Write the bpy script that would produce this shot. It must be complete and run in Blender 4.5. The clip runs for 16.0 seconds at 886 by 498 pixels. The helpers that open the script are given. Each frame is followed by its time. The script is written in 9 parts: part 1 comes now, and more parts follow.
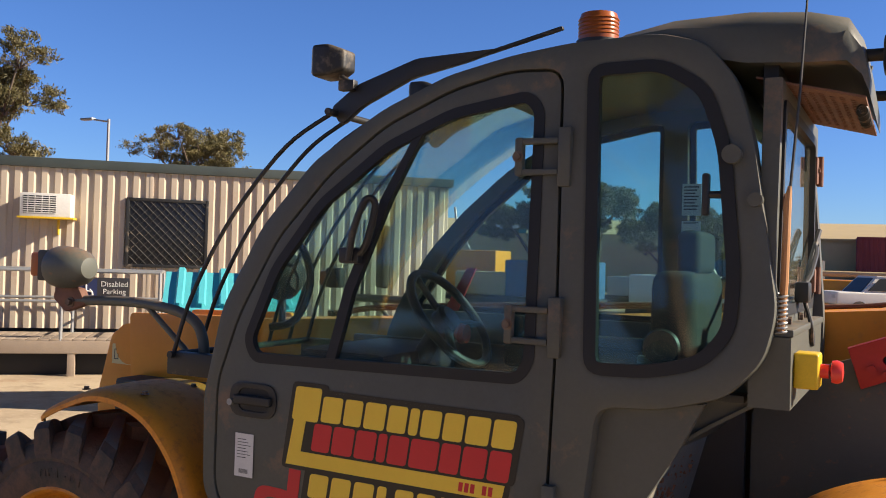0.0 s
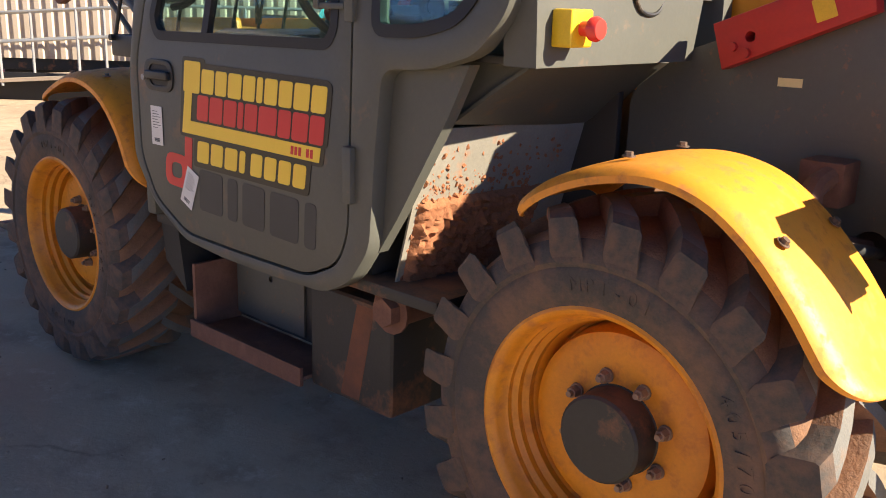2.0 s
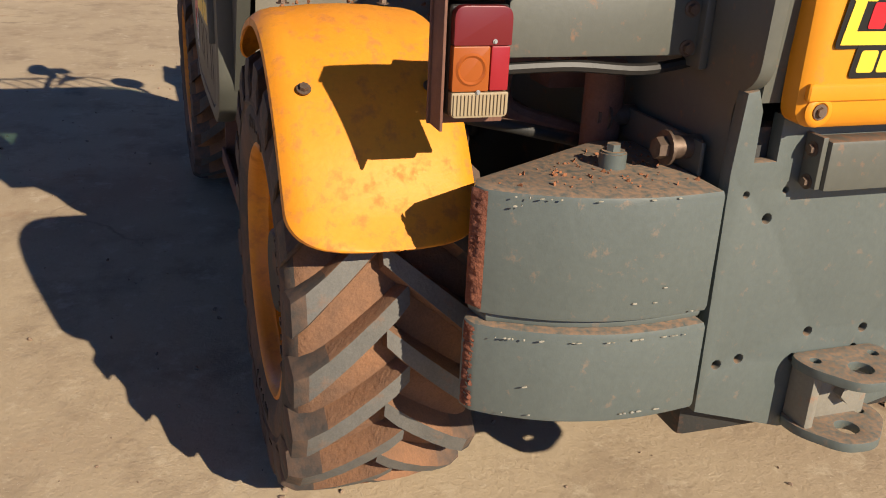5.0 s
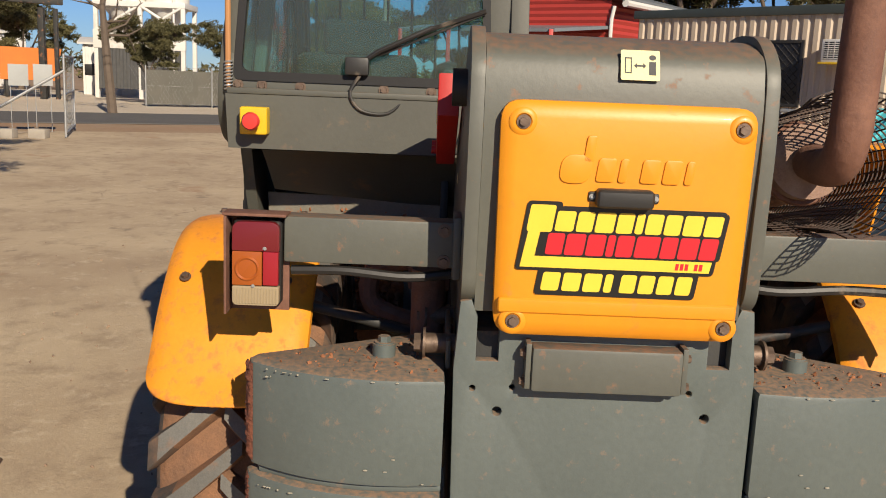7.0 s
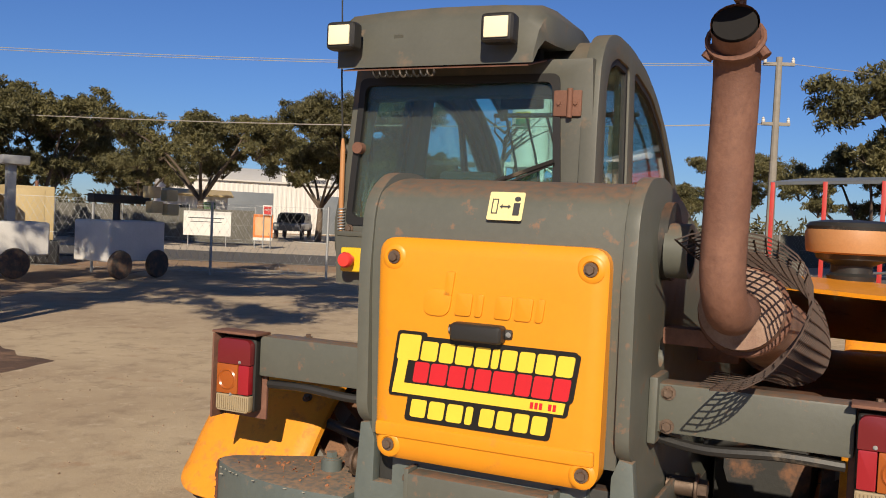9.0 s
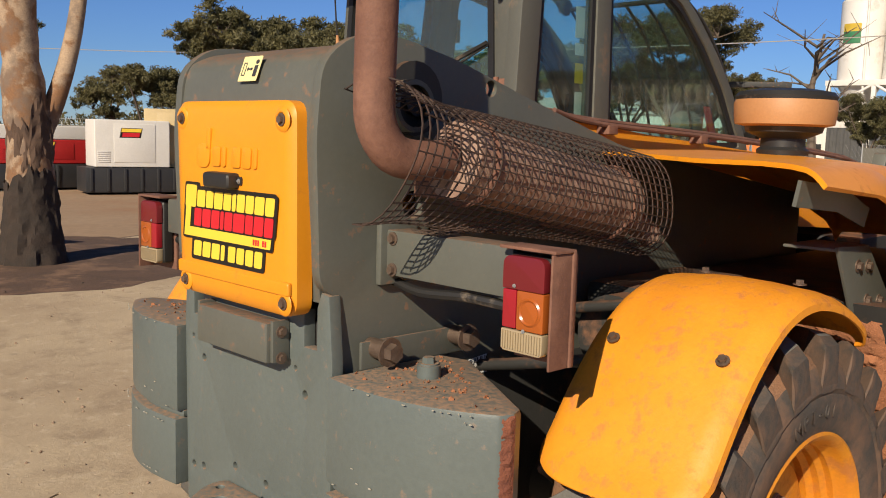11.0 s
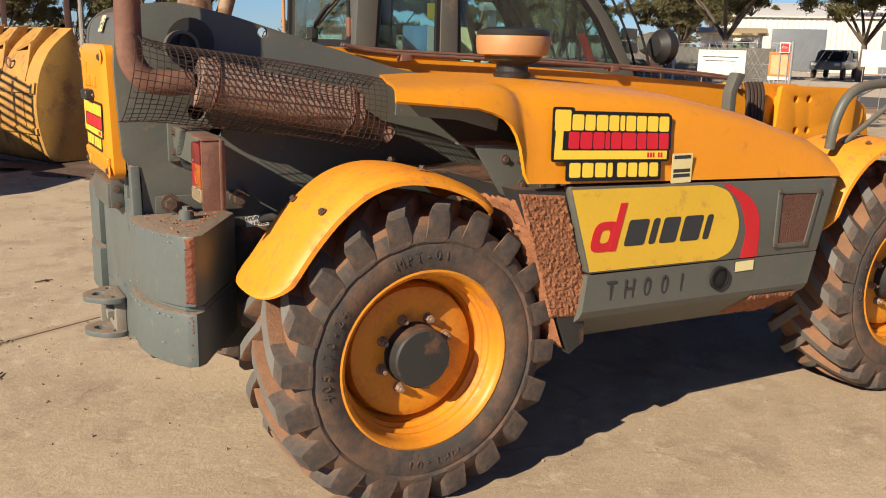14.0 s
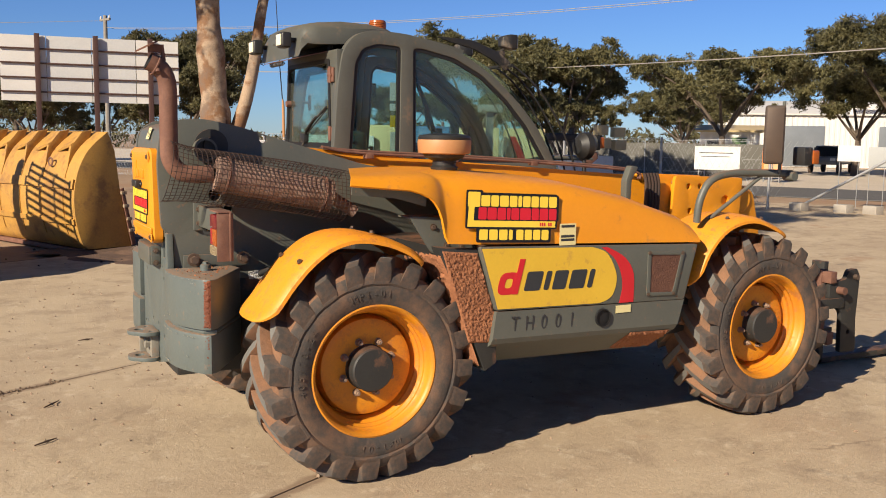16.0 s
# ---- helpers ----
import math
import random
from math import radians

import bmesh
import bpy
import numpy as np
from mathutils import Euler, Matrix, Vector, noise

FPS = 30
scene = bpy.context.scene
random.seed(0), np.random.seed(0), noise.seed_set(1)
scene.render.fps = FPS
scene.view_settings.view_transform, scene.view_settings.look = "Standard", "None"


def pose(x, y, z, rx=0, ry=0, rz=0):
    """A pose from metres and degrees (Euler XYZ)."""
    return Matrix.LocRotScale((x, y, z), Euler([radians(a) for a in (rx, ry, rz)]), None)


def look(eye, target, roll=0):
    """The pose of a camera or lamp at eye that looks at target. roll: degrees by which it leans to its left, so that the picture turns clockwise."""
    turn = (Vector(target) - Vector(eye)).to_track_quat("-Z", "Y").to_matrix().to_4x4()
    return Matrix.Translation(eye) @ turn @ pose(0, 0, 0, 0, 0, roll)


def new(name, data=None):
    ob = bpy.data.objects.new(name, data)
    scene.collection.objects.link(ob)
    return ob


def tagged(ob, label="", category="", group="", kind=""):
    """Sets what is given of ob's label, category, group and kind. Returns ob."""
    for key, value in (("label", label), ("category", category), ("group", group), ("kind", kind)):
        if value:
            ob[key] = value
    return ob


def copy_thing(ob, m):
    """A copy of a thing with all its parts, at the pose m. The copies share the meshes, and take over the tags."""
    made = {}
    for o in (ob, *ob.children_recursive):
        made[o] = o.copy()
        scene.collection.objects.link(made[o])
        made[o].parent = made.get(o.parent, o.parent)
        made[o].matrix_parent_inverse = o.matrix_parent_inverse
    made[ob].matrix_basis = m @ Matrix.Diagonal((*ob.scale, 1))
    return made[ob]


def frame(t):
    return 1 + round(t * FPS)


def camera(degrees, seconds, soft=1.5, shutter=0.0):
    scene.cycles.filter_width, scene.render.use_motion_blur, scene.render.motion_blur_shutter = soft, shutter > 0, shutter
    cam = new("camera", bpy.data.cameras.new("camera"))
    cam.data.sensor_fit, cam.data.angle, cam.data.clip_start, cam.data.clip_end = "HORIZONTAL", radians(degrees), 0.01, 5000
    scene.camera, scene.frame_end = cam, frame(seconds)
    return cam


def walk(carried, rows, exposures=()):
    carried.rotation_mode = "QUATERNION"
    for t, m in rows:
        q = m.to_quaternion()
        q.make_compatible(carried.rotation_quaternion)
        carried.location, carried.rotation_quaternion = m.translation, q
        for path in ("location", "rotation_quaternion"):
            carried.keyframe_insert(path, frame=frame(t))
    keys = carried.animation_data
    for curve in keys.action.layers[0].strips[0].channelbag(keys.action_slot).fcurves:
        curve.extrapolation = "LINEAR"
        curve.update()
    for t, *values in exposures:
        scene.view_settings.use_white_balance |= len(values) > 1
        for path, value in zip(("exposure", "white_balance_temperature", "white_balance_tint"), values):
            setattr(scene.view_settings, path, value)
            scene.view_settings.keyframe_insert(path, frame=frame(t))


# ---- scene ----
cam = camera(52.1, 16.0, soft=1.0)
PATH = [
    (0, (-0.023, 3.481, 1.813), (0.903, 1.708, 1.835), 1.8),
    (0.5, (-0.258, 3.343, 1.765), (0.851, 1.684, 1.633), 1.8),
    (1, (-0.543, 3.167, 1.704), (0.650, 1.581, 1.457), 1.7),
    (1.5, (-0.817, 3.054, 1.668), (0.405, 1.519, 1.283), 1.6),
    (2, (-1.088, 2.851, 1.604), (0.220, 1.430, 1.085), 1.7),
    (2.5, (-1.374, 2.714, 1.571), (0.036, 1.444, 0.939), 1.9),
    (3, (-1.639, 2.572, 1.563), (-0.155, 1.430, 0.860), 2.1),
    (3.5, (-1.777, 2.263, 1.543), (-0.201, 1.278, 0.805), 2.2),
    (4, (-1.961, 2.029, 1.532), (-0.305, 1.189, 0.789), 2.5),
    (4.5, (-2.139, 1.711, 1.550), (-0.429, 0.992, 0.804), 2.7),
    (5, (-2.260, 1.383, 1.572), (-0.506, 0.784, 0.821), 2.7),
    (5.2, (-2.328, 1.272, 1.591), (-0.560, 0.714, 0.841), 2.6),
    (7.3, (-2.834, 0.230, 1.727), (-0.854, 0.358, 1.469), 2.8),
    (7.5, (-2.835, 0.121, 1.739), (-0.860, 0.361, 1.541), 2.9),
    (8, (-2.778, -0.160, 1.773), (-0.837, 0.312, 1.668), 2.8),
    (8.2, (-2.786, -0.263, 1.765), (-0.866, 0.288, 1.676), 2.8),
    (10.3, (-2.410, -1.603, 1.658), (-0.868, -0.336, 1.525), 1.9),
    (10.5, (-2.332, -1.714, 1.642), (-0.838, -0.394, 1.486), 1.8),
    (11, (-2.126, -1.979, 1.608), (-0.731, -0.567, 1.364), 1.7),
    (11.5, (-2.072, -2.285, 1.575), (-0.779, -0.805, 1.201), 1.7),
    (12, (-1.938, -2.569, 1.577), (-0.784, -1.014, 1.075), 2.1),
    (12.5, (-1.793, -2.868, 1.598), (-0.758, -1.249, 1.043), 2.0),
    (13, (-1.723, -3.223, 1.649), (-0.729, -1.580, 1.091), 1.9),
    (13.5, (-1.571, -3.557, 1.679), (-0.598, -1.888, 1.162), 1.5),
    (14, (-1.507, -3.866, 1.726), (-0.544, -2.172, 1.278), 1.3),
    (14.5, (-1.590, -4.186, 1.742), (-0.632, -2.470, 1.370), 1.2),
    (15, (-1.593, -4.515, 1.732), (-0.643, -2.781, 1.435), 1.1),
    (15.5, (-1.674, -4.879, 1.762), (-0.730, -3.135, 1.503), 1.0),
    (16, (-1.849, -5.208, 1.759), (-0.901, -3.464, 1.517), 0.9),
]
EXPOSURES = [(0, 1.0), (1, 1.32), (1.5, 1.55), (2, 1.65), (2.5, 1.65), (3, 1.28), (3.5, 1.06), (4, 0.92), (5, 0.48), (7.5, 0.25), (8.2, 0.2), (11, 0.28), (12, 0.38), (13, 0.55), (14, 0.62), (16, 0.6)]
walk(cam, [(t, look(eye, target, roll)) for t, eye, target, roll in PATH], EXPOSURES)

# ---- sky and sun ----
SUN_ELEVATION, SUN_AZIMUTH = 29.3, 202.2   # degrees; azimuth of the sun seen from the machine, counted from +x to +y
world = bpy.data.worlds.new("sky")
scene.world = world
world.use_nodes = True
wn, wl = world.node_tree.nodes, world.node_tree.links
sky = wn.new("ShaderNodeTexSky")
sky.sky_type, sky.sun_disc = "NISHITA", False
sky.sun_elevation, sky.sun_rotation = radians(SUN_ELEVATION), radians(90 - SUN_AZIMUTH)
sky.air_density, sky.dust_density, sky.ozone_density = 1.0, 0.0, 3.0
wn["Background"].inputs["Strength"].default_value = 0.053
# deep blue low down; overhead tinted warmer and darker to neutralise and dim shade
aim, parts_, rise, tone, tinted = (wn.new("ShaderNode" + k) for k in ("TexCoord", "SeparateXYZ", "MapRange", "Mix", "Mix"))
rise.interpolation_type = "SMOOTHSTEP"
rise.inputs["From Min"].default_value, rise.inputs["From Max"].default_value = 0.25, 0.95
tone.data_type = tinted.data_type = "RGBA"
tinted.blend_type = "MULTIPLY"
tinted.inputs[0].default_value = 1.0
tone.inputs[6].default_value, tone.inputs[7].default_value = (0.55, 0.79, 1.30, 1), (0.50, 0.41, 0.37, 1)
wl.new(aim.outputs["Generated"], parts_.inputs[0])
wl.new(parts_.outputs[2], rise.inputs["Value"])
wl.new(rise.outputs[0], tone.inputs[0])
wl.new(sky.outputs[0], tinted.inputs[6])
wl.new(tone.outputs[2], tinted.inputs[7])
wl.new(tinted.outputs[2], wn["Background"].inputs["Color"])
sun = new("sun", bpy.data.lights.new("sun", "SUN"))
sun.data.energy, sun.data.angle, sun.data.color = 5.0, radians(0.53), (1.0, 0.86, 0.67)
_e, _a = radians(SUN_ELEVATION), radians(SUN_AZIMUTH)
SUN_WAY = Vector((-math.cos(_e) * math.cos(_a), -math.cos(_e) * math.sin(_a), -math.sin(_e)))
sun.matrix_world = Matrix.Translation((-20, -5, 15)) @ SUN_WAY.to_track_quat("-Z", "Y").to_matrix().to_4x4()


# ---- materials ----
def surface(name, color, second=None, rough=0.6, metal=0.0, scale=3.0, blend=0.5, grain=0.12, bump=0.15, bump_scale=60.0,
            dust=None, dust_amount=0.0, dust_scale=4.0, top_dust=0.0, spread=0.0, coat=0.0, sheen_rough=None):
    """Paint, metal, rubber or earth: two colours blended by a broad noise, fine grain, worn dust patches and a bump."""
    m = bpy.data.materials.new(name)
    m.use_nodes = True
    n, l = m.node_tree.nodes, m.node_tree.links
    p = n["Principled BSDF"]
    p.inputs["Roughness"].default_value, p.inputs["Metallic"].default_value = rough, metal
    p.inputs["Coat Weight"].default_value = coat
    co = n.new("ShaderNodeTexCoord").outputs["Object"]

    def noise_tex(sc, detail=6.0, rough_=0.6):
        t = n.new("ShaderNodeTexNoise")
        t.inputs["Scale"].default_value, t.inputs["Detail"].default_value, t.inputs["Roughness"].default_value = sc, detail, rough_
        l.new(co, t.inputs["Vector"])
        return t.outputs["Fac"]

    def ramp(fac, lo, hi, a=0.0, b=1.0):
        r = n.new("ShaderNodeMapRange")
        r.inputs["From Min"].default_value, r.inputs["From Max"].default_value = lo, hi
        r.inputs["To Min"].default_value, r.inputs["To Max"].default_value = a, b
        l.new(fac, r.inputs["Value"])
        return r.outputs[0]

    def mix(fac, a, b, kind="MIX"):
        x = n.new("ShaderNodeMix")
        x.data_type, x.blend_type = "RGBA", kind
        for sock, v in ((x.inputs[0], fac), (x.inputs[6], a), (x.inputs[7], b)):
            if isinstance(v, bpy.types.NodeSocket):
                l.new(v, sock)
            elif isinstance(v, tuple):
                sock.default_value = (*v[:3], 1)
            else:
                sock.default_value = v
        return x.outputs[2]

    def math_node(op, a, b):
        x = n.new("ShaderNodeMath")
        x.operation, x.use_clamp = op, True
        for sock, v in zip(x.inputs, (a, b)):
            if isinstance(v, bpy.types.NodeSocket):
                l.new(v, sock)
            else:
                sock.default_value = v
        return x.outputs[0]

    second = second or tuple(c * 0.72 for c in color)
    col = mix(ramp(noise_tex(scale), 0.5 - blend / 2, 0.5 + blend / 2), color, second)
    fine = noise_tex(scale * 22, 4.0, 0.7)
    col = mix(ramp(fine, 0.3, 0.7, 0.0, grain), col, (0.01, 0.01, 0.01))
    if spread:
        info = n.new("ShaderNodeObjectInfo")
        hsv = n.new("ShaderNodeHueSaturation")
        l.new(ramp(info.outputs["Random"], 0, 1, 1 - spread, 1 + spread), hsv.inputs["Value"])
        l.new(col, hsv.inputs["Color"])
        col = hsv.outputs[0]
    rough_out = None
    if dust:
        d = ramp(noise_tex(dust_scale, 8.0, 0.68), 0.62 - dust_amount * 0.45, 0.72 - dust_amount * 0.25)
        d = math_node("MULTIPLY", d, min(1.0, 0.45 + dust_amount))
        if top_dust:
            g = n.new("ShaderNodeNewGeometry")
            sep = n.new("ShaderNodeSeparateXYZ")
            l.new(g.outputs["Normal"], sep.inputs[0])
            up = ramp(sep.outputs[2], 0.5, 0.95, 0.0, top_dust)
            patchy = ramp(noise_tex(dust_scale * 2.3, 7.0, 0.7), 0.35, 0.6)
            d = math_node("MAXIMUM", d, math_node("MULTIPLY", up, patchy))
        col = mix(d, col, dust)
        rough_out = ramp(d, 0, 1, rough, max(rough, 0.9))
    if rough_out is not None:
        l.new(rough_out, p.inputs["Roughness"])
    l.new(col, p.inputs["Base Color"])
    if bump:
        b = n.new("ShaderNodeBump")
        b.inputs["Strength"].default_value, b.inputs["Distance"].default_value = bump, 0.01
        l.new(noise_tex(bump_scale, 6.0, 0.65), b.inputs["Height"])
        l.new(b.outputs[0], p.inputs["Normal"])
    return m


def glazing(name, tint, film=0.0):
    """Clear tinted pane: light goes through it straight, it mirrors at a slant, and a film of dust may lie on it."""
    m = bpy.data.materials.new(name)
    m.use_nodes = True
    n, l = m.node_tree.nodes, m.node_tree.links
    n.remove(n["Principled BSDF"])
    clear, shine, both, edge, power, least = (n.new("ShaderNode" + k) for k in ("BsdfTransparent", "BsdfGlossy", "MixShader", "LayerWeight", "Math", "Math"))
    clear.inputs[0].default_value = (*tint, 1)
    shine.inputs["Roughness"].default_value = 0.03
    edge.inputs["Blend"].default_value = 0.5
    power.operation, least.operation = "POWER", "MULTIPLY_ADD"
    power.inputs[1].default_value = 3.2
    least.inputs[1].default_value, least.inputs[2].default_value = 0.85, 0.035
    l.new(edge.outputs["Facing"], power.inputs[0])
    l.new(power.outputs[0], least.inputs[0])
    l.new(least.outputs[0], both.inputs[0])
    l.new(clear.outputs[0], both.inputs[1])
    l.new(shine.outputs[0], both.inputs[2])
    out = both
    if film:
        dust, out = n.new("ShaderNodeBsdfDiffuse"), n.new("ShaderNodeMixShader")
        dust.inputs[0].default_value = (0.42, 0.38, 0.32, 1)
        out.inputs[0].default_value = film
        l.new(both.outputs[0], out.inputs[1])
        l.new(dust.outputs[0], out.inputs[2])
    l.new(out.outputs[0], n["Material Output"].inputs[0])
    return m


def plastic_lens(name, color, glow=0.0):
    m = bpy.data.materials.new(name)
    m.use_nodes = True
    p = m.node_tree.nodes["Principled BSDF"]
    p.inputs["Base Color"].default_value = (*color, 1)
    p.inputs["Roughness"].default_value = 0.28
    if glow:
        p.inputs["Emission Color"].default_value = (1.0, 0.85, 0.55, 1)
        p.inputs["Emission Strength"].default_value = glow
    return m


RED_DUST = (0.36, 0.155, 0.07)
PALE_DUST = (0.40, 0.31, 0.22)
YELLOW = surface("yellow_hood_paint", (0.80, 0.315, 0.012), (0.74, 0.27, 0.01), 0.42, scale=2.0, grain=0.05, bump=0.04, dust=RED_DUST, dust_amount=0.06, dust_scale=7, top_dust=0.12, coat=0.1)
FENDER = surface("yellow_fender_plastic", (0.82, 0.33, 0.02), (0.76, 0.27, 0.015), 0.5, scale=4.0, grain=0.10, bump=0.09, dust=(0.46, 0.16, 0.045), dust_amount=0.24, dust_scale=24, top_dust=0.12)
RIM = surface("yellow_rim_paint", (0.76, 0.30, 0.008), (0.58, 0.20, 0.02), 0.45, scale=5.0, grain=0.12, bump=0.08, dust=(0.42, 0.15, 0.04), dust_amount=0.24, dust_scale=14)
BUCKET = surface("worn_bucket_yellow", (0.60, 0.335, 0.065), (0.42, 0.21, 0.05), 0.6, scale=1.8, grain=0.2, bump=0.2, dust=(0.20, 0.10, 0.05), dust_amount=0.26, dust_scale=3.2)
GREY = surface("grey_green_paint", (0.118, 0.122, 0.102), (0.092, 0.097, 0.085), 0.48, scale=2.5, grain=0.1, bump=0.06, dust=RED_DUST, dust_amount=0.05, dust_scale=22, top_dust=0.4)
CAB_GREY = surface("cab_grey_paint", (0.100, 0.102, 0.086), (0.080, 0.081, 0.068), 0.55, scale=3, grain=0.1, bump=0.06, dust=(0.28, 0.17, 0.10), dust_amount=0.1, dust_scale=5, top_dust=0.3)
WEIGHT = surface("chipped_counterweight_paint", (0.122, 0.144, 0.136), (0.100, 0.120, 0.114), 0.45, scale=3, grain=0.12, bump=0.12, bump_scale=30, dust=(0.30, 0.19, 0.12), dust_amount=0.04, dust_scale=30, top_dust=0.95)
CHIP = surface("bare_filler_chips", (0.40, 0.37, 0.30), None, 0.7, scale=20, bump=0.3)
DARK = surface("dark_chassis_steel", (0.034, 0.034, 0.032), (0.026, 0.026, 0.025), 0.6, scale=3, grain=0.2, bump=0.1, dust=RED_DUST, dust_amount=0.14, dust_scale=4, top_dust=0.4)
BLACK = surface("black_plastic", (0.018, 0.018, 0.018), (0.026, 0.024, 0.022), 0.5, scale=6, grain=0.2, bump=0.06, dust=PALE_DUST, dust_amount=0.05)
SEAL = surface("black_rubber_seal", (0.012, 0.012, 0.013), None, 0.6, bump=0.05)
TYRE = surface("dusty_tyre_rubber", (0.062, 0.055, 0.050), (0.085, 0.068, 0.055), 0.85, scale=7, grain=0.25, bump=0.3, bump_scale=45, dust=(0.17, 0.098, 0.062), dust_amount=0.40, dust_scale=7)
TREAD_DIRT = surface("red_dirt_in_tread", (0.31, 0.155, 0.08), (0.17, 0.098, 0.062), 0.95, scale=9, grain=0.3, bump=0.6, bump_scale=45)
PLATE_DUST = surface("pale_dusted_steel", (0.27, 0.25, 0.205), (0.20, 0.185, 0.15), 0.8, scale=5, grain=0.15, bump=0.15, dust=RED_DUST, dust_amount=0.12, dust_scale=14)
LUG = surface("worn_tread_rubber", (0.118, 0.118, 0.110), (0.170, 0.162, 0.146), 0.85, scale=8, grain=0.25, bump=0.35, bump_scale=40, dust=(0.22, 0.12, 0.07), dust_amount=0.14, dust_scale=10, spread=0.16)
RUST = surface("rusty_exhaust_steel", (0.21, 0.095, 0.06), (0.15, 0.07, 0.048), 0.75, scale=6, grain=0.25, bump=0.25, dust=(0.24, 0.12, 0.08), dust_amount=0.3, dust_scale=9)
MUFFLER = surface("scaled_muffler_steel", (0.31, 0.19, 0.14), (0.21, 0.12, 0.085), 0.7, scale=9, grain=0.25, bump=0.3, dust=(0.36, 0.25, 0.19), dust_amount=0.35, dust_scale=12)
WIRE = surface("blackened_wire", (0.045, 0.036, 0.032), (0.09, 0.05, 0.035), 0.7, metal=0.3, scale=15, bump=0.1)
STEEL = surface("galvanised_steel", (0.42, 0.43, 0.43), (0.33, 0.33, 0.33), 0.5, metal=0.5, scale=5, bump=0.08)
BOLT = surface("rust_tinged_bolt", (0.22, 0.16, 0.12), (0.12, 0.08, 0.06), 0.55, metal=0.6, scale=40, bump=0.2)
NUT = surface("dusty_wheel_nut", (0.36, 0.25, 0.18), (0.24, 0.15, 0.10), 0.75, metal=0.2, scale=40, bump=0.2)
MUD = surface("caked_red_mud", (0.40, 0.165, 0.075), (0.30, 0.115, 0.05), 0.95, scale=9, grain=0.3, bump=0.9, bump_scale=35)
RED = surface("red_paint", (0.50, 0.022, 0.018), (0.38, 0.02, 0.016), 0.5, scale=4, bump=0.05, dust=RED_DUST, dust_amount=0.1)
DECAL_YELLOW = surface("decal_yellow", (0.88, 0.62, 0.06), (0.84, 0.56, 0.05), 0.4, scale=8, grain=0.04, bump=0.0)
DECAL_RED = surface("decal_red", (0.62, 0.018, 0.03), (0.55, 0.016, 0.025), 0.4, scale=8, grain=0.04, bump=0.0)
DECAL_BLACK = surface("decal_black", (0.012, 0.011, 0.01), None, 0.4, scale=8, bump=0.0)
DECAL_GREY = surface("decal_faded_grey", (0.036, 0.040, 0.046), None, 0.5, scale=8, bump=0.0)
SIDE_YELLOW = surface("side_decal_yellow", (0.78, 0.50, 0.045), (0.70, 0.43, 0.04), 0.42, scale=3, grain=0.06, bump=0.03, dust=RED_DUST, dust_amount=0.08, dust_scale=9)
STICKER = surface("cream_sticker", (0.82, 0.72, 0.36), (0.76, 0.66, 0.32), 0.5, scale=10, bump=0.0)
PAPER = surface("white_paper_label", (0.78, 0.77, 0.74), (0.7, 0.69, 0.66), 0.6, scale=12, bump=0.02)
INK = surface("dark_print", (0.04, 0.04, 0.045), None, 0.6, bump=0.0)
SAFETY_YELLOW = surface("safety_yellow_plastic", (0.85, 0.55, 0.02), None, 0.4, scale=10, bump=0.02)
SEAT = surface("grey_seat_cloth", (0.04, 0.038, 0.036), (0.028, 0.027, 0.026), 0.9, scale=12, bump=0.3)
GLASS = glazing("tinted_cab_glass", (0.80, 0.93, 0.91), 0.03)
DUSTY_GLASS = glazing("dusty_rear_glass", (0.70, 0.90, 0.89), 0.06)
MIRROR = bpy.data.materials.new("mirror_glass")
MIRROR.use_nodes = True
MIRROR.node_tree.nodes["Principled BSDF"].inputs["Metallic"].default_value = 1.0
MIRROR.node_tree.nodes["Principled BSDF"].inputs["Roughness"].default_value = 0.04
RED_LENS = plastic_lens("red_lens", (0.15, 0.014, 0.018))
REFLECTOR = plastic_lens("bright_red_reflector", (0.30, 0.014, 0.022))
AMBER_LENS = plastic_lens("amber_lens", (0.34, 0.085, 0.014))
CLEAR_LENS = plastic_lens("ribbed_clear_lens", (0.34, 0.27, 0.17))
# weak emission stands in for the sun's glint in the rear lamp glass
LAMP_GLOW = plastic_lens("glint_lamp_glass", (0.7, 0.58, 0.38), 0.35)
LAMP_DARK = plastic_lens("unlit_lamp_glass", (0.5, 0.5, 0.46))
FILTER = surface("dusty_tan_plastic", (0.50, 0.25, 0.10), (0.42, 0.19, 0.07), 0.55, scale=6, bump=0.06)


# ---- building blocks ----
def mesh_of(bm, name, material, smooth=35.0):
    bmesh.ops.recalc_face_normals(bm, faces=bm.faces)
    me = bpy.data.meshes.new(name)
    bm.to_mesh(me)
    bm.free()
    me.materials.append(material)
    if smooth:
        me.shade_smooth()
        me.set_sharp_from_angle(angle=radians(smooth))
    return me


def part(name, bm, material, parent=None, label="", smooth=35.0, kind=""):
    """Links a bmesh as one mesh object under a thing, or as a part of one."""
    ob = new(name, bm if isinstance(bm, bpy.types.Mesh) else mesh_of(bm, name, material, smooth))
    if parent:
        ob.parent = parent
        ob.matrix_parent_inverse = parent.matrix_basis.inverted()
    return tagged(ob, label=label, kind=kind)


def thing(name, place, label, category, group="", kind=""):
    ob = new(name)
    ob.matrix_basis = place if isinstance(place, Matrix) else Matrix.Translation(place)
    return tagged(ob, label, category, group, kind)


def bevelled(bm, width, segments=2, edges=None):
    if width:
        bmesh.ops.bevel(bm, geom=list(edges or bm.edges), offset=width, segments=segments, affect="EDGES", profile=0.6, clamp_overlap=True)
    return bm


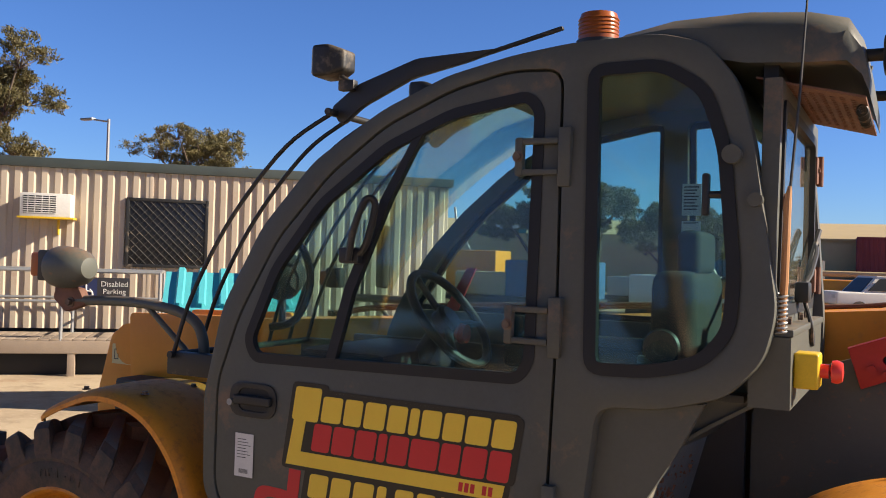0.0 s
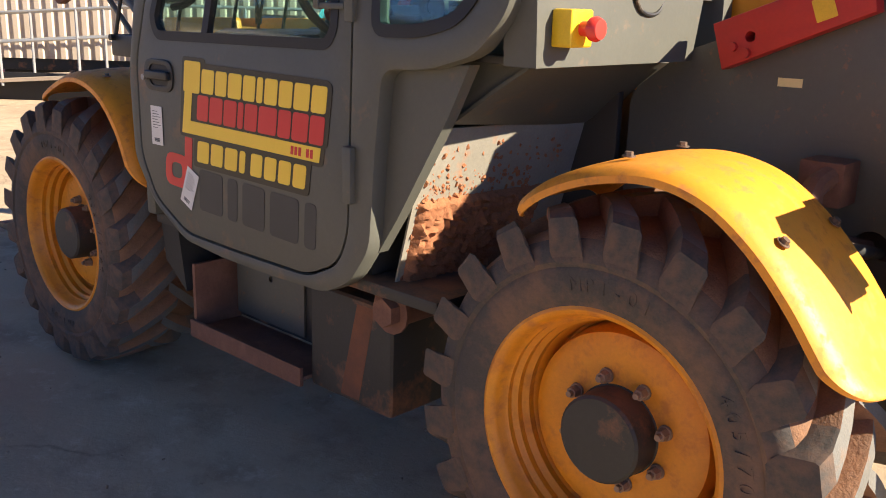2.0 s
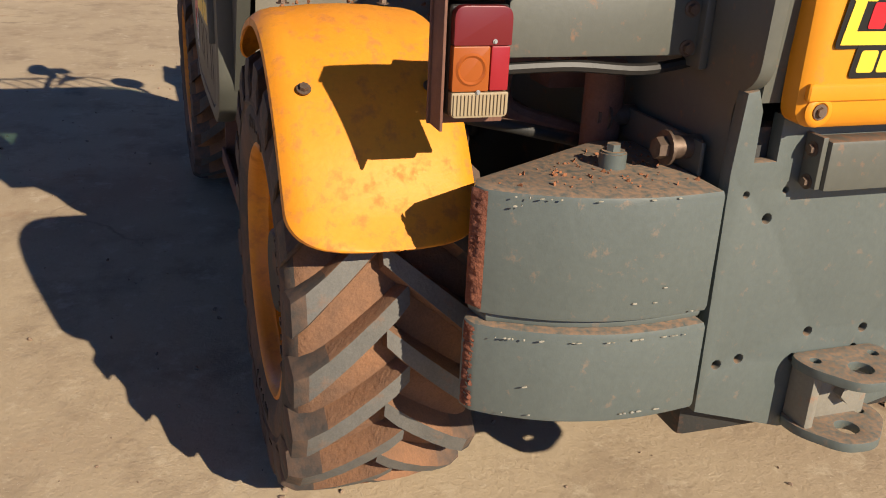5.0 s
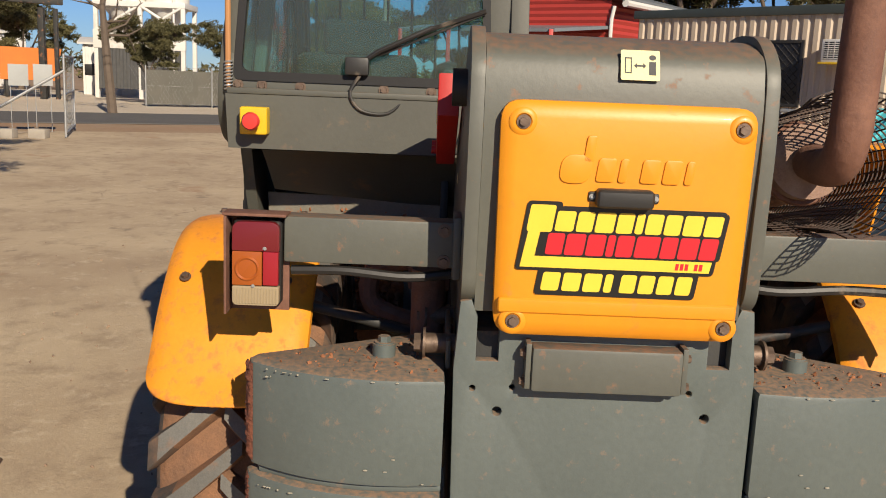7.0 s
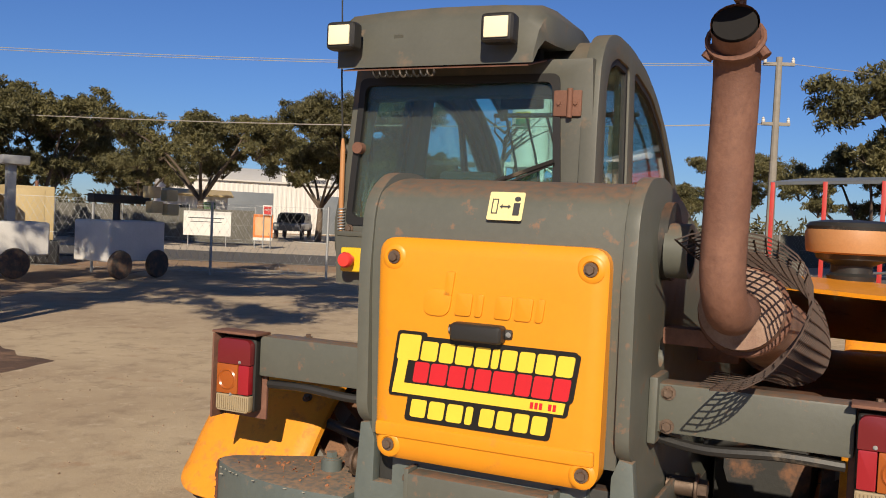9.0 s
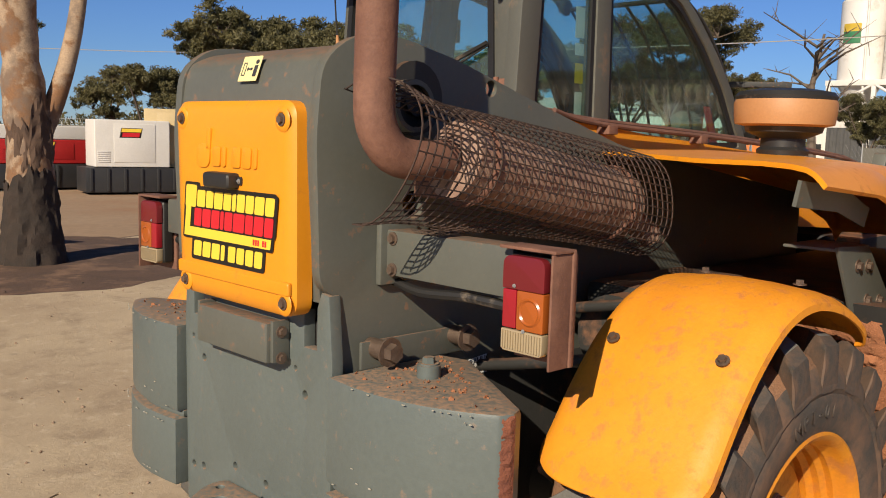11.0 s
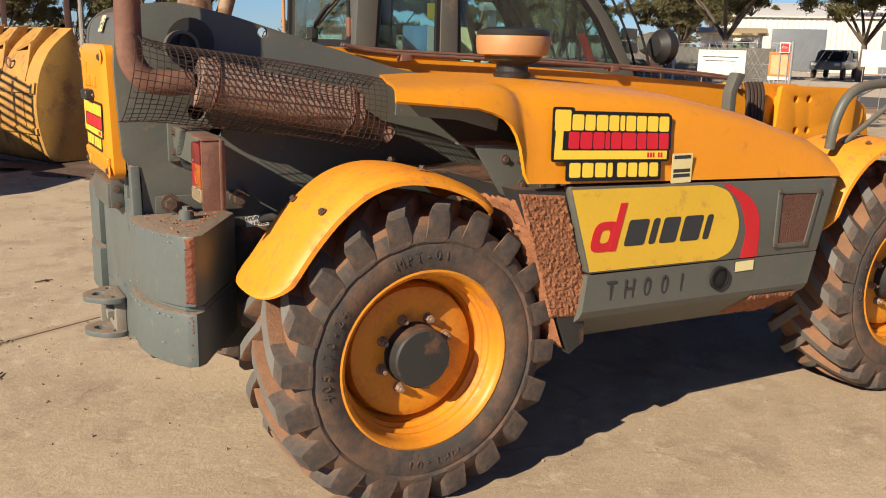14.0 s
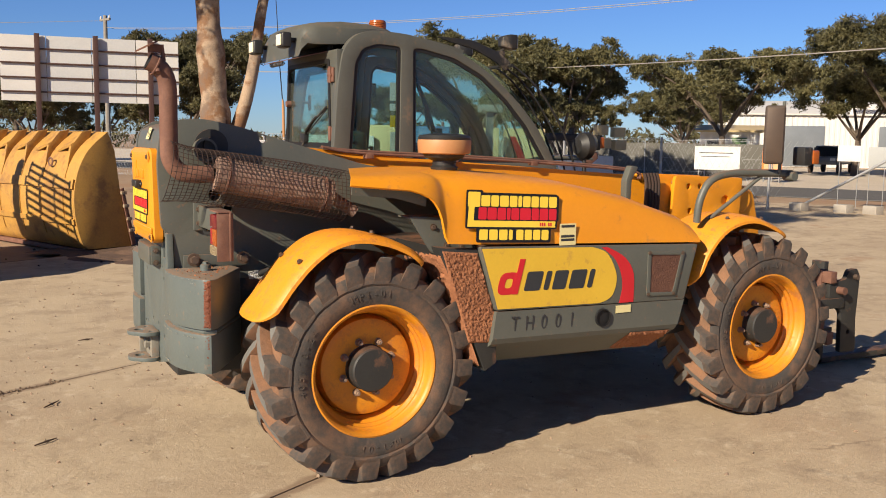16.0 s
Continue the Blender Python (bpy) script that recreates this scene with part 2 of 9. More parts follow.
def moved(bm, m):
    bmesh.ops.transform(bm, matrix=m, verts=bm.verts)
    return bm


def block(x0, x1, y0, y1, z0, z1, bevel=0.004, segments=2, m=None):
    bm = bmesh.new()
    bmesh.ops.create_cube(bm, size=1.0)
    bmesh.ops.transform(bm, matrix=Matrix.LocRotScale(((x0 + x1) / 2, (y0 + y1) / 2, (z0 + z1) / 2), None, (abs(x1 - x0), abs(y1 - y0), abs(z1 - z0))), verts=bm.verts)
    bevelled(bm, bevel, segments)
    return moved(bm, m) if m else bm


def joined(*parts):
    bm = bmesh.new()
    for p in parts:
        me = bpy.data.meshes.new("joint")
        p.to_mesh(me)
        p.free()
        bm.from_mesh(me)
        bpy.data.meshes.remove(me)
    return bm


def rounded(points, radius, steps=4):
    """A closed 2D outline with its corners rounded off."""
    out, count = [], len(points)
    for i in range(count):
        a, b, c = (Vector(points[(i + k) % count]) for k in (-1, 0, 1))
        r = radius[i] if isinstance(radius, (list, tuple)) else radius
        r = min(r, (a - b).length * 0.45, (c - b).length * 0.45)
        if r < 1e-4:
            out.append(tuple(b))
            continue
        p, q = b + (a - b).normalized() * r, b + (c - b).normalized() * r
        for k in range(steps + 1):
            t = k / steps
            out.append(tuple(p * (1 - t) ** 2 + b * 2 * t * (1 - t) + q * t * t))
    return out


def smooth_line(points, steps=4, closed=False):
    """A Catmull-Rom line through the points."""
    pts = [Vector(p) for p in points]
    n, out = len(pts), []
    for i in range(n if closed else n - 1):
        if closed:
            a, b, c, d = pts[i - 1], pts[i], pts[(i + 1) % n], pts[(i + 2) % n]
        else:
            a, b, c, d = pts[max(i - 1, 0)], pts[i], pts[i + 1], pts[min(i + 2, n - 1)]
        for k in range(steps):
            t = k / steps
            out.append(0.5 * (2 * b + (c - a) * t + (2 * a - 5 * b + 4 * c - d) * t * t + (3 * b - a - 3 * c + d) * t ** 3))
    if not closed:
        out.append(pts[-1])
    return out


def circle(cx, cy, r, n=16):
    return [(cx + r * math.cos(2 * math.pi * k / n), cy + r * math.sin(2 * math.pi * k / n)) for k in range(n)]


XZ = Matrix(((1, 0, 0, 0), (0, 0, -1, 0), (0, 1, 0, 0), (0, 0, 0, 1)))   # drawing u, v, depth -> x, z, -y
YZ = Matrix(((0, 0, 1, 0), (1, 0, 0, 0), (0, 1, 0, 0), (0, 0, 0, 1)))    # drawing u, v, depth -> y, z, x
XY = Matrix.Identity(4)


def plate(outer, a, b, plane=XZ, holes=(), bevel=0.0):
    """A flat plate with holes: outlines in u, v and from depth a to depth b. In the XZ plane depth is y."""
    bm = bmesh.new()
    edges = []
    for loop in (outer, *holes):
        vs = [bm.verts.new((u, v, 0)) for u, v in loop]
        edges += [bm.edges.new((vs[i], vs[(i + 1) % len(vs)])) for i in range(len(vs))]
    if holes:
        bmesh.ops.triangle_fill(bm, use_beauty=True, use_dissolve=False, edges=edges, normal=(0, 0, 1))
    else:
        bm.faces.new([v for v in bm.verts])
    lo, hi = (-max(a, b), -min(a, b)) if plane is XZ else (min(a, b), max(a, b))
    bmesh.ops.translate(bm, vec=(0, 0, lo), verts=bm.verts)
    rim = [e for e in bm.edges if e.is_boundary]
    ext = bmesh.ops.extrude_face_region(bm, geom=list(bm.faces))
    top = [g for g in ext["geom"] if isinstance(g, bmesh.types.BMVert)]
    bmesh.ops.translate(bm, vec=(0, 0, hi - lo), verts=top)
    if bevel:
        keep = [e for e in bm.edges if len(e.link_faces) == 2 and abs(e.verts[0].co.z - e.verts[1].co.z) < 1e-6 and e.calc_face_angle(0) > 1.0]
        bevelled(bm, bevel, 2, keep)
    bmesh.ops.transform(bm, matrix=plane, verts=bm.verts)
    return bm


def tube(points, radius, sides=10, closed=False, caps=True):
    """A round bar along a line; radius may be a list."""
    pts = [Vector(p) for p in points]
    n = len(pts)
    bm, rings = bmesh.new(), []
    side = None
    for i, p in enumerate(pts):
        if closed:
            d = (pts[(i + 1) % n] - pts[i - 1]).normalized()
        else:
            d = (pts[min(i + 1, n - 1)] - pts[max(i - 1, 0)]).normalized()
        if side is None:
            side = d.orthogonal().normalized()
        side = (side - d * side.dot(d)).normalized()
        up = d.cross(side)
        r = radius[i] if isinstance(radius, (list, tuple)) else radius
        rings.append([bm.verts.new(p + r * (math.cos(2 * math.pi * k / sides) * side + math.sin(2 * math.pi * k / sides) * up)) for k in range(sides)])
    for i in range(n if closed else n - 1):
        a, b = rings[i], rings[(i + 1) % n]
        for k in range(sides):
            bm.faces.new((a[k], a[(k + 1) % sides], b[(k + 1) % sides], b[k]))
    if caps and not closed:
        bm.faces.new(rings[0])
        bm.faces.new(rings[-1])
    return bm


def rod(a, b, r, sides=12, r2=None):
    return tube([a, b], [r, r if r2 is None else r2], sides)


def lathe(profile, steps=48, axis="y", centre=(0, 0, 0), arc=None):
    """Turns (radius, along) pairs round an axis."""
    bm, rings = bmesh.new(), []
    for k in range(steps):
        t = 2 * math.pi * k / steps
        c, s = math.cos(t), math.sin(t)
        ring = []
        for r, h in profile:
            co = {"y": (r * c, h, r * s), "x": (h, r * c, r * s), "z": (r * c, r * s, h)}[axis]
            ring.append(bm.verts.new(Vector(co) + Vector(centre)))
        rings.append(ring)
    for k in range(steps):
        a, b = rings[k], rings[(k + 1) % steps]
        for i in range(len(profile) - 1):
            bm.faces.new((a[i], a[i + 1], b[i + 1], b[i]))
    bmesh.ops.remove_doubles(bm, verts=bm.verts, dist=1e-5)
    return bm


def loft(sections, closed_ring=False, thickness=0.0):
    """A skin through equal rows of points; with thickness it becomes a shell."""
    bm = bmesh.new()
    rows = [[bm.verts.new(p) for p in row] for row in sections]
    for a, b in zip(rows, rows[1:]):
        n = len(a)
        for i in range(n if closed_ring else n - 1):
            bm.faces.new((a[i], a[(i + 1) % n], b[(i + 1) % n], b[i]))
    if thickness:
        bmesh.ops.recalc_face_normals(bm, faces=bm.faces)
        bmesh.ops.solidify(bm, geom=list(bm.faces), thickness=thickness)
    elif closed_ring:
        bm.faces.new(rows[0])
        bm.faces.new(rows[-1])
    return bm


def basis(origin, u, v):
    """A pose whose x and y lie along u and v."""
    u, v = Vector(u).normalized(), Vector(v).normalized()
    w = u.cross(v)
    m = Matrix((u, v, w)).transposed().to_4x4()
    m.translation = origin
    return m


def flat(outline, m, thick=0.0015, lift=0.0):
    """A thin piece of film or sheet laid on a surface; outline in the pose's x and y."""
    return moved(plate(outline, lift, lift + thick, XY), m)


def lettering(name, text, size, m, material, parent, depth=0.0015, spacing=1.0, bold=0.0, centred=True):
    """Words in the built-in font, as a mesh."""
    cu = bpy.data.curves.new(name, "FONT")
    cu.body, cu.size, cu.extrude, cu.offset, cu.space_character = text, size, depth, bold, spacing
    cu.align_x, cu.align_y = ("CENTER", "CENTER") if centred else ("LEFT", "BOTTOM")
    cu.resolution_u = 3
    ob = new(name, cu)
    me = bpy.data.meshes.new_from_object(ob.evaluated_get(bpy.context.evaluated_depsgraph_get()))
    bpy.data.objects.remove(ob)
    bpy.data.curves.remove(cu)
    me.transform(m)
    me.materials.clear()
    me.materials.append(material)
    return part(name, me, material, parent)


def bolt_head(place, way, r=0.012, h=0.01):
    m = Matrix.Translation(place) @ Vector(way).to_track_quat("Z", "Y").to_matrix().to_4x4()
    washer = lathe([(0, 0), (r * 1.5, 0), (r * 1.5, h * 0.25), (0, h * 0.25)], 14, "z")
    head = bmesh.new()
    bmesh.ops.create_cone(head, cap_ends=True, segments=6, radius1=r, radius2=r * 0.93, depth=h)
    bmesh.ops.translate(head, vec=(0, 0, h * 0.6), verts=head.verts)
    return moved(joined(washer, head), m)


# ---- the telehandler ----
# x runs forward along the machine, y to its left; the rear axle stands over x = 0.
WHEELBASE, AXLE_Z = 2.76, 0.582
machine = thing("telehandler", (0, 0, 0), "yellow and grey-green telehandler with red dust, parked on concrete", "telehandler")
RIGHT, LEFT, REAR = ((1, 0, 0), (0, 0, 1)), ((-1, 0, 0), (0, 0, 1)), ((0, -1, 0), (0, 0, 1))


def wheel_meshes():
    """Tyre, one tread lug, rim, hub and nut; drawn with the outer face towards -y, axle at the origin, outer rim edge at y = -0.21."""
    tyre = [(0.318, -0.200), (0.345, -0.214), (0.375, -0.221), (0.42, -0.226), (0.432, -0.2205), (0.445, -0.2265), (0.475, -0.219), (0.498, -0.203), (0.514, -0.175),
            (0.522, -0.12), (0.526, 0.0), (0.522, 0.12), (0.514, 0.175), (0.498, 0.203), (0.47, 0.22), (0.42, 0.226), (0.375, 0.22), (0.33, 0.20), (0.318, 0.19)]
    tyre_me = mesh_of(lathe(tyre, 72), "tyre", TYRE)
    tyre_me.materials.append(TREAD_DIRT)
    for f in tyre_me.polygons:
        f.material_index = 1 if math.hypot(f.center.x, f.center.z) > 0.505 else 0
    # one lug: a slanted bar from the shoulder to past the middle, following the tread's curve
    def lug(sx, sy):
        rows = []
        shape = ((-0.2262, -0.012, 0.032, 0.440, 0.462), (-0.2275, 0.0, 0.039, 0.455, 0.512), (-0.222, 0.012, 0.041, 0.470, 0.549), (-0.192, 0.055, 0.037, 0.502, 0.567), (-0.150, 0.118, 0.032, 0.512, 0.573),
                 (-0.100, 0.195, 0.030, 0.518, 0.576), (-0.050, 0.272, 0.028, 0.520, 0.577), (-0.005, 0.342, 0.027, 0.522, 0.577), (0.026, 0.392, 0.024, 0.523, 0.571))
        for y, swing, half, low, top in shape:
            row = []
            for r, h in ((low, 1.40), (top - 0.008, 1.06), (top, 0.88), (top, -0.88), (top - 0.008, -1.06), (low, -1.40)):
                a = swing + h * half / 0.57
                row.append((sx * r * math.sin(a), sy * y, r * math.cos(a)))
            rows.append(row)
        me = mesh_of(loft(rows, True), "tread_lug", LUG, 30)
        me.materials.append(TYRE)
        me.materials.append(TREAD_DIRT)
        for f in me.polygons:
            r = math.hypot(f.center.x, f.center.z)
            out = (f.normal.x * f.center.x + f.normal.z * f.center.z) / r
            f.material_index = 0 if out > 0.75 and r > 0.56 else (1 if abs(f.center.y) > 0.17 else 2)
        return me
    lug_me = {(sx, sy): lug(sx, sy) for sx in (1, -1) for sy in (1, -1)}
    rim = [(0.319, -0.185), (0.335, -0.2), (0.337, -0.21), (0.329, -0.2135), (0.318, -0.208), (0.309, -0.19), (0.306, -0.168), (0.298, -0.158), (0.300, -0.140), (0.288, -0.128), (0.290, -0.108), (0.277, -0.094),
           (0.279, -0.072), (0.267, -0.058), (0.266, -0.02), (0.260, -0.018), (0.255, -0.06), (0.246, -0.094), (0.22, -0.104), (0.17, -0.10), (0.10, -0.10)]
    rim_me = mesh_of(lathe(rim, 72), "rim", RIM, 40)
    hub = [(0.16, -0.05), (0.122, -0.098), (0.113, -0.102), (0.111, -0.18), (0.104, -0.187), (0.03, -0.189), (0.0, -0.189)]
    hub_me = mesh_of(lathe(hub, 40), "hub", DARK, 35)
    nut = bmesh.new()
    bmesh.ops.create_cone(nut, cap_ends=True, segments=6, radius1=0.0165, radius2=0.0145, depth=0.026)
    stud = bmesh.new()
    bmesh.ops.create_cone(stud, cap_ends=True, segments=10, radius1=0.009, radius2=0.008, depth=0.05)
    washer = bmesh.new()
    bmesh.ops.create_cone(washer, cap_ends=True, segments=14, radius1=0.02, radius2=0.019, depth=0.006)
    bmesh.ops.translate(washer, vec=(0, 0, -0.012), verts=washer.verts)
    nut_me = mesh_of(moved(joined(nut, stud, washer), Matrix.Translation((0, -0.116, 0)) @ Matrix.Rotation(radians(90), 4, "X")), "wheel_nut", NUT)
    drum = mesh_of(lathe([(0.0, -0.05), (0.2, -0.05), (0.21, 0.0), (0.2, 0.22), (0.0, 0.22)], 32), "brake_drum", DARK)
    return tyre_me, lug_me, rim_me, hub_me, nut_me, drum


TYRE_ME, LUG_ME, RIM_ME, HUB_ME, NUT_ME, DRUM_ME = wheel_meshes()


def wheel(x, side, turn):
    """side: -1 right, +1 left. Each wheel: tyre > tread lugs, rim, hub, nuts."""
    face = Matrix.Identity(4) if side < 0 else Matrix.Rotation(math.pi, 4, "Z")
    place = Matrix.Translation((x, side * (0.90 if x < 1 else 0.94), AXLE_Z)) @ face @ Matrix.Scale(1.022, 4)
    tyre = part("wheel", TYRE_ME, TYRE, machine, "chunky agricultural tyre caked with red dust on a yellow rim")
    tyre.matrix_parent_inverse, tyre.matrix_basis = Matrix.Identity(4), place
    def under(name, me, m=Matrix.Identity(4)):
        ob = new(name, me)
        ob.parent = tyre
        ob.matrix_basis = m
        return ob
    for k in range(20):
        a = 2 * math.pi * k / 20 + turn
        under("tread_lug", LUG_ME[(-side, 1)], Matrix.Rotation(a, 4, "Y"))
        under("tread_lug", LUG_ME[(-side, -1)], Matrix.Rotation(a + math.pi / 20, 4, "Y"))
    tagged(under("rim", RIM_ME), "yellow-painted steel rim, scuffed")
    under("hub", HUB_ME)
    under("brake_drum", DRUM_ME)
    for k in range(8):
        under("wheel_nut", NUT_ME, Matrix.Rotation(2 * math.pi * (k + 0.5) / 8 + turn, 4, "Y") @ Matrix.Translation((0, 0, 0.1385)))
    for words, mid, size in (("MPT-01", -4.0, 0.05), ("405/70-24", -78.0, 0.05), ("MPT-01", 176.0, 0.05)):
        for i, ch in enumerate(words):
            a = radians(mid + (i - (len(words) - 1) / 2) * 5.6) if side < 0 else radians(-mid + (i - (len(words) - 1) / 2) * 5.6)
            r = 0.392
            m = Matrix.Translation((r * math.sin(a), -0.2235, r * math.cos(a))) @ Matrix.Rotation(a, 4, "Y") @ basis((0, 0, 0), *RIGHT)
            glyph = lettering("raised_letter", ch, size, m, TYRE, None, 0.0022)
            glyph.parent = tyre
    return tyre


for x, side, turn in ((0, -1, 0.05), (0, 1, 0.11), (WHEELBASE, -1, 0.2), (WHEELBASE, 1, 0.17)):
    wheel(x, side, turn)
for x in (0, WHEELBASE):
    part("axle", joined(tube([(x, -0.72, AXLE_Z), (x, -0.3, AXLE_Z), (x, 0.3, AXLE_Z), (x, 0.72, AXLE_Z)], [0.09, 0.11, 0.11, 0.09], 16),
                        lathe([(0, -0.2), (0.17, -0.16), (0.2, 0), (0.17, 0.16), (0, 0.2)], 20, "x", (x, 0, AXLE_Z))), DARK, machine)


def fender_skin(line, y0, y1, lip=0.045, ridge=0.012):
    """A wheel arch cover along a line in x, z, with turned-down rounded edges, a raised middle and a rounded rear end."""
    pts = [Vector((p[0], p[1])) for p in smooth_line([(a, b) for a, b in line], 9)]
    steps = [float(i) for i in range(len(pts) - 12)] + [len(pts) - 1 - 11 * (1 - k / 40) ** 1.6 for k in range(41)]
    rows, last = [], len(pts) - 1
    for f in steps:
        i = min(int(f), last - 1)
        p = pts[i].lerp(pts[i + 1], f - i)
        d = (pts[min(i + 2, last)] - pts[max(i - 1, 0)]).normalized()
        nrm = Vector((d.y, -d.x))
        if nrm.y < -0.2:
            nrm = -nrm
        t = f / last
        end = max(0.0, (t - 0.87) / 0.13)
        start = max(0.0, (0.10 - t) / 0.10)
        cut = 0.185 * (1 - math.sqrt(max(0, 1 - end * end))) + 0.04 * (1 - math.sqrt(max(0, 1 - start * start)))
        a, b = y0 + cut * (1 if y1 > y0 else -1), y1 - cut * (1 if y1 > y0 else -1)
        w = b - a
        row = []
        flat_ = 1 - 0.9 * end
        edge = lip
        for g, drop in ((0.0, edge), (0.006, edge * 0.62), (0.03, 0.019), (0.07, 0.009), (0.13, 0.003), (0.24, 0.0), (0.33, -ridge * 0.7), (0.5, -ridge), (0.67, -ridge * 0.7), (0.76, 0.0), (0.87, 0.003), (0.93, 0.009), (0.97, 0.019), (0.994, edge * 0.62), (1.0, edge)):
            q = p - nrm * (drop * flat_ if drop > 0 else (drop * math.sin(math.pi * min(1, max(0, (t - 0.2) / 0.7))) if drop < 0 else 0))
            row.append((q.x, a + w * g, q.y))
        rows.append(row)
    return loft(rows, thickness=0.006)


REAR_ARCH = [(0.29, 1.135), (0.20, 1.205), (0.06, 1.262), (-0.10, 1.285), (-0.24, 1.255), (-0.36, 1.175), (-0.46, 1.07), (-0.55, 0.95), (-0.62, 0.875)]
FRONT_ARCH = [(2.94, 1.185), (2.80, 1.25), (2.65, 1.298), (2.5, 1.295), (2.35, 1.24), (2.23, 1.13), (2.155, 1.0), (2.11, 0.86)]
for side in (-1, 1):
    for line, kind in ((REAR_ARCH, "rear_fender"), (FRONT_ARCH, "front_fender")):
        fender = part(kind, fender_skin(line, side * (0.715 if kind == "rear_fender" else 0.665), side * 1.135), FENDER, machine, "scuffed yellow plastic mudguard")
        spots = ((-0.385, 1.067, 1.155), (-0.385, 0.79, 1.155), (0.0, 1.05, 1.28), (0.0, 0.80, 1.28)) if kind == "rear_fender" else ((2.45, 1.05, 1.285), (2.75, 1.05, 1.275), (2.45, 0.8, 1.285))
        for x, y, z in spots:
            way = (-0.6, 0, 0.8) if x == -0.385 else (0, 0, 1)
            part("bolt", bolt_head((x, side * y, z + 0.002), way, 0.0105, 0.011), BOLT, fender)
    part("fender_stay", joined(rod((-0.05, side * 0.35, 1.12), (-0.05, side * 1.0, 1.25), 0.016), rod((-0.36, side * 0.35, 1.0), (-0.38, side * 0.9, 1.13), 0.016)), DARK, machine)

# chassis and rear uprights
part("chassis_beam", joined(block(-0.82, 3.3, -0.33, 0.33, 0.46, 0.98, 0.02), block(0.5, 2.3, -0.95, -0.3, 0.55, 1.1, 0.02), block(2.2, 3.35, -0.36, 0.36, 0.9, 1.2, 0.02)), DARK, machine)
CHEEK = rounded([(-0.822, 0.70), (-0.822, 1.22), (-0.885, 1.26), (-0.90, 1.60), (-0.885, 1.77), (-0.80, 1.835), (-0.66, 1.84), (-0.46, 1.77), (-0.18, 1.66), (0.28, 1.49), (0.45, 1.36), (0.45, 0.86), (-0.2, 0.66), (-0.55, 0.66)], 0.05)
for side in (-1, 1):
    holes = [circle(-0.60, 1.44, 0.035), circle(-0.33, 1.74, 0.022, 12), circle(-0.53, 1.36, 0.025, 12)] if side < 0 else [circle(-0.33, 1.0, 0.05), circle(-0.42, 1.62, 0.03)]
    outline = CHEEK if side > 0 else rounded([(-0.822, 0.70), (-0.822, 1.22), (-0.885, 1.26), (-0.90, 1.60), (-0.885, 1.77), (-0.80, 1.835), (-0.66, 1.845), (-0.46, 1.805), (-0.18, 1.725), (0.28, 1.60), (1.6, 1.42), (1.6, 0.86), (-0.2, 0.66), (-0.55, 0.66)], 0.05)
    part("chassis_cheek", plate(outline, side * 0.295, side * 0.325, XZ, holes, 0.006), GREY, machine)
part("pivot_pin", joined(rod((-0.62, -0.36, 1.70), (-0.62, 0.36, 1.70), 0.045, 20), rod((-0.62, -0.345, 1.70), (-0.62, -0.325, 1.70), 0.09, 24)), DARK, machine)
part("pin_guard", moved(lathe([(0.05, 0.0), (0.062, 0.0), (0.062, 0.05), (0.05, 0.05)], 24, "y"), Matrix.Translation((-0.66, -0.39, 1.68))), GREY, machine)
top = [(-0.86, 1.215), (-0.875, 1.40), (-0.89, 1.62), (-0.875, 1.755), (-0.83, 1.80), (-0.72, 1.825), (-0.58, 1.815), (-0.40, 1.77)]
top = [tuple(p) for p in smooth_line(top, 4)]
part("rear_cover", loft([[(x, y, z) for x, z in top] for y in (-0.294, -0.15, 0, 0.15, 0.294)], thickness=0.01), GREY, machine, "grey-green pressed cover over the boom pivot")

# orange rear panel
PANEL = basis((-0.925, -0.008, 1.43), (0, -1, 0), (-0.02, 0, 1))
outline = rounded([(-0.262, -0.252), (0.262, -0.252), (0.268, 0.252), (-0.268, 0.252)], 0.045, 5)
def panel_dish():
    bm = bmesh.new()
    rows = []
    for inset, depth in ((0.0, -0.055), (0.0, -0.012), (0.012, 0.0), (0.035, 0.004), (0.10, 0.008)):
        rows.append([bm.verts.new((u * (1 - inset / 0.26), v * (1 - inset / 0.25), depth)) for u, v in outline])
    for a, b in zip(rows, rows[1:]):
        for i in range(len(a)):
            bm.faces.new((a[i], a[(i + 1) % len(a)], b[(i + 1) % len(a)], b[i]))
    bm.faces.new(rows[-1])
    return moved(bm, PANEL)
panel = part("rear_panel", panel_dish(), YELLOW, machine, "orange-yellow plastic rear cover panel, scuffed")
part("step_rib", moved(joined(block(-0.256, 0.256, -0.200, -0.166, -0.006, 0.0100, 0.009, 3)), PANEL), YELLOW, panel)
for u, v in ((-0.222, 0.208), (0.232, 0.208), (-0.222, -0.218), (0.232, -0.218)):
    part("bolt_boss", moved(lathe([(0.030, 0.0), (0.025, 0.004), (0.018, 0.0045), (0.015, 0.001)], 20, "z"), PANEL @ Matrix.Translation((u, v, 0.003))), YELLOW, panel)
    part("bolt", bolt_head(PANEL @ Vector((u, v, 0.006)), (-1, 0, 0), 0.010, 0.008), BOLT, panel)
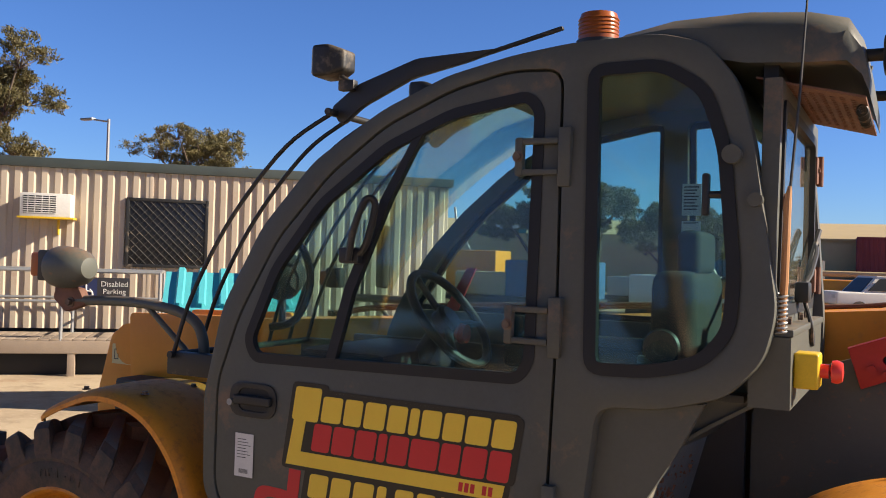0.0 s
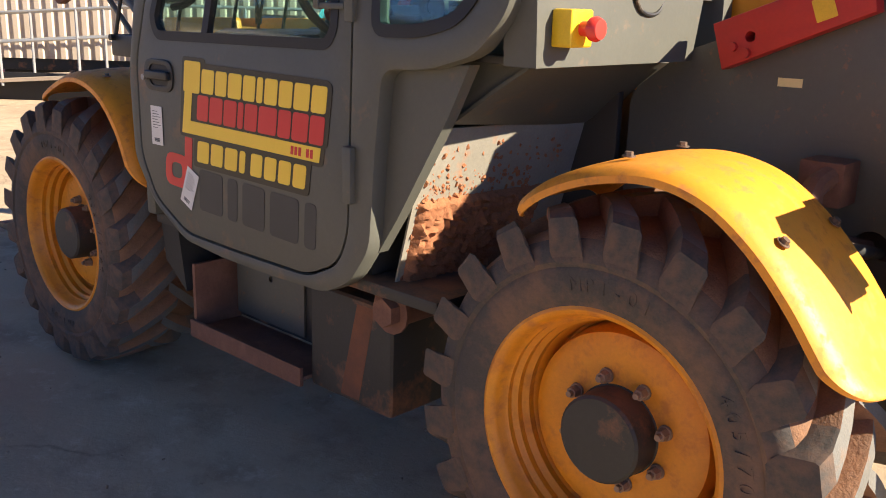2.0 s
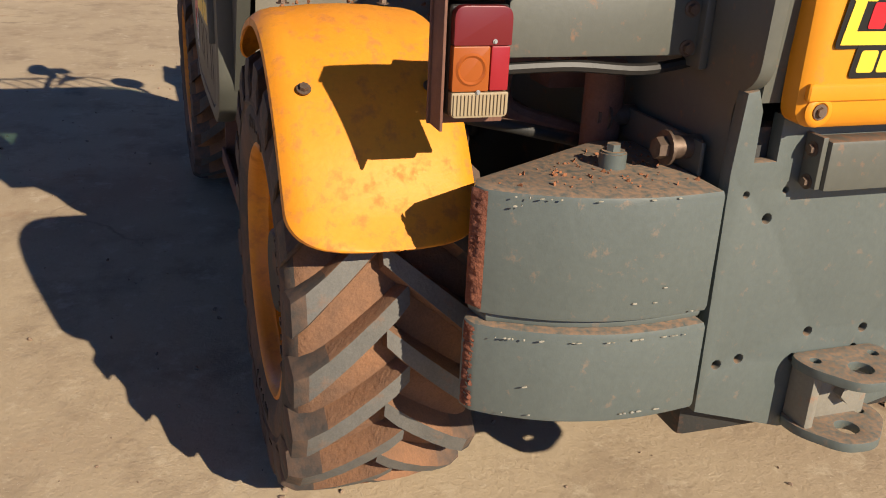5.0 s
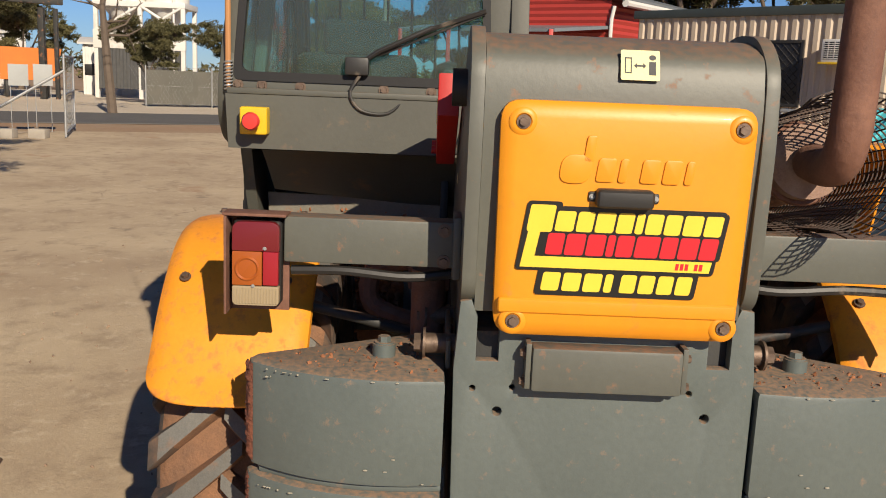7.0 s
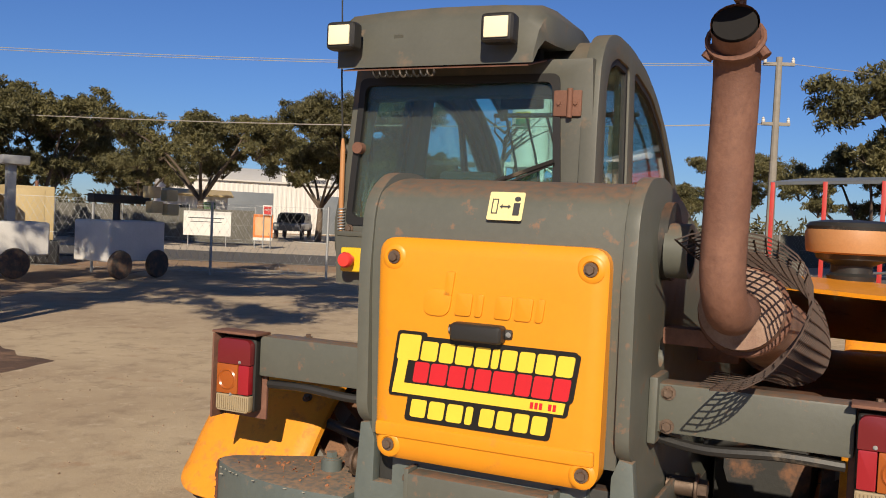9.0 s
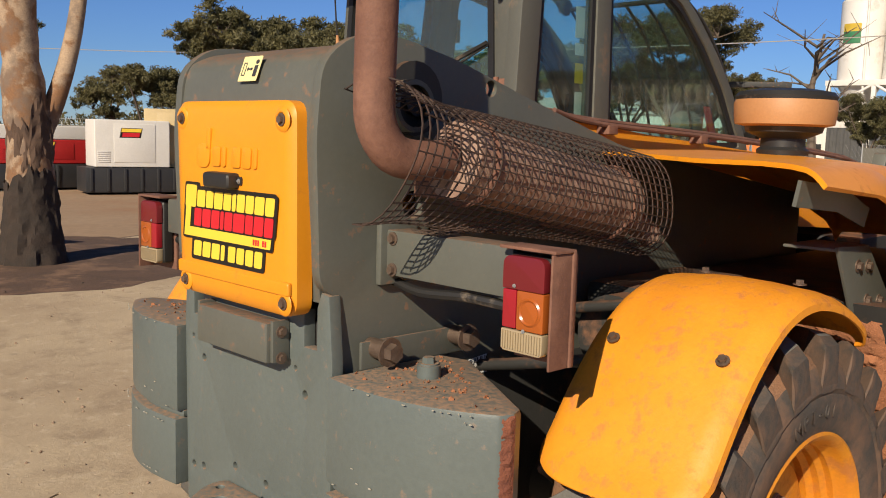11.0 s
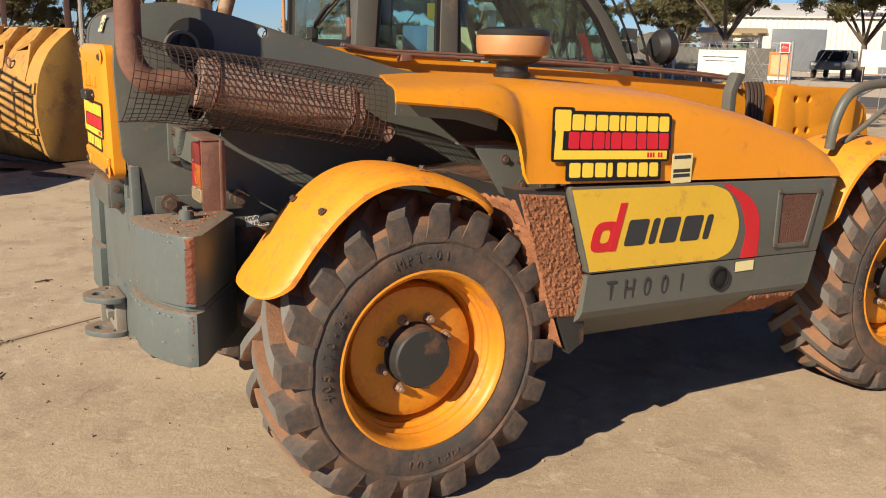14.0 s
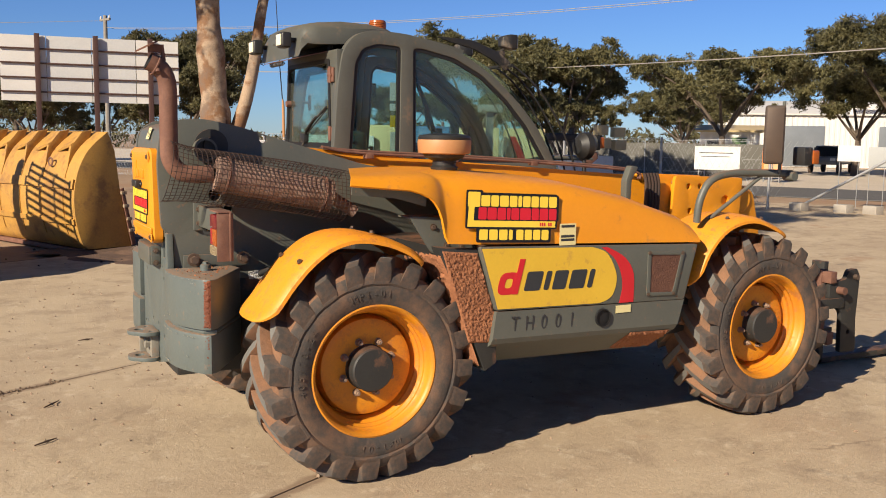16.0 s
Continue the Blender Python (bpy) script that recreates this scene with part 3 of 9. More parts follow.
# pressed maker's mark, as plain raised shapes
skew = lambda u0, u1, v0, v1, s=0.12: [(u0 + s * v0, v0), (u1 + s * v0, v0), (u1 + s * v1, v1), (u0 + s * v1, v1)]
part("pressed_mark", moved(joined(plate(rounded(skew(-0.155, -0.09, 0.085, 0.145), 0.025), 0, 0.0125, XY, (), 0.002), plate(rounded(skew(-0.11, -0.09, 0.13, 0.185), 0.006), 0, 0.0125, XY, (), 0.002)), PANEL), YELLOW, panel)
for k in range(5):
    part("pressed_mark", moved(plate(rounded(skew(-0.078 + 0.046 * k, -0.078 + 0.046 * k + (0.018 if k in (1, 4) else 0.038), 0.09, 0.14), 0.008), 0, 0.0125, XY, (), 0.002), PANEL), YELLOW, panel)
grip = part("pull_handle", moved(bevelled(joined(block(-0.065, 0.055, 0.038, 0.078, 0.0, 0.042, 0.012, 3), block(-0.08, 0.07, 0.048, 0.07, 0.0, 0.014, 0.006)), 0), PANEL), BLACK, panel, "dark plastic pull handle")
for u in (-0.072, 0.062):
    part("screw", bolt_head(PANEL @ Vector((u, 0.059, 0.014)), (-1, 0, 0), 0.004, 0.004), STEEL, grip)


def brand_decal(m, w, parent):
    """A company decal drawn as plain shapes: a tall yellow block whose foot runs on as an L-shaped underline, a yellow row, a red row
    and a row of number bars, each row outlined in black. w: its width; the pose's origin lies in the upper red row."""
    s = 0.14
    def outline(u0, u1, v0, v1, r=0.008, grow=0.0):
        return rounded([(a * w, b * w) for a, b in skew(u0 - grow, u1 + grow, v0 - grow, v1 + grow, s)], w * (r + grow), 3)
    def under(*boxes):
        return [part("decal", flat(outline(*b, grow=0.014), m, 0.0010 + 0.0002 * k), DECAL_BLACK, parent, "black-outlined company decal with yellow and red shapes") for k, b in enumerate(boxes)]
    backing, _, _, base = under((-0.505, 0.475, -0.105, 0.200), (-0.505, -0.355, 0.075, 0.222), (-0.30, 0.49, -0.03, 0.19), (-0.385, 0.405, -0.232, -0.115))
    def bar(u0, u1, v0, v1, mat, holder=None, name="decal_bar"):
        part(name, moved(plate(outline(u0, u1, v0, v1, 0.014), 0.0017, 0.0024, XY), m), mat, holder or backing)
    bar(-0.500, -0.372, 0.080, 0.218, DECAL_YELLOW)
    def row(u, u_end, v0, v1, widths, mat, gap, holder=None, name="decal_bar"):
        k = (u_end - u - gap * (len(widths) - 1)) / sum(widths)
        for wd in widths:
            bar(u, u + wd * k, v0, v1, mat, holder, name)
            u += wd * k + gap
    row(-0.360, 0.478, 0.086, 0.190, (8, 7, 8, 7, 3.4, 7, 7, 8, 7.5), DECAL_YELLOW, 0.012)
    row(-0.385, 0.478, -0.035, 0.076, (7.5, 8.5, 8, 3.4, 7.5, 10.5, 7, 8.5, 7.5), DECAL_RED, 0.010)
    part("decal_bar", flat([(a * w, b * w) for a, b in ((-0.478, 0.080), (-0.418, 0.080), (-0.440, -0.045), (0.462, -0.045), (0.450, -0.103), (-0.512, -0.103))], m, 0.0007, 0.0017), DECAL_YELLOW, backing)
    for k in range(6):
        if k != 3:
            part("decal_bar", flat(skew((0.285 + k * 0.024) * w, (0.285 + k * 0.024 + 0.017) * w, -0.092 * w, -0.058 * w, 0.1), m, 0.0006, 0.0025), DECAL_RED, backing)
    row(-0.370, -0.010, -0.222, -0.126, (8, 8, 8, 3.6), DECAL_YELLOW, 0.016, base, "number_bar")
    row(0.030, 0.392, -0.222, -0.126, (8, 8, 8, 8), DECAL_YELLOW, 0.016, base, "number_bar")
    return backing


brand_decal(PANEL @ Matrix.Translation((0.0, -0.053, 0.0088)), 0.418, panel)


def warning_sticker(m, w, h, parent):
    st = part("warning_sticker", flat(rounded([(-w / 2, -h / 2), (w / 2, -h / 2), (w / 2, h / 2), (-w / 2, h / 2)], 0.004), m, 0.001), STICKER, parent, "cream clearance warning sticker with dark symbols")
    box = [(-0.4, -0.28), (-0.22, -0.28), (-0.22, 0.25), (-0.4, 0.25)]
    inner = [(-0.37, -0.24), (-0.25, -0.24), (-0.25, 0.21), (-0.37, 0.21)]
    part("symbol", moved(plate([(u * w, v * h) for u, v in box], 0.0011, 0.0017, XY, [[(u * w, v * h) for u, v in inner]]), m), INK, st)
    part("symbol", flat([(u * w, v * h) for u, v in ((-0.17, -0.02), (-0.09, 0.07), (-0.09, 0.01), (0.07, 0.01), (0.07, 0.07), (0.15, -0.02), (0.07, -0.11), (0.07, -0.05), (-0.09, -0.05), (-0.09, -0.11))], m, 0.0006, 0.0011), INK, st)
    part("symbol", flat([(u * w, v * h) for u, v in ((0.22, -0.32), (0.40, -0.32), (0.40, 0.12), (0.22, 0.12))], m, 0.0006, 0.0011), INK, st)
    part("symbol", flat([(u * w + 0.31 * w, v * h + 0.26 * h) for u, v in circle(0, 0, 0.09, 12)], m, 0.0006, 0.0011), INK, st)
    return st


warning_sticker(basis((-0.868, -0.028, 1.757), (0, -1, 0), (0.36, 0, 1)) @ Matrix.Translation((0, 0, 0.014)), 0.082, 0.066, machine)

# rear centre plate with holes, tabs, cross bar and hitch
PLATE = [(0.325, 0.55), (0.335, 1.08), (0.325, 1.235), (0.30, 1.24), (0.285, 1.20), (0.285, 1.10), (0.235, 1.10), (0.235, 1.19), (-0.235, 1.19), (-0.235, 1.10), (-0.285, 1.10), (-0.285, 1.20), (-0.30, 1.24), (-0.33, 1.235), (-0.345, 1.08), (-0.345, 0.55), (-0.05, 0.48), (0.1, 0.48)]
holes = [circle(y, z, r, 10) for y, z, r in ((0.232, 0.982, 0.011), (-0.24, 0.982, 0.011), (0.072, 0.714, 0.011), (-0.075, 0.707, 0.011), (0.237, 0.668, 0.011), (-0.22, 0.66, 0.011), (0.10, 0.655, 0.009), (-0.06, 0.66, 0.009), (0.29, 1.035, 0.007), (0.20, 1.04, 0.007), (-0.2, 1.04, 0.007), (0.29, 0.66, 0.011), (-0.29, 0.6, 0.011))]
part("rear_plate", plate(PLATE, -0.862, -0.828, YZ, holes, 0.004), WEIGHT, machine, "chipped grey-green steel rear plate with bolt holes")
part("rear_plate_backing", block(-0.826, -0.78, -0.288, 0.288, 0.56, 1.16, 0.004), DARK, machine)
bar = part("cross_bar", block(-0.922, -0.864, -0.165, 0.165, 1.052, 1.152, 0.008), GREY, machine, "grey steel cross bar bolted under the rear panel")
for y in (-0.172, 0.172):
    part("bracket", block(-0.912, -0.864, y - 0.006, y + 0.006, 1.055, 1.158, 0.002), GREY, bar)
    for z in (1.065, 1.13):
        part("bolt", bolt_head((-0.888, y + math.copysign(0.006, y), z), (0, math.copysign(1, y), 0), 0.01, 0.01), BOLT, bar)
hitch = part("tow_hitch", joined(block(-0.905, -0.864, -0.085, 0.095, 0.51, 0.65, 0.004), block(-0.94, -0.864, 0.075, 0.100, 0.51, 0.655, 0.01), rod((-0.90, -0.02, 0.59), (-0.93, -0.02, 0.59), 0.03, 6)), PLATE_DUST, machine, "rusty steel tow hitch with a pin hole")
JAW = rounded([(-0.864, -0.115), (-0.864, 0.115), (-0.93, 0.110), (-1.015, 0.05), (-1.02, -0.03), (-0.94, -0.115)], 0.03)
for z, mt in ((0.645, RUST), (0.50, RUST)):
    part("jaw", plate([(x, y) for x, y in JAW], z, z + 0.022, XY, [circle(-0.955, 0.0, 0.026), circle(-0.905, 0.075, 0.012, 10), circle(-0.905, -0.075, 0.012, 10)], 0.003), WEIGHT, hitch)


def mud_sheet(corner, u, v, nu, nv, amp, seed):
    """Dry mud stuck to a plate: a lumpy skin with an uneven edge."""
    rnd, rows = random.Random(seed), []
    corner, u, v = Vector(corner), Vector(u), Vector(v)
    w = u.cross(v).normalized()
    for j in range(nv + 1):
        row = []
        for i in range(nu + 1):
            p = corner + u * (i / nu) + v * (j / nv)
            edge = min(i, nu - i, j, nv - j) / 2.0
            h = amp * min(1, edge) * (0.4 + 0.7 * abs(noise.noise(p * 34)) + 0.8 * max(0, noise.noise(p * 85)) + 0.6 * rnd.random())
            row.append(tuple(p + w * (h - 0.002)))
        rows.append(row)
    return loft(rows)


CRUST = surface("red_rust_crust", (0.27, 0.09, 0.045), (0.16, 0.055, 0.035), 0.95, scale=14, grain=0.3, bump=0.8, bump_scale=60)


# counterweights
def counterweight(side):
    """A cast block: top wedge-shaped, face curved, in two tiers with a groove between."""
    def tier(z0, z1, grow):
        front = [(-0.880 - grow, 0.352), (-0.890 - grow, 0.45), (-0.887 - grow, 0.55), (-0.862 - grow, 0.66), (-0.818 - grow, 0.755), (-0.785, 0.805 + grow)]
        loop = [tuple(p) for p in smooth_line(front, 4)] + [(-0.755, 0.815 + grow), (-0.72, 0.80), (-0.50, 0.44), (-0.52, 0.352)]
        return plate([(x, side * y) for x, y in loop], z0, z1, XY, (), 0.012)
    w = part("counterweight", tier(0.80, 1.055, 0.0), WEIGHT, machine, "cast grey-green counterweight, chipped paint, red dirt on top")
    part("groove", tier(0.779, 0.801, -0.02), WEIGHT, w)
    part("lower_block", tier(0.58, 0.78, 0.006), WEIGHT, w)
    for z0, z1 in ((0.585, 0.775), (0.81, 1.05)):
        part("rust_crust", mud_sheet((-0.790, side * 0.797, z0), (0.036, side * 0.020, 0), (0, 0, z1 - z0), 8, 60, 0.008 * (1 if side < 0 else -1), 12), CRUST, w, "red rust crust along the corner", smooth=60)
    part("clamp_bolt", joined(rod((-0.70, side * 0.5, 1.055), (-0.70, side * 0.5, 1.085), 0.028, 20), bolt_head((-0.70, side * 0.5, 1.085), (0, 0, 1), 0.016, 0.016)), WEIGHT, w)
    rd = random.Random(15)
    spots = [(rd.uniform(-0.84, -0.54), rd.uniform(0.37, 0.79)) for _ in range(170)]
    part("dirt_crust", dirt_clods([(x, side * y, 1.056) for x, y in spots if x < -0.54 - 0.30 * (y - 0.42) / 0.36 * 0.75 and x > -0.845 + max(0, y - 0.6) * 0.4], 0.002, 0.007, 3, 0.35), MUD, w, kind="stuff")
    for x, y in ((-0.735, 0.30), (-0.47, 0.30)):
        part("side_bolt", joined(rod((x, side * 0.33, 1.10), (x, side * 0.40, 1.10), 0.024, 16), bolt_head((x, side * 0.40, 1.10), (0, side, 0), 0.024, 0.025)), BOLT, w)
    part("bolt_rail", block(-0.78, -0.42, side * 0.34, side * 0.352, 1.05, 1.12, 0.006), GREY, w)
    rnd = random.Random(5)
    chips = bmesh.new()
    for k in range(46):
        z = rnd.choice((1.05, 0.765, 0.765, 0.60, rnd.uniform(0.6, 1.04)))
        y = rnd.uniform(0.38, 0.78)
        x = -0.890 - 0.0035 + 0.085 * max(0, (y - 0.55) / 0.25) ** 1.6 - (0.006 if z < 0.79 else 0)
        q = bmesh.ops.create_icosphere(chips, subdivisions=1, radius=1)["verts"]
        bmesh.ops.transform(chips, matrix=Matrix.LocRotScale((x, side * y, z), None, (0.0022, rnd.uniform(0.001, 0.007), rnd.uniform(0.001, 0.0028))), verts=q)
    part("paint_chips", chips, CHIP, w, kind="stuff")


def dirt_clods(places, lo, hi, seed=3, flatten=0.6):
    """Lumps of dry earth, uneven in size."""
    rnd = random.Random(seed)
    ball = bmesh.new()
    bmesh.ops.create_icosphere(ball, subdivisions=1, radius=1.0)
    ball.verts.index_update()
    shape, tris = [v.co.copy() for v in ball.verts], [[v.index for v in f.verts] for f in ball.faces]
    ball.free()
    verts, faces = [], []
    for p in places:
        r = lo + (hi - lo) * rnd.random() ** 2
        m = Matrix.LocRotScale(p, Euler((rnd.random() * 6, rnd.random() * 6, rnd.random() * 6)), (1, 1, flatten))
        k = len(verts)
        verts += [m @ (v * (r * (0.7 + 0.6 * rnd.random()))) for v in shape]
        faces += [[k + n for n in t] for t in tris]
    me = bpy.data.meshes.new("clods")
    me.from_pydata(verts, [], faces)
    bm = bmesh.new()
    bm.from_mesh(me)
    bpy.data.meshes.remove(me)
    return bm


for side in (-1, 1):
    counterweight(side)


# tail lamps on their arms
def tail_lamp(side):
    arm = part("lamp_arm", block(-0.70, -0.625, side * 0.325, side * 0.745, 1.275, 1.385, 0.006), GREY, machine, "grey box-section arm carrying a tail lamp")
    part("mounting_flange", block(-0.72, -0.60, side * 0.325, side * 0.345, 1.25, 1.40, 0.006), GREY, arm)
    for z in (1.29, 1.365):
        part("bolt", bolt_head((-0.70, side * 0.365, z), (-1, 0, 0), 0.011, 0.01), BOLT, arm)
    part("cable", tube([tuple(p) for p in smooth_line([(-0.66, side * 0.33, 1.255), (-0.68, side * 0.45, 1.245), (-0.68, side * 0.6, 1.255), (-0.67, side * 0.73, 1.25)], 5)], 0.012, 8), BLACK, arm)
    part("back_plate", block(-0.675, -0.665, side * 0.735, side * 0.885, 1.15, 1.392, 0.003), RUST, arm)
    part("side_guard", block(-0.735, -0.655, side * 0.874, side * 0.880, 1.150, 1.385, 0.002), RUST, arm, "rusty lamp guard")
    part("top_guard", block(-0.733, -0.665, side * 0.735, side * 0.884, 1.386, 1.393, 0.002), RUST, arm)
    lamp = part("tail_lamp", block(-0.715, -0.676, side * 0.748, side * 0.862, 1.172, 1.376, 0.012, 3), BLACK, arm, "red, amber and clear tail lamp")
    y = lambda f: side * (0.75 + 0.11 * f)
    for name, f0, f1, z0, z1, mat, corners in (("red_lens", 0, 1, 1.3045, 1.374, RED_LENS, (0.003, 0.003, 0.022, 0.022)), ("amber_lens", 0.365, 1, 1.2225, 1.3035, AMBER_LENS, 0.003), ("reflector", 0.02, 0.345, 1.2235, 1.3035, REFLECTOR, 0.003), ("reversing_lens", 0, 1, 1.174, 1.2205, CLEAR_LENS, (0.012, 0.012, 0.003, 0.003))):
        lens = part(name, plate(rounded([(y(f0), z0), (y(f1), z0), (y(f1), z1), (y(f0), z1)], corners), -0.736, -0.7145, YZ, (), 0.004), mat, None)
        lens.parent = lamp
        if name == "reversing_lens":
            for k in range(15):
                u = y(0.05 + 0.9 * k / 14)
                part("rib", block(-0.739, -0.735, u - 0.0016, u + 0.0016, z0 + 0.006, z1 - 0.004, 0.0), CLEAR_LENS, None).parent = lens
        if name == "amber_lens":
            part("bulb_ring", moved(lathe([(0.022, 0.0), (0.026, -0.003), (0.030, 0.0)], 24, "x"), Matrix.Translation((-0.7362, y(0.68), 1.262))), AMBER_LENS, None).parent = lens
    for u, z in ((0.30, 1.312), (0.55, 1.2215)):
        part("screw", bolt_head((-0.737, y(u), z), (-1, 0, 0), 0.003, 0.003), STEEL, None).parent = lamp
    return arm


for side in (-1, 1):
    tail_lamp(side)

# boom
BOOM = [[(-0.55, 1.42), (-0.55, 1.74)], [(0.6, 1.34), (0.6, 1.64)], [(2.75, 1.20), (2.75, 1.50)]]
part("boom", loft([[(c[0][0], -0.20, c[0][1]), (c[0][0], 0.085, c[0][1]), (c[1][0], 0.085, c[1][1]), (c[1][0], -0.20, c[1][1])] for c in BOOM], True), YELLOW, machine, "yellow telescopic boom, lowered", smooth=20)
head = part("boom_head", joined(plate(rounded([(2.72, 1.19), (3.40, 1.17), (3.42, 1.50), (2.75, 1.52)], 0.03), -0.245, -0.215, XZ, [circle(2.88, 1.44, 0.022), circle(2.99, 1.44, 0.022), circle(2.90, 1.26, 0.022), circle(3.0, 1.26, 0.022), circle(3.25, 1.33, 0.04)], 0.006),
                                plate(rounded([(2.72, 1.19), (3.40, 1.17), (3.42, 1.50), (2.75, 1.52)], 0.03), 0.185, 0.215, XZ, (), 0.006), block(2.75, 3.38, -0.214, 0.184, 1.22, 1.46, 0.01)), YELLOW, machine)
part("boom_nose", plate(rounded([(3.30, 1.46), (3.62, 1.40), (3.72, 1.05), (3.66, 0.62), (3.50, 0.62), (3.42, 1.10), (3.28, 1.2)], 0.06), -0.17, 0.14, XZ, (), 0.02), YELLOW, machine)
part("nose_boss", lathe([(0, -0.19), (0.09, -0.19), (0.11, -0.17), (0.11, 0.15), (0, 0.16)], 24, "y", (3.48, 0, 1.33)), YELLOW, machine)
warning_sticker(basis((3.52, 0.15, 1.28), (-1, 0, 0), (0, 0, 1)), 0.16, 0.1, machine)
# quick hitch and fork carriage
nose = part("carriage_link", bevelled(loft([[(3.5, y, 0.45), (3.5, y, 0.80), (4.06, y, 0.72), (4.06, y, 0.42)] for y in (-0.16, 0.13)], True), 0.02), DARK, machine)
carriage = part("fork_carriage", joined(block(4.04, 4.11, -0.60, 0.60, 0.70, 0.79, 0.008), block(4.04, 4.11, -0.60, 0.60, 0.22, 0.32, 0.008), block(4.03, 4.10, -0.52, -0.46, 0.2, 0.8, 0.01), block(4.03, 4.10, 0.46, 0.52, 0.2, 0.8, 0.01)), RUST, machine, "rusty steel fork carriage")
for y in (-0.56, 0.56):
    part("hitch_plate", plate(rounded([(4.06, 0.70), (4.24, 0.72), (4.27, 0.79), (4.36, 0.80), (4.40, 0.74), (4.38, 0.40), (4.40, 0.14), (4.22, 0.14), (4.21, 0.46), (4.06, 0.58)], 0.02), y - 0.02, y + 0.02, XZ, [circle(4.34, 0.735, 0.022, 14), circle(4.30, 0.30, 0.02, 12)], 0.004), DARK, carriage, "worn steel hitch plate")
    part("hitch_arm", block(3.94, 4.22, y - 0.035, y + 0.015, 0.50, 0.58, 0.01), DARK, carriage)
    part("hitch_pin", rod((4.34, y - 0.05, 0.735), (4.34, y + 0.05, 0.735), 0.021, 14), BOLT, carriage)
part("locking_bar", rod((4.16, -0.64, 0.64), (4.16, 0.64, 0.64), 0.03, 14), RUST, carriage)
for y in (-0.40, 0.40):
    part("fork", joined(block(4.13, 4.18, y - 0.06, y + 0.06, 0.03, 0.85, 0.006), block(4.13, 5.3, y - 0.06, y + 0.06, 0.03, 0.075, 0.006)), DARK, carriage, "worn steel fork tine lying on the ground")
part("red_prop", plate([(0.16, 1.575), (0.12, 1.45), (-0.28, 1.62), (-0.26, 1.735)], 0.335, 0.395, XZ, [circle(0.045, 1.545, 0.014)], 0.006), RED, machine, "red-painted boom safety prop")
for x, z in ((0.09, 1.515), (0.05, 1.50)):
    part("prop_pin", rod((x, 0.39, z), (x, 0.41, z), 0.013), RED, machine)
part("prop_sticker", flat(rounded([(-0.028, -0.03), (0.028, -0.03), (0.028, 0.03), (-0.028, 0.03)], 0.003), basis((-0.15, 0.396, 1.625), (-1, 0, 0.4), (0.4, 0, 1)), 0.001), SAFETY_YELLOW, machine)
part("maker_tag", flat([(-0.035, -0.012), (0.035, -0.012), (0.035, 0.012), (-0.035, 0.012)], basis((-0.055, 0.3265, 1.424), *LEFT), 0.001), STICKER, machine)

# engine hood on the right
def hood_section(x):
    top = float(np.interp(x, (-0.16, 0.6, 1.19, 1.64, 2.05, 2.12), (1.578, 1.59, 1.545, 1.455, 1.32, 1.24)))
    low = float(np.interp(x, (-0.16, 0.16, 0.25, 0.29, 0.325, 0.345, 0.365, 0.385, 0.57, 2.12), (1.528, 1.50, 1.475, 1.45, 1.40, 1.35, 1.26, 1.222, 1.212, 1.163)))
    d = top - low
    line = [(x, -1.165, low), (x, -1.149, low + 0.3 * d), (x, -1.131, low + 0.55 * d), (x, -1.108, low + 0.75 * d), (x, -1.06, low + 0.88 * d), (x, -0.97, low + 0.95 * d), (x, -0.75, top - 0.004), (x, -0.45, top + 0.004), (x, -0.30, top + 0.0), (x, -0.27, top - 0.05)]
    draw = 0.4 * max(0.0, (0.3 - x) / 0.46)   # the rear edge runs forward towards the boom
    return [(a + draw * (b + 1.165), b, c) for a, b, c in line]
xs = [-0.16, -0.05, 0.08, 0.16, 0.22, 0.27, 0.30, 0.325, 0.345, 0.365, 0.385, 0.44, 0.5, 0.57, 0.75, 0.95, 1.19, 1.4, 1.64, 1.85, 2.0, 2.08, 2.12]
hood = part("engine_hood", loft([hood_section(x) for x in xs], thickness=0.012), YELLOW, machine, "orange-yellow engine hood, dusty", smooth=50)
brand_decal(basis((0.782, -1.1455, 1.352), (1, 0, -0.04), (0.0, 0.205, 1)) @ Matrix.Translation((0, 0, 0.009)), 0.575, hood)
note = part("hood_sticker", flat(rounded([(-0.055, -0.06), (0.055, -0.06), (0.055, 0.06), (-0.055, 0.06)], 0.004), basis((1.13, -1.166, 1.245), *RIGHT), 0.001), STICKER, hood, "cream instruction sticker with small print")
for z in (0.045, -0.01, -0.03):
    part("print_bar", flat([(-0.045, z - 0.007), (0.045, z - 0.007), (0.045, z + 0.007), (-0.045, z + 0.007)], basis((1.13, -1.166, 1.245), *RIGHT), 0.0006, 0.0011), INK, note)
part("hood_liner", joined(loft([[(-0.12, -1.09, 1.535), (-0.12, -1.08, 1.475)], [(0.12, -1.09, 1.515), (0.12, -1.08, 1.455)], [(0.29, -1.09, 1.46), (0.29, -1.08, 1.41)]], thickness=0.01)), GREY, machine)
part("engine_frame", block(0.56, 2.08, -1.12, -0.35, 0.90, 1.18, 0.02), DARK, machine)
part("engine_block", joined(block(0.08, 0.6, -0.64, -0.36, 0.90, 1.20, 0.03), rod((0.0, -0.52, 1.06), (0.5, -0.52, 1.06), 0.12, 20)), DARK, machine)
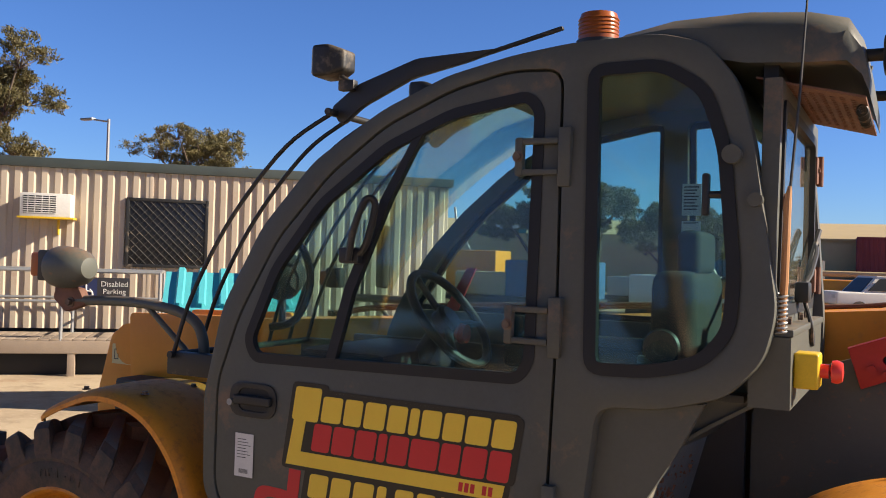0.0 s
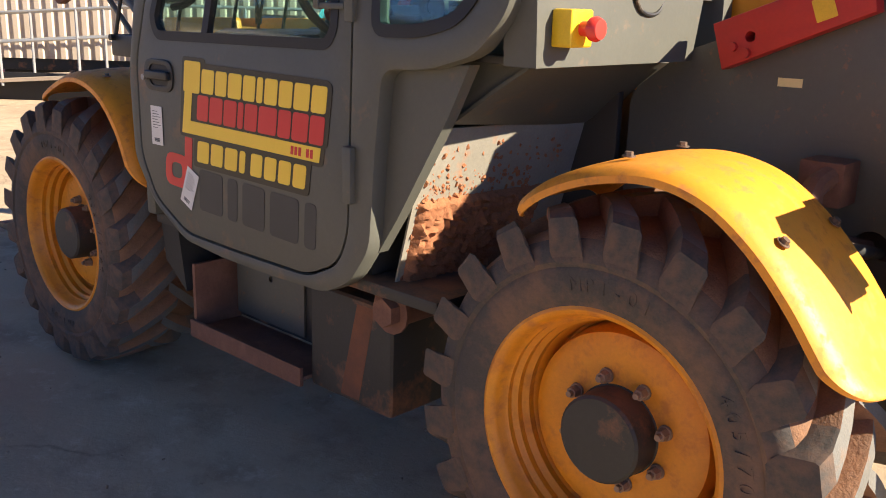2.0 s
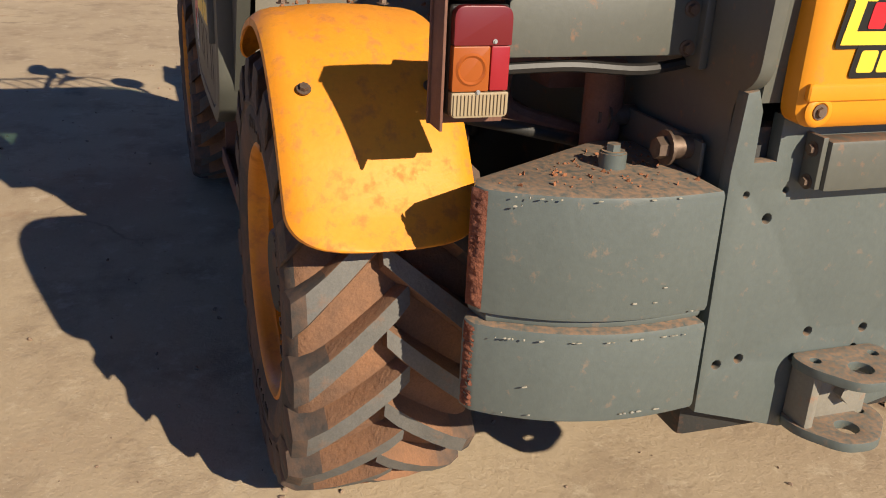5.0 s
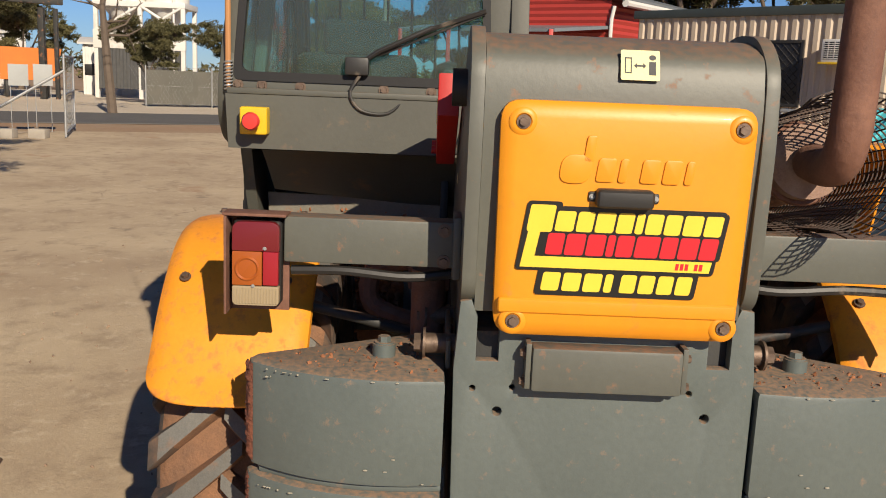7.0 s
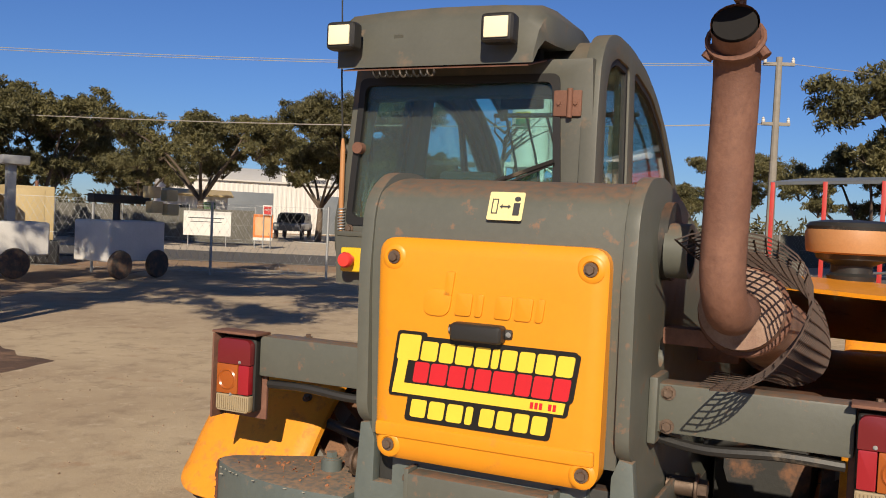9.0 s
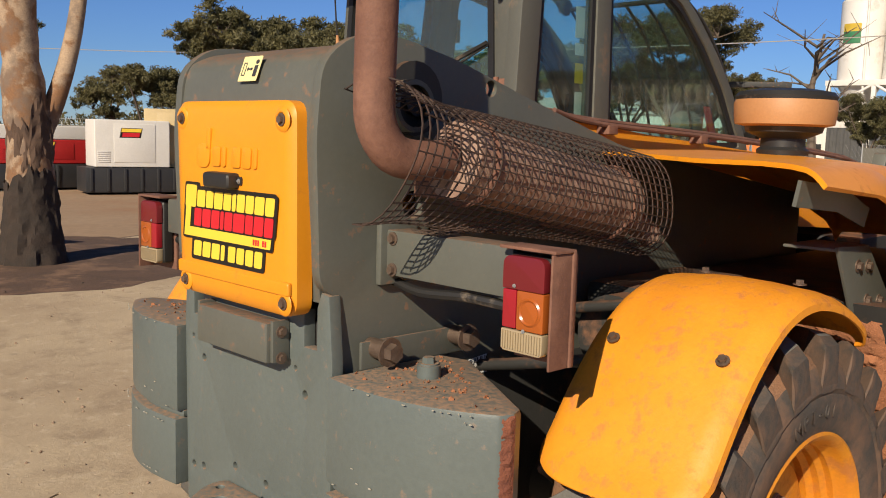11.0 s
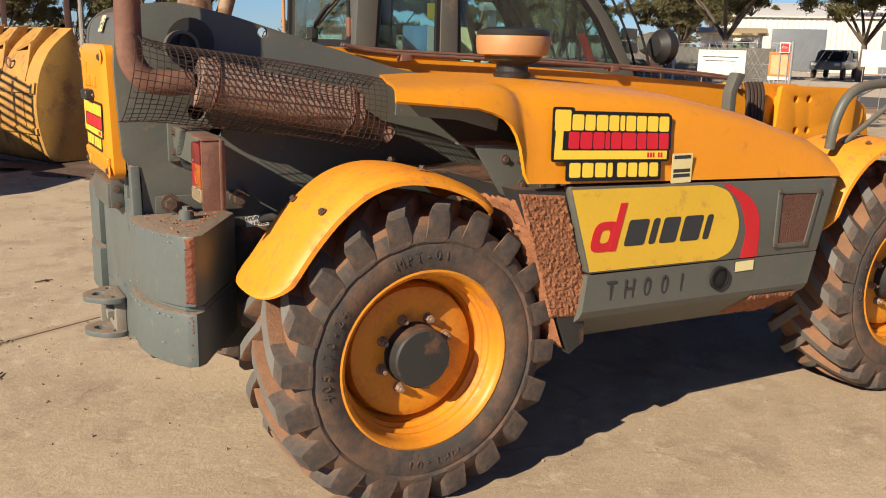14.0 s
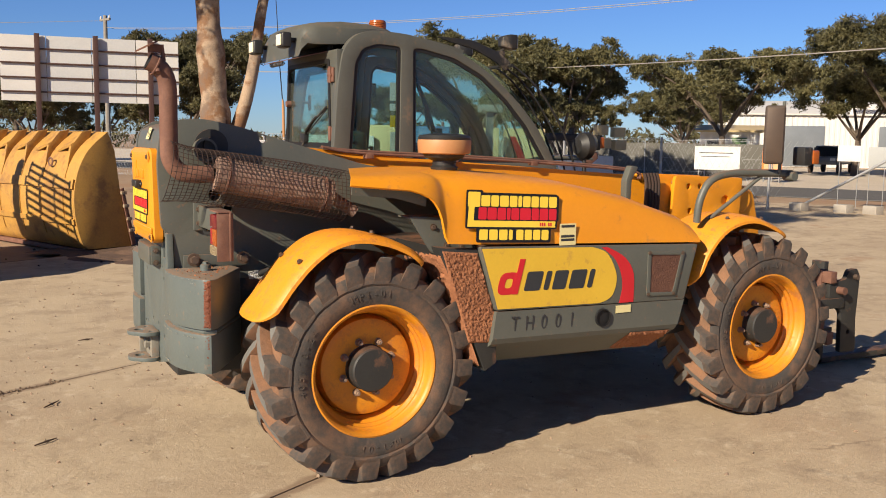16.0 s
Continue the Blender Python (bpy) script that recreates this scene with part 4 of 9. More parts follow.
brk = part("hood_bracket", plate(rounded([(0.21, 1.36), (0.42, 1.35), (0.66, 1.14), (0.66, 1.10), (0.34, 1.165)], 0.02), -1.05, -1.04, XZ, (), 0.002), GREY, machine, "grey steel bracket plate behind the rear wheel")
part("bracket_top", block(0.22, 0.42, -1.05, -0.90, 1.345, 1.353, 0.002), GREY, brk)
for x, z in ((0.35, 1.30), (0.42, 1.295), (0.43, 1.20), (0.52, 1.19)):
    part("bolt", bolt_head((x, -1.05, z), (0, -1, 0), 0.012, 0.012), BOLT, brk)

# right side panel, grille and sill
side_panel = part("side_panel", plate(rounded([(0.565, 1.20), (2.09, 1.152), (2.0, 0.822), (0.675, 0.852)], 0.012), -1.175, -1.13, XZ, (), 0.006), GREY, machine, "grey engine side panel with a yellow decal and a red stripe")
curve = [(0.575, 1.19), (1.30, 1.168), (1.40, 1.13), (1.465, 1.03), (1.475, 0.95), (1.44, 0.875), (1.36, 0.845), (0.68, 0.86)]
part("decal", flat([(x - 1.0, z - 1.0) for x, z in (curve[:2] + [tuple(p) for p in smooth_line(curve[1:7], 5)][1:] + curve[7:])][::1], basis((1.0, -1.176, 1.0), *RIGHT), 0.0012), SIDE_YELLOW, side_panel, "yellow side decal")
part("red_stripe", flat([(x - 1.5, z - 1.0) for x, z in [tuple(p) for p in smooth_line([(1.40, 1.165), (1.53, 1.10), (1.60, 1.0), (1.605, 0.835)], 5)] + [tuple(p) for p in smooth_line([(1.50, 0.835), (1.52, 0.95), (1.47, 1.08), (1.36, 1.165)], 5)]], basis((1.5, -1.176, 1.0), *RIGHT), 0.0012), DECAL_RED, side_panel)
# maker's mark as plain shapes: a red round shape with a stem, then five dark slabs
mk = basis((1.02, -1.1775, 1.005), (1, 0, -0.02), (0, 0, 1))
part("mark_shape", moved(plate(rounded(skew(-0.335, -0.21, -0.075, 0.045, 0.25), 0.045), 0, 0.0012, XY, [rounded(skew(-0.295, -0.25, -0.04, 0.012, 0.25), 0.018)]), mk), DECAL_RED, side_panel)
part("mark_shape", flat(skew(-0.235, -0.20, -0.075, 0.115, 0.25), mk, 0.0012, 0.0006), DECAL_RED, side_panel)
u = -0.165
for wd in (0.105, 0.035, 0.09, 0.105, 0.035):
    part("mark_shape", flat(rounded(skew(u, u + wd, -0.06, 0.045, 0.25), 0.014), mk, 0.0012), DECAL_GREY, side_panel)
    u += wd + 0.022
grille = part("grille", plate(rounded([(1.70, 1.125), (1.985, 1.115), (1.92, 0.855), (1.70, 0.862)], 0.012), -1.183, -1.176, XZ, [rounded([(1.725, 1.105), (1.955, 1.095), (1.90, 0.875), (1.725, 0.882)], 0.01)], 0.002), GREY, side_panel, "grille clogged with red dust")
part("grille_mesh", plate(rounded([(1.725, 1.105), (1.955, 1.095), (1.90, 0.875), (1.725, 0.882)], 0.01), -1.1785, -1.1765, XZ), surface("dust_clogged_grille", (0.20, 0.085, 0.05), (0.14, 0.06, 0.04), 0.9, scale=30, grain=0.5, bump=0.8, bump_scale=220), grille)
for x, z in ((1.71, 1.115), (1.965, 1.105), (1.71, 0.872), (1.905, 0.866)):
    part("bolt", bolt_head((x, -1.183, z), (0, -1, 0), 0.008, 0.006), BOLT, grille)
sill_profile = [(-1.175, 0.845), (-1.18, 0.70), (-1.165, 0.67), (-0.98, 0.53), (-0.80, 0.53), (-0.80, 0.845)]
def sill():
    a = [(0.675 + max(0, (0.85 - z)) * -0.16, y, z) for y, z in sill_profile]
    b = [(2.0 - (0.845 - z) * 0.33, y, z - 0.025) for y, z in sill_profile]
    return loft([a, b], True)
sl = part("side_sill", sill(), GREY, machine, "grey lower side box with stencilled fleet letters", smooth=20)
for k, ch in enumerate("TH001"):
    lettering("stencil_letter", ch, 0.118, basis((0.792 + 0.094 * k, -1.1795, 0.768 - 0.0017 * k), (1, 0, -0.018), (0, -0.03, 1)) @ Matrix.Diagonal((0.72, 1, 1, 1)), INK, sl, 0.0008)
# black disc in the ring stands in for an open hole's darkness
part("drain_ring", moved(joined(lathe([(0.044, 0.0), (0.052, 0.0), (0.052, 0.012), (0.044, 0.012)], 24, "y"), lathe([(0.0, 0.011), (0.045, 0.011)], 24, "y")), Matrix.Translation((1.38, -1.192, 0.762))), SEAL, sl)
part("sill_sticker", flat([(-0.055, -0.022), (0.055, -0.022), (0.055, 0.022), (-0.055, 0.022)], basis((1.53, -1.1805, 0.80), *RIGHT), 0.001), STICKER, sl)
# caked mud on the wheel-arch plates
part("inner_arch_plate", plate([(0.34, 1.20), (0.60, 1.18), (0.70, 0.85), (0.70, 0.56), (0.63, 0.52)], -1.14, -0.6, XZ, (), 0.004), DARK, machine)
part("mud_crust", mud_sheet((0.595, -1.135, 0.55), (-0.235, 0, 0.62), (0.02, 0.52, 0), 46, 40, 0.022, 4), MUD, machine, "dried red mud caked on the wheel arch", smooth=60)
part("mud_crust", mud_sheet((0.355, -1.1405, 1.185), (0.17, 0, -0.50), (0.215, 0, -0.02), 110, 50, 0.009, 9), MUD, machine, "dried red mud caked beside the wheel", smooth=60)
part("mud_crust", mud_sheet((1.60, -1.172, 0.652), (-0.02, 0.17, -0.125), (0.30, 0, -0.010), 34, 60, 0.012, 2), MUD, machine, "mud splashed along the sill", smooth=60)

# muffler, wire guard, exhaust stack
muf_a, muf_b = Vector((-0.64, -0.50, 1.56)), Vector((-0.02, -0.53, 1.435))
part("muffler", joined(tube([muf_a - (muf_b - muf_a) * 0.012, muf_a, muf_a, muf_b, muf_b, muf_b + (muf_b - muf_a) * 0.012], [0.06, 0.088, 0.092, 0.092, 0.088, 0.06], 28), rod(muf_b, muf_b + Vector((0.14, -0.02, -0.09)), 0.035)), MUFFLER, machine, "rusty cylindrical muffler")
stack = [(-0.66, -0.50, 1.56), (-0.74, -0.50, 1.555), (-0.82, -0.495, 1.57), (-0.865, -0.49, 1.63), (-0.872, -0.49, 1.72), (-0.872, -0.495, 1.95), (-0.882, -0.497, 2.04), (-0.915, -0.498, 2.09), (-0.965, -0.50, 2.118)]
pipe = part("exhaust_pipe", tube([tuple(p) for p in smooth_line(stack, 4)], 0.045, 22, caps=False), RUST, machine, "rusty bent exhaust stack with a rain flap")
# solid near-black plug closes the pipe mouth
part("pipe_mouth", tube([stack[-1], tuple(Vector(stack[-2]).lerp(Vector(stack[-1]), 0.5))], 0.0405, 20), surface("near_black", (0.006, 0.005, 0.005), None, 0.9), pipe)
flap = part("rain_flap", moved(lathe([(0, 0), (0.06, 0), (0.06, 0.008), (0, 0.008)], 24, "z"), Matrix.Translation((-0.97, -0.50, 2.185)) @ Matrix.Rotation(radians(-28), 4, "Y")), RUST, pipe)
part("flap_arm", joined(block(-0.965, -0.90, -0.505, -0.495, 2.16, 2.20, 0.003), rod((-0.89, -0.50, 2.12), (-0.90, -0.50, 2.20), 0.01), tube([(-0.93, -0.555, 2.06), (-0.92, -0.50, 2.135), (-0.93, -0.445, 2.06)], 0.012)), RUST, pipe)
part("pipe_clamp", tube([(-0.93 + 0.052 * math.cos(a) * 0.4, -0.498 + 0.052 * math.sin(a), 2.095 + 0.052 * math.cos(a) * 0.8) for a in np.linspace(0, 2 * math.pi, 20, endpoint=False)], 0.006, 6, closed=True), RUST, pipe)
for f in (0.08, 0.92):
    part("muffler_strap", tube([tuple(muf_a.lerp(muf_b, f) + Vector((0.02 * math.sin(a), 0.095 * math.cos(a), 0.095 * math.sin(a)))) for a in np.linspace(0, 2 * math.pi, 24, endpoint=False)], 0.008, 6, closed=True), RUST, machine)
for x, z in ((-0.60, 1.46), (-0.10, 1.36)):
    part("muffler_bracket", block(x, x + 0.06, -0.44, -0.325, z, z + 0.04, 0.005), RUST, machine)


def wire_guard():
    """A bent sheet of welded mesh round the muffler, open below, with a ragged rear edge."""
    bm = []
    a0, b0 = Vector((-0.90, -0.50, 1.585)), Vector((0.05, -0.535, 1.430))
    ax = (b0 - a0).normalized()
    side = Vector((0, -1, 0))
    up = side.cross(ax) * -1
    if up.z < 0:
        up = -up
    def at(s, ang):
        r = 0.138 + 0.010 * math.sin(3 * ang + 4 * s) + (0.02 * (0.12 - s) / 0.12 if s < 0.12 else 0)
        return a0.lerp(b0, s) + r * (math.cos(ang) * side + math.sin(ang) * up)
    rnd = random.Random(8)
    for k in range(25):
        ang = radians(-95 + 225 * k / 24)
        s0 = 0.0 + 0.02 * rnd.random() + 0.08 * max(0, math.sin(ang * 1.3 + 1)) * (k % 3 == 0)
        bm.append(tube([at(s0 + (1 - s0) * i / 12, ang) for i in range(13)], 0.0021, 4, caps=False))
    for k in range(39):
        s = 0.005 + 0.99 * k / 38
        bm.append(tube([at(s, radians(-95 + 225 * i / 20)) for i in range(21)], 0.0021, 4, caps=False))
    return joined(*bm)


part("wire_guard", wire_guard(), WIRE, machine, "rusty welded wire mesh guard bent round the muffler", smooth=0, kind="stuff")
part("mesh_skirt", joined(*[tube([(-0.70 + 0.03 * k, -0.43, 1.392), (-0.69 + 0.03 * k, -0.52, 1.389)], 0.0016, 4) for k in range(8)], tube([(-0.70, -0.47, 1.391), (-0.48, -0.47, 1.391)], 0.0016, 4), tube([(-0.70, -0.51, 1.391), (-0.48, -0.51, 1.391)], 0.0016, 4)), WIRE, machine)

# air pre-cleaner on its pipe
filt = part("air_precleaner", lathe([(0.0, 1.585), (0.075, 1.585), (0.078, 1.60), (0.066, 1.61), (0.066, 1.635), (0.10, 1.65), (0.112, 1.655), (0.118, 1.675)], 32, "z", (0.60, -0.70, 0)), BLACK, machine, "dusty tan air pre-cleaner with a dark cap")
part("bowl", lathe([(0.118, 1.672), (0.146, 1.678), (0.150, 1.70), (0.152, 1.742), (0.148, 1.752), (0.0, 1.752)], 40, "z", (0.60, -0.70, 0)), FILTER, filt)
part("cap", lathe([(0.148, 1.752), (0.15, 1.763), (0.14, 1.776), (0.09, 1.785), (0.0, 1.788)], 40, "z", (0.60, -0.70, 0)), BLACK, filt)

# hydraulic pipes along the cab and over the hood
for y, o in ((-0.212, 0.012), (-0.236, 0.0)):
    part("hydraulic_pipe", tube([tuple(p) for p in smooth_line([(0.05, y, 1.70), (0.30, y, 1.665 + o), (1.2, y, 1.63 + o), (2.3, y, 1.56 + o), (2.42, y - 0.01, 1.5)], 4)], 0.0085, 8), RUST, machine, "rust-brown hydraulic pipe along the boom")
for x in (0.32, 0.9, 1.5):
    part("pipe_clamp", block(x, x + 0.05, -0.25, -0.195, 1.645 - 0.035 * x, 1.675 - 0.035 * x, 0.004), RUST, machine)
for k in range(5):
    part("hydraulic_hose", tube([tuple(p) for p in smooth_line([(2.44 + 0.028 * k, -0.26, 1.54), (2.45 + 0.028 * k, -0.275, 1.48), (2.445 + 0.028 * k, -0.285, 1.36), (2.45 + 0.028 * k, -0.27, 1.2)], 4)], 0.013, 8), WIRE, machine)
part("hood_hook", plate(rounded([(2.12, 1.25), (2.16, 1.25), (2.165, 1.5), (2.22, 1.59), (2.16, 1.60), (2.12, 1.5)], 0.015), -0.46, -0.40, XZ, (), 0.006), GREY, machine)
part("right_lamp", joined(lathe([(0.0, -0.085), (0.06, -0.075), (0.10, -0.03), (0.105, 0.02), (0.09, 0.04), (0.0, 0.045)], 24, "x", (2.38, 0.35, 1.72)), rod((2.38, 0.35, 1.62), (2.38, 0.35, 1.5), 0.015)), BLACK, machine)


# mirrors
mir_r = part("mirror_arm", tube([tuple(p) for p in smooth_line([(2.26, -0.98, 1.26), (2.27, -0.99, 1.40), (2.34, -1.0, 1.52), (2.50, -1.0, 1.565), (2.75, -1.02, 1.57), (3.0, -1.06, 1.565)], 5)], 0.024, 14), GREY, machine, "grey tubular mirror arm")
part("brace", rod((2.40, -0.95, 1.28), (2.78, -1.02, 1.56), 0.013), GREY, mir_r)
part("mirror_housing", moved(block(-0.03, 0.025, -0.062, 0.062, -0.185, 0.185, 0.022, 4), Matrix.Translation((2.77, -1.10, 1.815)) @ Matrix.Rotation(radians(48), 4, "Z")), surface("dusty_brown_housing", (0.085, 0.06, 0.045), (0.06, 0.045, 0.036), 0.7, scale=9, bump=0.1), mir_r, "dusty brown mirror housing")
# mirror face coloured brown, half metallic
part("mirror_face", moved(block(-0.034, -0.029, -0.05, 0.05, -0.17, 0.17, 0.001), Matrix.Translation((2.77, -1.10, 1.815)) @ Matrix.Rotation(radians(48), 4, "Z")), surface("brown_mirror", (0.11, 0.075, 0.052), (0.08, 0.055, 0.04), 0.5, metal=0.4, scale=6, bump=0.02), mir_r)
part("indicator", joined(block(3.04, 3.12, -1.12, -1.02, 1.62, 1.74, 0.012)), BLACK, mir_r)
part("amber_lens", block(3.115, 3.17, -1.13, -1.03, 1.63, 1.72, 0.01), AMBER_LENS, mir_r)
part("mirror_stem", joined(rod((2.88, -1.06, 1.56), (2.88, -1.07, 2.03), 0.011), rod((2.96, -1.04, 1.55), (2.96, -1.12, 1.55), 0.03)), GREY, mir_r)
mir_l = part("mirror_arm", tube([tuple(p) for p in smooth_line([(2.20, 1.02, 1.40), (2.21, 1.02, 1.50), (2.26, 1.015, 1.565), (2.38, 1.01, 1.60), (2.60, 1.0, 1.615), (2.94, 0.99, 1.605)], 5)], 0.019, 14), GREY, machine, "grey tubular mirror arm")
part("brace", rod((2.21, 1.0, 1.38), (2.50, 1.0, 1.60), 0.011), GREY, mir_l)
part("mirror_housing", lathe([(0.0, -0.115), (0.040, -0.108), (0.066, -0.075), (0.080, -0.02), (0.083, 0.045), (0.078, 0.068), (0.0, 0.07)], 28, "x", (2.90, 1.02, 1.735)), GREY, mir_l, "round-backed grey mirror and lamp housing")
part("amber_lens", block(3.022, 3.075, 0.985, 1.065, 1.695, 1.790, 0.014, 3), AMBER_LENS, mir_l)
part("lens_base", block(2.968, 3.022, 0.975, 1.075, 1.680, 1.800, 0.012, 3), BLACK, mir_l)
part("bracket", plate(rounded([(2.82, 1.595), (2.86, 1.655), (2.99, 1.665), (3.0, 1.61), (2.93, 1.56)], 0.012), 0.975, 1.01, XZ, (), 0.003), RUST, mir_l)
part("clamp_bolt", bolt_head((2.90, 1.01, 1.60), (0, 1, 0), 0.014, 0.016), BOLT, mir_l)

# ---- cab ----
LEAN = 0.085
def leaned(bm, sign=-1.0):
    """Draws the cab's walls in towards the roof."""
    for v in bm.verts:
        v.co.y += sign * LEAN * max(0.0, v.co.z - 1.55)
    return bm


HULL = [(2.075, 1.02), (2.085, 1.33), (2.019, 1.639), (1.886, 1.901), (1.697, 2.118), (1.455, 2.272), (1.235, 2.366), (1.026, 2.412), (0.851, 2.434), (0.604, 2.44), (0.478, 2.405), (0.392, 2.30), (0.345, 2.145), (0.308, 1.921), (0.274, 1.709), (0.3, 1.585), (0.39, 1.485), (0.55, 1.44), (0.72, 1.43), (0.745, 1.2), (0.765, 0.92), (0.85, 0.8), (0.97, 0.74), (1.2, 0.735), (1.5, 0.735), (1.75, 0.755), (1.95, 0.86)]
DOOR = [(2.02, 1.38), (2.02, 1.04), (1.93, 0.89), (1.73, 0.79), (1.45, 0.785), (1.05, 0.785), (0.91, 0.85), (0.865, 0.95), (0.846, 1.58), (0.873, 2.352), (1.029, 2.357), (1.213, 2.312), (1.434, 2.214), (1.63, 2.065), (1.81, 1.861), (1.935, 1.62)]
WINDOW = [(1.88, 1.462), (1.915, 1.53), (1.825, 1.77), (1.666, 1.983), (1.431, 2.163), (1.21, 2.258), (0.965, 2.298), (0.918, 2.25), (0.905, 1.53), (0.945, 1.475)]
QUARTER = [(0.79, 2.36), (0.585, 2.362), (0.462, 2.285), (0.405, 2.126), (0.368, 1.8), (0.373, 1.649), (0.445, 1.56), (0.58, 1.525), (0.755, 1.52)]


def inset(loop, d):
    """The loop drawn in by d metres towards its own middle line."""
    pts, out = [Vector(p) for p in loop], []
    area = sum(a.x * b.y - b.x * a.y for a, b in zip(pts, pts[1:] + pts[:1]))
    s = 1 if area > 0 else -1
    for i, p in enumerate(pts):
        a, c = pts[i - 1], pts[(i + 1) % len(pts)]
        n1, n2 = (p - a).normalized(), (c - p).normalized()
        n = Vector((-n1.y - n2.y, n1.x + n2.x))
        n = n.normalized() * s
        out.append(tuple(p + n * d / max(0.5, n.dot(Vector((-n1.y, n1.x)) * s))))
    return out


hull, door_loop, win_loop, quarter_loop = (rounded(l, r, 4) for l, r in ((HULL, 0.045), (DOOR, 0.05), (WINDOW, 0.04), (QUARTER, 0.05)))
part("cab_side_frame", leaned(plate(hull, 1.085, 1.152, XZ, [inset(door_loop, -0.006), inset(quarter_loop, 0.0)], 0.016)), CAB_GREY, machine, "dusty grey curved cab side frame", smooth=45)
cab_door = part("cab_door", leaned(plate(door_loop, 1.10, 1.148, XZ, [win_loop], 0.008)), CAB_GREY, machine, "grey cab door with company decal and rounded window", smooth=45)
part("window_seal", leaned(plate(inset(win_loop, -0.004), 1.128, 1.151, XZ, [inset(win_loop, 0.028)])), SEAL, cab_door)
for name, loop in (("window_pane", inset(win_loop, 0.02)),):
    part(name, leaned(plate(loop, 1.132, 1.137, XZ)), GLASS, cab_door, "teal-tinted window glass", smooth=0)
part("window_divider", leaned(plate([(1.565, 1.47), (1.60, 1.47), (1.54, 1.72), (1.43, 2.0), (1.34, 2.17), (1.305, 2.185), (1.40, 1.99), (1.51, 1.70)], 1.126, 1.15, XZ)), SEAL, cab_door)
part("quarter_seal", leaned(plate(inset(quarter_loop, -0.004), 1.13, 1.155, XZ, [inset(quarter_loop, 0.03)])), SEAL, machine)
part("quarter_pane", leaned(plate(inset(quarter_loop, 0.02), 1.134, 1.139, XZ)), GLASS, machine, "teal-tinted window glass", smooth=0)
part("lower_side_panel", plate([(0.74, 1.44), (0.45, 1.46), (0.52, 1.32), (0.70, 1.02), (0.78, 0.9)], 1.06, 1.10, XZ), CAB_GREY, machine)
handle = part("door_handle", plate(rounded([(1.775, 1.28), (1.965, 1.28), (1.965, 1.392), (1.775, 1.392)], 0.05), 1.149, 1.155, XZ, [rounded([(1.80, 1.30), (1.93, 1.30), (1.93, 1.375), (1.80, 1.375)], 0.035)], 0.002), BLACK, cab_door, "recessed black door handle with a key lock")
part("recess", plate(rounded([(1.80, 1.30), (1.93, 1.30), (1.93, 1.375), (1.80, 1.375)], 0.035), 1.1488, 1.1505, XZ), SEAL, handle)
part("grip", block(1.79, 1.94, 1.152, 1.172, 1.322, 1.352, 0.008, 3), BLACK, handle)
part("key_lock", rod((1.955, 1.15, 1.325), (1.955, 1.168, 1.325), 0.011), STEEL, handle)
for z, y in ((2.108, 1.10), (1.638, 1.142), (1.13, 1.15)):
    hinge = part("door_hinge", joined(block(0.825, 0.862, y - 0.01, y + 0.022, z - 0.085, z + 0.08, 0.006), *( [block(0.862, 0.98, y, y + 0.022, z + 0.035, z + 0.052, 0.004), block(0.862, 0.98, y, y + 0.022, z - 0.052, z - 0.035, 0.004), block(0.965, 0.99, y - 0.002, y + 0.026, z - 0.055, z + 0.055, 0.008)] if z > 1.5 else [])), CAB_GREY, cab_door)
    if z > 1.5:
        part("hinge_bolt", bolt_head((0.978, y + 0.026, z), (0, 1, 0), 0.011, 0.008), BOLT, hinge)
brand_decal(basis((1.335, 1.149, 1.226), (-1, 0, -0.012), (0, 0, 1)), 0.775, cab_door)
# maker's mark low on the door, as plain shapes
dm = basis((1.40, 1.1485, 0.955), (-1, 0, -0.035), (0, 0, 1))
part("mark_shape", moved(plate(rounded(skew(-0.46, -0.31, -0.02, 0.10, 0.1), 0.045), 0, 0.0012, XY, [rounded(skew(-0.42, -0.35, 0.012, 0.068, 0.1), 0.025)]), dm), DECAL_RED, cab_door)
part("mark_shape", flat(skew(-0.335, -0.29, -0.02, 0.17, 0.1), dm, 0.0012, 0.0004), DECAL_RED, cab_door)
u = -0.24
for wd in (0.14, 0.055, 0.12, 0.145, 0.055):
    part("mark_shape", flat(rounded(skew(u, u + wd, -0.075, 0.07, 0.05), 0.018), dm, 0.0012), DECAL_GREY, cab_door)
    u += wd + 0.03
for cx, cz, w, h, turn in ((1.90, 1.155, 0.075, 0.14, 0), (1.70, 0.955, 0.075, 0.14, -24)):
    m = basis((cx, 1.1505, cz), *LEFT) @ Matrix.Rotation(radians(turn), 4, "Z")
    tag = part("paper_label", flat([(-w / 2, -h / 2), (w / 2, -h / 2), (w / 2, h / 2), (-w / 2, h / 2)], m, 0.0008, 0.0008), PAPER, cab_door, "white paper inspection label with small print")
    for k in range(7):
        part("print_bar", flat([(-w * 0.36, h * (0.36 - 0.07 * k)), (w * (0.1 + 0.25 * (k % 3) / 2), h * (0.36 - 0.07 * k)), (w * (0.1 + 0.25 * (k % 3) / 2), h * (0.375 - 0.07 * k)), (-w * 0.36, h * (0.375 - 0.07 * k))], m, 0.0004, 0.0017), INK, tag)
    for k in range(9):
        part("print_bar", flat([(-w * 0.25 + k * w * 0.055, -h * 0.42), (-w * 0.25 + k * w * 0.055 + w * 0.03, -h * 0.42), (-w * 0.25 + k * w * 0.055 + w * 0.03, -h * 0.32), (-w * 0.25 + k * w * 0.055, -h * 0.32)], m, 0.0004, 0.0017), INK, tag)
